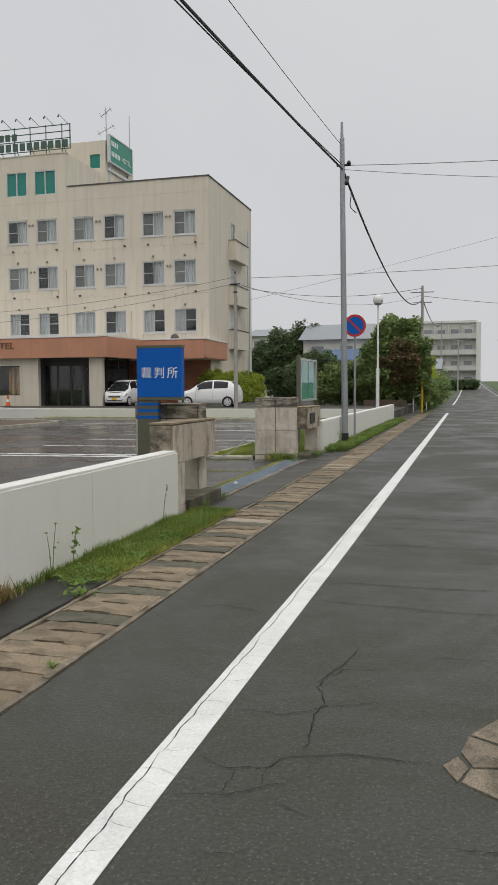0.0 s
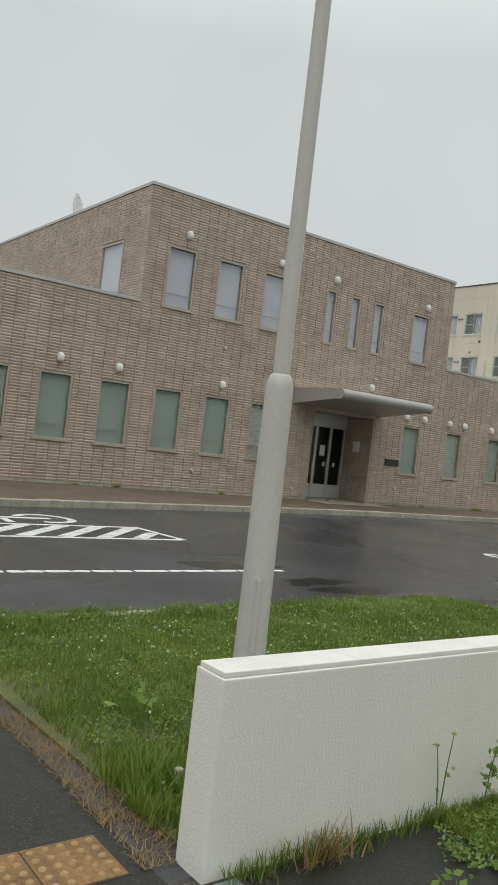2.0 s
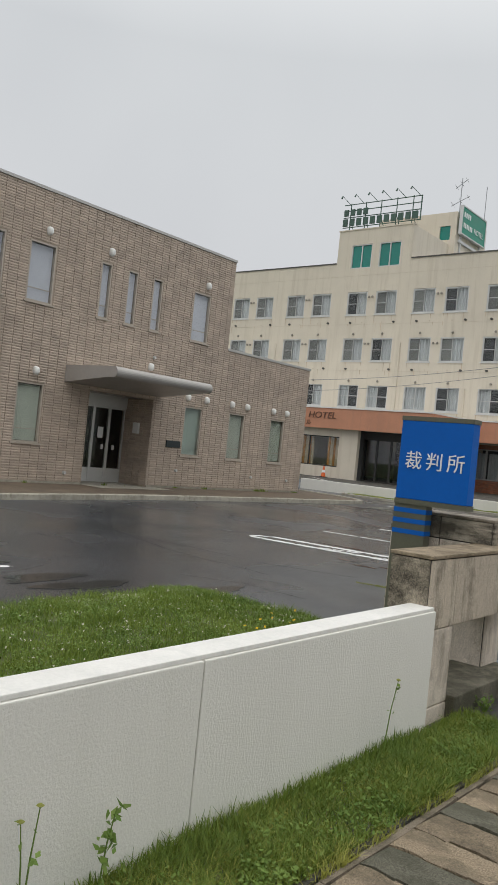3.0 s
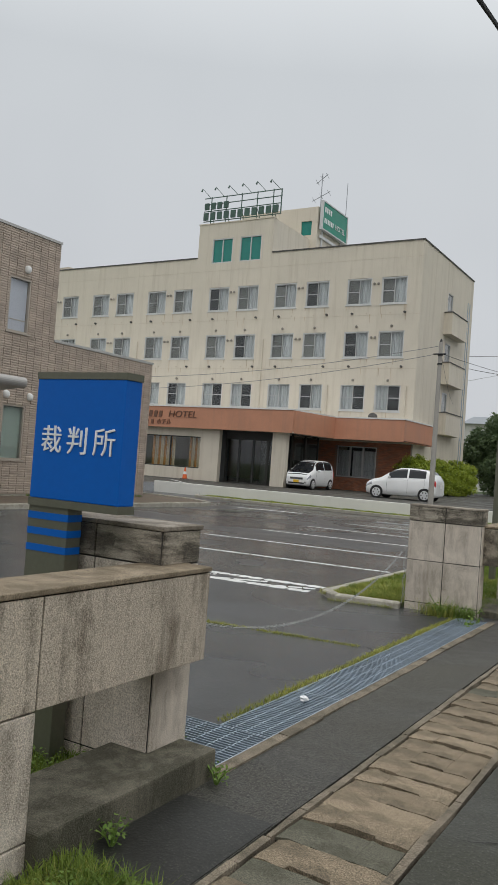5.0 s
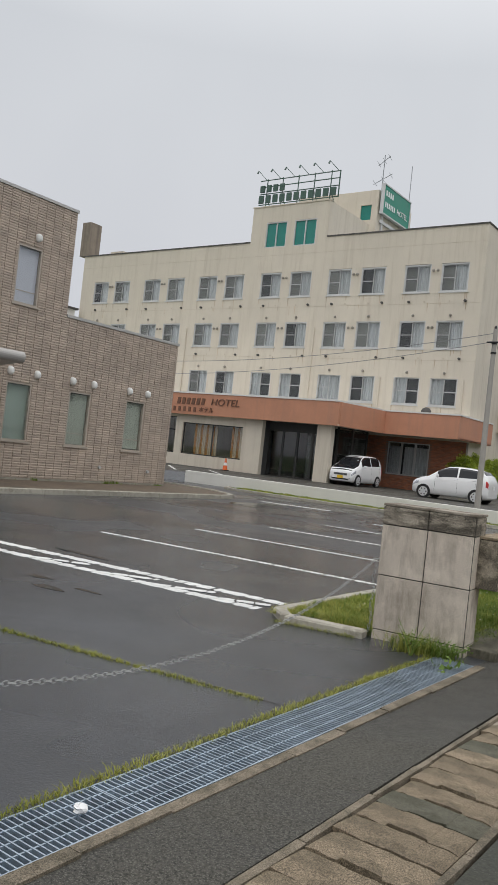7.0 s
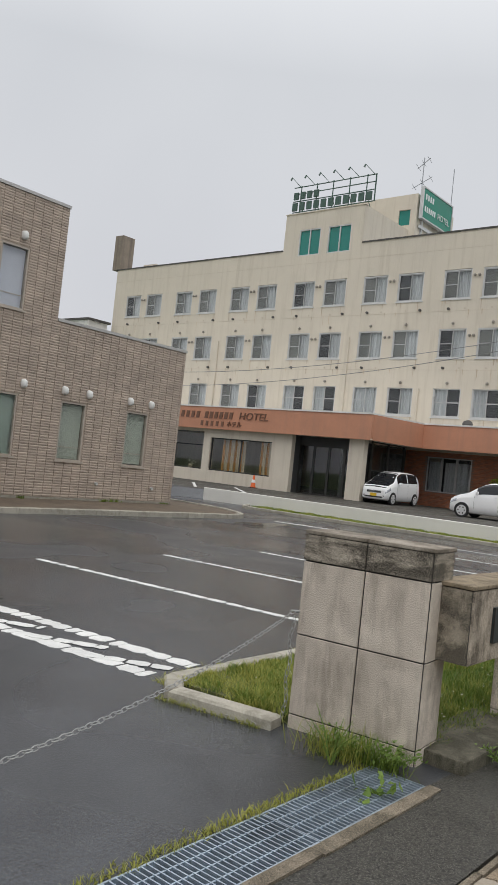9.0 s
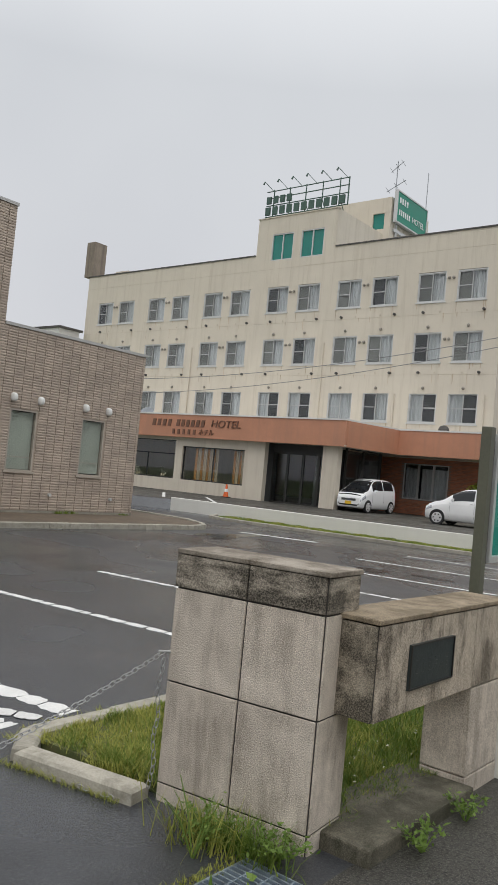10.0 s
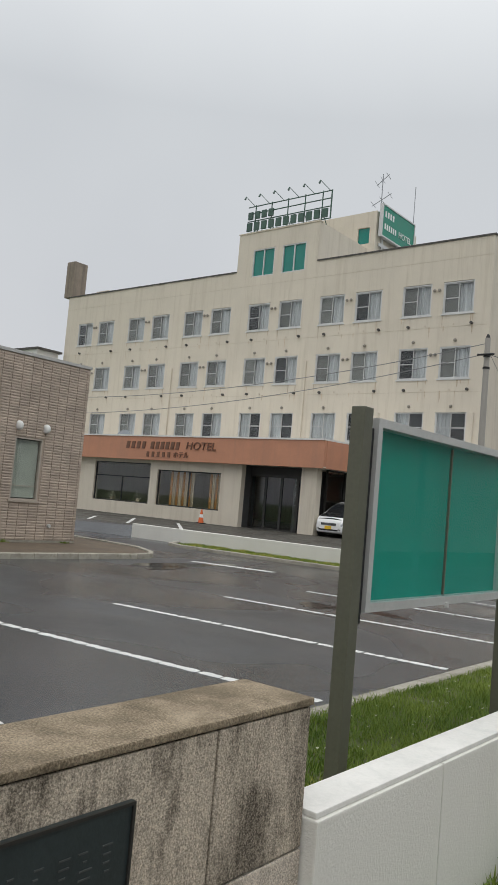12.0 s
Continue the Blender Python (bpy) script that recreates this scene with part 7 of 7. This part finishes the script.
for k, (x, y, r, z) in enumerate(((-3.0, 74, 1.6, 1.3), (-3.2, 82, 1.8, 1.5), (-2.9, 92, 1.7, 1.5), (-3.4, 104, 2.2, 2.0))):
    tree("shrub", (x, y, rise(y)), [(x, y, z, r, 1.0), (x - 0.9, y + 1, z * 1.1, r * 0.9, 1.1), (x + 0.3, y + 1.5, z * 0.7, r * 0.8, 0.9)], "leaf_mid", 2600, 0.16, "green shrub further up the street", "shrub", limbs=1, trunk=0.06, seed=90 + k)
bm = boxed(-5.0, -2.6, 44.0, 44.5, 0.2, 0.75)
solo("planter_wall", bm, "bark", "low dark timber edging at the foot of the tree", "edging")
gate = thing("guard_rail", (-1.95, 45, 0), "yellow guard post with white rail", "guard rail")
part("post", tube(bmesh.new(), (-1.75, 45, 0), (-1.75, 45, 2.0), 0.06, n=10), "yellow", gate)
bm = tube(bmesh.new(), (-2.25, 45, 0), (-2.25, 45, 0.9), 0.035, n=8)
tube(bm, (-2.25, 45, 0.9), (-1.8, 45, 1.05), 0.035, n=8)
part("rail", bm, "white_plastic", gate)
flag = thing("banner_flag", (-1.55, 50, 0), "yellow-green advertising banner on a thin pole", "banner")
part("pole", tube(bmesh.new(), (-1.75, 50, 0), (-1.75, 50, 3.6), 0.02, n=6), "white_plastic", flag)
bm = bmesh.new()
prev = None
for i in range(9):
    z = 3.5 - i * 0.17
    w = 0.62 - 0.1 * math.sin(i * 0.6)
    a, b = bm.verts.new((-1.74, 50 + 0.02 * math.sin(i), z)), bm.verts.new((-1.74 + w, 50 + 0.12 * math.sin(i * 0.9), z - 0.12))
    if prev:
        bm.faces.new((prev[0], prev[1], b, a))
    prev = (a, b)
part("cloth", bm, "leaf_hedge", flag)


def house(x0, x1, y0, y1, z, wall_h, roof_h, wall, roof, label):
    h = thing("house", ((x0 + x1) / 2, (y0 + y1) / 2, z), label, "house")
    part("wall", boxed(x0, x1, y0, y1, z - 0.3, z + wall_h), wall, h)
    bm = bmesh.new()
    ym = (y0 + y1) / 2
    a = [bm.verts.new(p) for p in ((x0 - 0.4, y0 - 0.4, z + wall_h), (x0 - 0.4, y1 + 0.4, z + wall_h), (x0 - 0.4, ym, z + wall_h + roof_h))]
    b = [bm.verts.new(p) for p in ((x1 + 0.4, y0 - 0.4, z + wall_h), (x1 + 0.4, y1 + 0.4, z + wall_h), (x1 + 0.4, ym, z + wall_h + roof_h))]
    bm.faces.new(a)
    bm.faces.new(b[::-1])
    for i in range(3):
        j = (i + 1) % 3
        bm.faces.new((a[i], a[j], b[j], b[i]))
    part("roof", bm, roof, h)
    n = int((x1 - x0) / 2.5)
    for i in range(n):
        x = x0 + (i + 0.5) * (x1 - x0) / n
        w = part("window", ring_frame(bmesh.new(), "y", y0 - 0.05, y0 + 0.02, x - 0.6, x + 0.6, z + wall_h - 1.7, z + wall_h - 0.5, 0.07), "alu", h)
        part("pane", boxed(x - 0.53, x + 0.53, y0 - 0.03, y0 - 0.015, z + wall_h - 1.63, z + wall_h - 0.57), "far_glass", w)
    return h


house(-13, -5.5, 66, 74, 0.2, 5.4, 1.6, "far_white", "roof_grey", "white house with grey metal roof behind the trees")
house(-10, -5.8, 58, 63, 0.2, 2.9, 1.4, "far_white", "roof_blue", "low house with blue metal roof behind the shrubs")
house(-26, -18, 95, 105, 0.6, 7.4, 1.2, "far_wall", "roof_grey", "distant pale house beyond the hotel")
house(-4.2, -2.2, 84, 90, 0.2, 3.2, 1.2, "far_white", "roof_grey", "small white house beside the street")

AY = 180
az = rise(AY)
apt = thing("apartment_building", (-4, AY + 6, az), "distant grey four-storey apartment block", "apartment building")
part("wall", boxed(-18.4, 2.6, AY, AY + 12, az - 0.5, az + 14.6), "far_wall", apt)
part("roof", boxed(-18.7, 2.9, AY - 0.4, AY + 12.2, az + 14.6, az + 15.1), "far_white", apt)
part("end_wall", boxed(2.6, 3.6, AY - 1.4, AY + 12, az - 0.5, az + 14.6), "far_white", apt)
for f in range(4):
    z = az + 0.6 + f * 3.5
    part("balcony", boxed(-18.4, 2.6, AY - 1.3, AY - 1.1, z, z + 1.1), "far_wall", apt)
    part("balcony_floor", boxed(-18.4, 2.6, AY - 1.1, AY, z - 0.15, z), "far_wall", apt)
    for i in range(7):
        x = -17.4 + i * 2.9
        w = part("window", boxed(x, x + 1.8, AY - 0.08, AY - 0.02, z + 0.3, z + 2.2), "alu", apt)
        part("pane", boxed(x + 0.1, x + 1.7, AY - 0.12, AY - 0.085, z + 0.4, z + 2.1), "far_glass", w)
    for i in range(8):
        part("balcony_divider", boxed(-18.4 + i * 2.99, -18.3 + i * 2.99, AY - 1.1, AY, z, z + 3.2), "far_white", apt)

# ---- lawns, strips and weeds ----
rng = np.random.default_rng(11)


def lawn(name, outline, z, label):
    return solo(name, slab(bmesh.new(), outline, -0.1, z), "turf", label, "lawn", kind="structure")


lawn("lawn_soil", [(-6.0, 2.2), (-2.53, 2.34), (-2.53, 8.2), (-6.0, 8.2)], 0.02, "soil of the lawn behind the garden wall")
lawn("lawn_soil", [(-4.4, 13.7), (-3.46, 13.8), (-3.44, 14.02), (-2.56, 14.1), (-2.53, 15.7), (-2.53, 33.4), (-4.4, 33.4)], 0.05, "soil of the lawn beside the car park")
lawn("lawn_soil", [(-19.2, 32.4), (-4.5, 32.4), (-4.5, 33.5), (-19.8, 33.5)], 0.04, "soil of the grass strip by the hotel wall")


def grass(name, me, label, category="grass"):
    return tagged(new(name, me), label, category, kind="stuff")


def tufted(x0, x1, y0, y1, n, clump=0.5):
    """Roots that gather into loose tufts."""
    p = scatter(rng, x0, x1, y0, y1, n)
    c = scatter(rng, x0, x1, y0, y1, max(3, int(n * 0.02)))
    k = rng.integers(0, len(c), n)
    mixv = (rng.random(n) < clump)[:, None]
    q = np.where(mixv, c[k] + rng.normal(0, 0.05, (n, 2)), p)
    return np.clip(q, [x0, y0], [x1, y1])


grass("grass", blade_mesh("grass", tufted(-6.0, -2.55, 2.35, 8.15, 90000), 0.02, 0.07, 0.006, 0.8, "grass", rng), "lush green grass of the lawn")
grass("grass", blade_mesh("grass", tufted(-3.4, -2.55, 2.3, 3.4, 3600, 0.8), 0.02, 0.11, 0.008, 0.6, "grass", rng), "longer grass round the lamp post")
grass("dry_grass", blade_mesh("dry_grass", tufted(-6.0, -2.5, 2.14, 2.36, 5200, 0.6), 0.006, 0.03, 0.004, 2.0, "dry_grass", rng), "dry straw at the lawn's edge")
grass("grass", blade_mesh("grass", tufted(-2.33, -1.87, 3.5, 6.95, 26000, 0.75), 0.0, 0.07, 0.005, 1.1, "grass", rng), "grass tufts along the garden wall")
grass("grass", blade_mesh("grass", np.column_stack([-2.33 + np.abs(rng.normal(0, 0.04, 1800)), rng.uniform(2.35, 6.9, 1800)]), 0.0, 0.1, 0.006, 0.5, "grass", rng), "thin grass at the wall's foot")
grass("dry_grass", blade_mesh("dry_grass", np.column_stack([rng.normal(-2.26, 0.025, 90), rng.normal(2.78, 0.09, 90)]), 0.0, 0.13, 0.008, 0.9, "dry_grass", rng), "brown dead weeds by the wall")
grass("grass", blade_mesh("grass", tufted(-2.33, -1.88, 16.0, 34, 22000, 0.6), 0.0, 0.14, 0.011, 0.6, "grass", rng), "roadside grass along the long wall")
grass("grass", blade_mesh("grass", tufted(-4.38, -2.56, 14.6, 24, 56000), 0.05, 0.075, 0.008, 0.8, "grass", rng), "green grass of the lawn beside the car park")
grass("grass", blade_mesh("grass", tufted(-4.38, -2.56, 24, 33.3, 14000), 0.05, 0.075, 0.014, 0.8, "grass", rng), "green grass of the far lawn")
grass("grass", blade_mesh("grass", tufted(-19.4, -4.5, 32.45, 33.45, 13000), 0.04, 0.07, 0.02, 0.55, "grass", rng), "short grass by the hotel wall")
grass("grass", blade_mesh("grass", np.column_stack([-2.77 + rng.normal(0, 0.022, 2600), rng.uniform(8.7, 13.6, 2600)]), 0.0, 0.032, 0.006, 1.1, "yellow_grass", rng), "moss and grass along the drain's edge")
t = rng.uniform(0, 1, 1500) ** 0.9
grass("grass", blade_mesh("grass", np.column_stack([-5.6 + 2.6 * t + rng.normal(0, 0.02, 1500), 10.95 + 0.38 * t + rng.normal(0, 0.02, 1500)]), 0.0, 0.028, 0.006, 1.1, "yellow_grass", rng), "grass in the asphalt joint")
grass("grass", blade_mesh("grass", tufted(-4.36, -2.56, 13.75, 14.8, 5000, 0.85), 0.04, 0.085, 0.007, 1.0, "grass", rng), "sparse tufts behind the gate pillar")
grass("yellow_grass", blade_mesh("yellow_grass", tufted(-4.36, -3.46, 13.7, 15.2, 9000, 0.8), 0.04, 0.06, 0.006, 1.2, "yellow_grass", rng), "yellowed moss and grass behind the kerb")
u = rng.uniform(-4.3, -3.5, 260)
grass("grass", blade_mesh("grass", np.column_stack([u, 13.44 + 0.18 * (u + 4.22) - np.abs(rng.normal(0, 0.015, 260))]), 0.0, 0.035, 0.005, 1.3, "yellow_grass", rng), "grass at the kerb's foot")
grass("grass", blade_mesh("grass", np.column_stack([rng.normal(-2.85, 0.14, 500), 13.68 - np.abs(rng.normal(0, 0.05, 500))]), 0.0, 0.17, 0.007, 1.3, "grass", rng), "arching grass at the pillar's foot")
grass("yellow_grass", blade_mesh("yellow_grass", np.column_stack([rng.normal(-2.95, 0.1, 160), rng.normal(13.55, 0.06, 160)]), 0.0, 0.26, 0.006, 0.9, "yellow_grass", rng), "tall dry grass beside the grating")
grass("grass", blade_mesh("grass", tufted(-18.42, -18.3, 3, 27.4, 700, 0.95), 0.1, 0.09, 0.014, 0.7, "grass", rng), "weeds along the courthouse wall")
n = 800
grass("grass", blade_mesh("grass", tufted(-6.22, -5.95, 2.1, 8.3, 7000, 0.7), 0.0, 0.085, 0.006, 0.9, "grass", rng), "ragged grass over the lawn's edge")
grass("grass", blade_mesh("grass", tufted(-6.15, -3.5, 8.12, 8.38, 5000, 0.7), 0.0, 0.085, 0.006, 0.9, "grass", rng), "ragged grass over the lawn's edge")
grass("yellow_grass", blade_mesh("yellow_grass", tufted(-4.55, -4.3, 13.6, 20, 2600, 0.8), 0.03, 0.05, 0.007, 1.1, "yellow_grass", rng), "dry grass over the kerb")
grass("yellow_grass", blade_mesh("yellow_grass", tufted(-4.38, -2.56, 13.85, 17.5, 16000, 0.8), 0.05, 0.07, 0.007, 0.9, "yellow_grass", rng), "yellowed grass among the lawn")
grass("yellow_grass", blade_mesh("yellow_grass", tufted(-19.3, -4.5, 32.45, 33.45, 13000, 0.8), 0.04, 0.07, 0.02, 0.8, "yellow_grass", rng), "yellowed grass by the hotel wall")
cl = np.column_stack([tufted(-2.3, -1.84, 3.5, 6.9, 3000, 0.9), rng.uniform(0.02, 0.06, 3000)])
grass("clover_leaves", leaf_cloud("clover_leaves", cl, 0.011, "weed", rng, 1.5), "low clover leaves among the wall grass", "clover")
cl = np.column_stack([tufted(-2.3, -1.86, 15.9, 30, 14000, 0.8), rng.uniform(0.03, 0.14, 14000)])
grass("clover_leaves", leaf_cloud("clover_leaves", cl, 0.018, "weed", rng, 1.5), "low leafy weeds along the long wall", "weeds")
grass("dry_grass", blade_mesh("dry_grass", tufted(-2.3, -1.82, 3.5, 6.9, 11000, 0.8), 0.0, 0.055, 0.005, 1.3, "yellow_grass", rng), "yellowed grass at the strip's edge")
cl = np.column_stack([tufted(-6.0, -2.56, 2.4, 8.15, 26000, 0.75), rng.uniform(0.04, 0.1, 26000)])
grass("clover_leaves", leaf_cloud("clover_leaves", cl, 0.01, "weed", rng, 1.5), "low clover leaves in the lawn", "clover")
fx = np.column_stack([scatter(rng, -6.0, -2.6, 2.6, 8.1, n), rng.uniform(0.09, 0.15, n)])
fx = fx[(fx[:, 0] < -4.4) | (rng.random(n) < 0.3)]
grass("clover", leaf_cloud("clover", np.repeat(fx, 3, 0) + rng.normal(0, 0.004, (3 * len(fx), 3)), 0.008, "flower", rng, 1.2), "small white clover flowers in the lawn", "flowers")
fx = np.column_stack([scatter(rng, -4.38, -2.6, 14, 24, 260), rng.uniform(0.12, 0.17, 260)])
grass("clover", leaf_cloud("clover", np.repeat(fx, 3, 0) + rng.normal(0, 0.004, (3 * len(fx), 3)), 0.008, "flower", rng, 1.2), "small white clover flowers in the lawn", "flowers")
fx = np.column_stack([scatter(rng, -4.6, -3.2, 6.9, 8.0, 24), rng.uniform(0.13, 0.18, 24)])
grass("dandelion", leaf_cloud("dandelion", np.repeat(fx, 3, 0), 0.016, "yellow_flower", rng, 1.2), "yellow flowers in the lawn", "flowers")


def weed(x, y, z, h, spread, n, size, label, material="weed", stems=3, flower=None):
    """A leafy weed: thin bent stems with pointed leaves."""
    w = thing("weed", (x, y, z), label, "weed", "weeds")
    pts = []
    for k in range(stems):
        a = 2 * math.pi * k / stems + rng.uniform(0, 1)
        tip = Vector((x + spread * math.cos(a) * rng.uniform(0.4, 1), y + spread * math.sin(a) * rng.uniform(0.4, 1), z + h * rng.uniform(0.7, 1)))
        mid = Vector((x, y, z)).lerp(tip, 0.5) + Vector((0, 0, h * 0.12))
        bm = tube(bmesh.new(), (x, y, z - 0.01), mid, 0.004, 0.003, 5)
        tube(bm, mid + Vector((0, 0, -0.002)), tip, 0.003, 0.002, 5)
        for i in range(n // stems):
            f = rng.uniform(0.25, 1)
            c = Vector((x, y, z)).lerp(mid, min(1, f * 2)) if f < 0.5 else mid.lerp(tip, f * 2 - 1)
            pts.append(c + Vector(rng.normal(0, size * (0.6 if stems < 3 else 1.7), 3) * np.array([1, 1, 0.6])) + Vector((0, 0, size * 0.5)))
        if flower:
            part("flower_head", lathe(bmesh.new(), tip, [(0.004, 0), (0.014, 0.006), (0.004, 0.012)], 6), "yellow_grass", w)
        part("stem", bm, "weed", w)
    part("leaves", leaf_cloud("leaves", np.array(pts) - np.array([x, y, z]), size, material, rng, 0.8), None, w)
    return w


weed(-2.25, 3.75, 0, 0.42, 0.06, 34, 0.024, "upright nettle-like weed by the wall", stems=1)
weed(-2.26, 3.45, 0, 0.44, 0.04, 8, 0.018, "spindly flowering weed by the wall", stems=2, flower=True)
weed(-2.28, 5.75, 0, 0.5, 0.06, 8, 0.015, "thin stem with a yellow flower head", stems=1, flower=True)
weed(-2.0, 3.4, 0, 0.05, 0.2, 420, 0.011, "low clover clump on the verge", stems=8)
weed(-1.85, 3.08, 0, 0.04, 0.13, 34, 0.026, "flat dandelion rosette on the verge", stems=7)
weed(-2.02, 3.7, 0, 0.05, 0.24, 460, 0.011, "low clover clump on the verge", stems=8)
weed(-2.28, 7.9, 0, 0.1, 0.08, 70, 0.014, "leafy weeds at the foot of the gate slab", stems=6)
weed(-2.26, 7.1, 0, 0.1, 0.09, 70, 0.016, "leafy weeds at the foot of the gate slab", stems=6)
weed(-2.95, 13.62, 0, 0.14, 0.18, 220, 0.013, "tall weeds at the foot of the gate pillar", stems=9)
weed(-2.65, 13.72, 0, 0.12, 0.18, 220, 0.014, "leafy weeds at the foot of the gate pillar", stems=8)
weed(-2.9, 13.45, 0, 0.3, 0.2, 40, 0.011, "spindly weeds beside the grating", stems=5)
weed(-2.52, 13.3, 0.01, 0.03, 0.1, 22, 0.035, "broad-leaved weed growing through the grating", stems=5)
weed(-2.25, 14.3, 0, 0.12, 0.14, 150, 0.015, "leafy weeds beside the base slab", stems=6)
weed(-2.25, 14.8, 0, 0.12, 0.14, 150, 0.015, "leafy weeds beside the base slab", stems=6)
weed(-2.18, 15.75, 0, 0.12, 0.26, 1100, 0.014, "leafy weeds by the long wall", stems=9)
weed(-2.12, 16.3, 0, 0.14, 0.26, 1100, 0.014, "leafy weeds by the long wall", stems=9)
weed(-2.2, 17.1, 0, 0.5, 0.1, 16, 0.016, "thin stems with yellow flowers", stems=4, flower=True)
weed(-3.7, 2.75, 0.02, 0.24, 0.1, 24, 0.035, "broad-leaved weed in the lawn", stems=5)
weed(-1.3, 1.75, 0, 0.03, 0.05, 40, 0.008, "tuft in the gutter joint", stems=6)
rub = thing("paper_scrap", (-2.57, 9.42, 0.01), "crumpled white paper scrap on the grating", "litter")
bm = bmesh.new()
bmesh.ops.create_icosphere(bm, subdivisions=2, radius=0.032)
for p in bm.verts:
    p.co *= random.uniform(0.7, 1.2)
    p.co.z = p.co.z * 0.6 + 0.02
bmesh.ops.translate(bm, verts=bm.verts, vec=(-2.57, 9.42, 0.012))
part("paper", bm, "sign_white", rub)

# ---- tiles of the courthouse front ----


def tile_spots(u0, u1, z0, z1, holes):
    out = []
    row, z = 0, z0
    while z + 0.066 <= z1 + 0.02:
        u = u0
        while u < u1 - 0.02:
            a, b = u + 0.007, min(u + 0.3 - 0.007, u1)
            cutters = [h for h in holes if h[0] < b and h[1] > a and h[2] < z + 0.066 and h[3] > z]
            for s, e in spans(a, b, [(h[0] - 0.01, h[1] + 0.01) for h in cutters]):
                if e - s > 0.03:
                    out.append((s, e, z + 0.002, z + 0.070, row))
            u += 0.3
        z += 0.072
        row += 1
    return out


def tile_arrays(spots, axis, face, rt):
    verts, faces = [], []
    for a, b, z0, z1, row in spots:
        d = 0.006 + rt.uniform(-0.003, 0.003)
        cols = 4 if b - a > 0.15 else 2
        i = len(verts)
        # split-face relief: a back rim, then ragged lower, middle and upper lines
        for line in range(4):
            for c in range(cols):
                u = a + (b - a) * c / (cols - 1)
                u += 0.002 if c == 0 else (-0.002 if c == cols - 1 else rt.uniform(-0.02, 0.02))
                rough = rt.uniform(0.0, 0.005)
                z = (z0, z0 + 0.001 + rough, z0 + 0.034 + rt.uniform(-0.008, 0.008), z1 - 0.001 - rough)[line]
                dd = (-0.03, d - 0.004, d + rt.uniform(0.0, 0.006), d - 0.004)[line]
                verts.append((face + dd, u, z) if axis == "x" else (u, face - dd, z))
        for c in range(cols):
            u = a + (b - a) * c / (cols - 1)
            verts.append((face - 0.03, u, z1) if axis == "x" else (u, face + 0.03, z1))
        for line in range(4):
            for c in range(cols - 1):
                k = i + line * cols + c
                faces.append((k, k + 1, k + 1 + cols, k + cols))
        for c in (0, cols - 1):
            k = i + c
            rim = (k, k + cols, k + 2 * cols, k + 3 * cols)
            faces.append(rim if c else rim[::-1])
    return np.array(verts), np.array(faces)


def tile_mesh(name, spots, axis, face, material):
    verts, faces = tile_arrays(spots, axis, face, random.Random(9))
    me = mesh_arrays(name, verts - np.array(BASE[court.name]), faces, material)
    me.polygons.foreach_set("use_smooth", np.zeros(len(faces), dtype=bool))
    return me


court_holes = WIN_LOW + WIN_UP + [ENTRY, (15.72, 19.95, 2.98, 3.46)]
spots = tile_spots(YL0, YL1, 0.17, ZLOW - 0.06, court_holes)
spots += [s for s in tile_spots(YH0, YH1, 0.17 + 0.072 * 66, ZHIGH - 0.07, court_holes) if s[3] > ZLOW - 0.036]
near = [s for s in spots if 19.25 < s[0] < 22.4 and s[2] < 3.0 and s[1] - s[0] > 0.28][:300]
chosen = set(near)
ob = part("tiles", tile_mesh("tiles", [s for s in spots if s not in chosen], "x", XC, "tile"), None, court, "rough taupe wall tiles")
tagged(ob, kind="stuff")
side_spots = tile_spots(-31, XC - 0.0, ZLOW, ZHIGH - 0.07, [SIDE_WIN])
ob = part("tiles", tile_mesh("tiles", side_spots, "y", YH0, "tile"), None, court)
tagged(ob, kind="stuff")
jamb = tile_spots(D, XC - 0.0, 0.17, 2.82, [])
verts = [(a, b, z0, z1, r) for a, b, z0, z1, r in jamb]
ob = part("tiles", tile_mesh("tiles", verts, "y", ENTRY[1], "tile"), None, court)
tagged(ob, kind="stuff")
TILE = []
for v in range(6):
    me = mesh_arrays("tile", *tile_arrays([(-0.143, 0.143, -0.034, 0.034, 0)], "x", 0.0, random.Random(v)), "tile_piece")
    me.polygons.foreach_set("use_smooth", np.zeros(len(me.polygons), dtype=bool))
    TILE.append(me)
wall_ob = next(o for o in court.children if o.name.startswith("front_wall"))
for a, b, z0, z1, row in near:
    ob = new("tile", random.choice(TILE))
    ob.parent = wall_ob
    ob.location = Vector((XC + random.uniform(-0.002, 0.002), (a + b) / 2, (z0 + z1) / 2)) - BASE[court.name]

# unseen walls added across the street close the place behind the camera, darkening reflections
for y0, y1, h in ((-30, -8, 6.2), (-6, 9, 5.4), (11, 24, 6.6), (27, 85, 9.0)):
    solo("far_side_wall", boxed(13.5, 14.0, y0, y1, -0.2, h), "far_wall", "unseen plain wall across the street, added for reflections", "wall", kind="structure")
# unseen dark wall, added so the hotel windows reflect dark instead of meadow
solo("far_side_wall", boxed(-40, -4, -26.5, -26, -0.2, 7.0), "bark", "unseen dark wall beyond the car park, added to darken reflections", "wall", kind="structure")
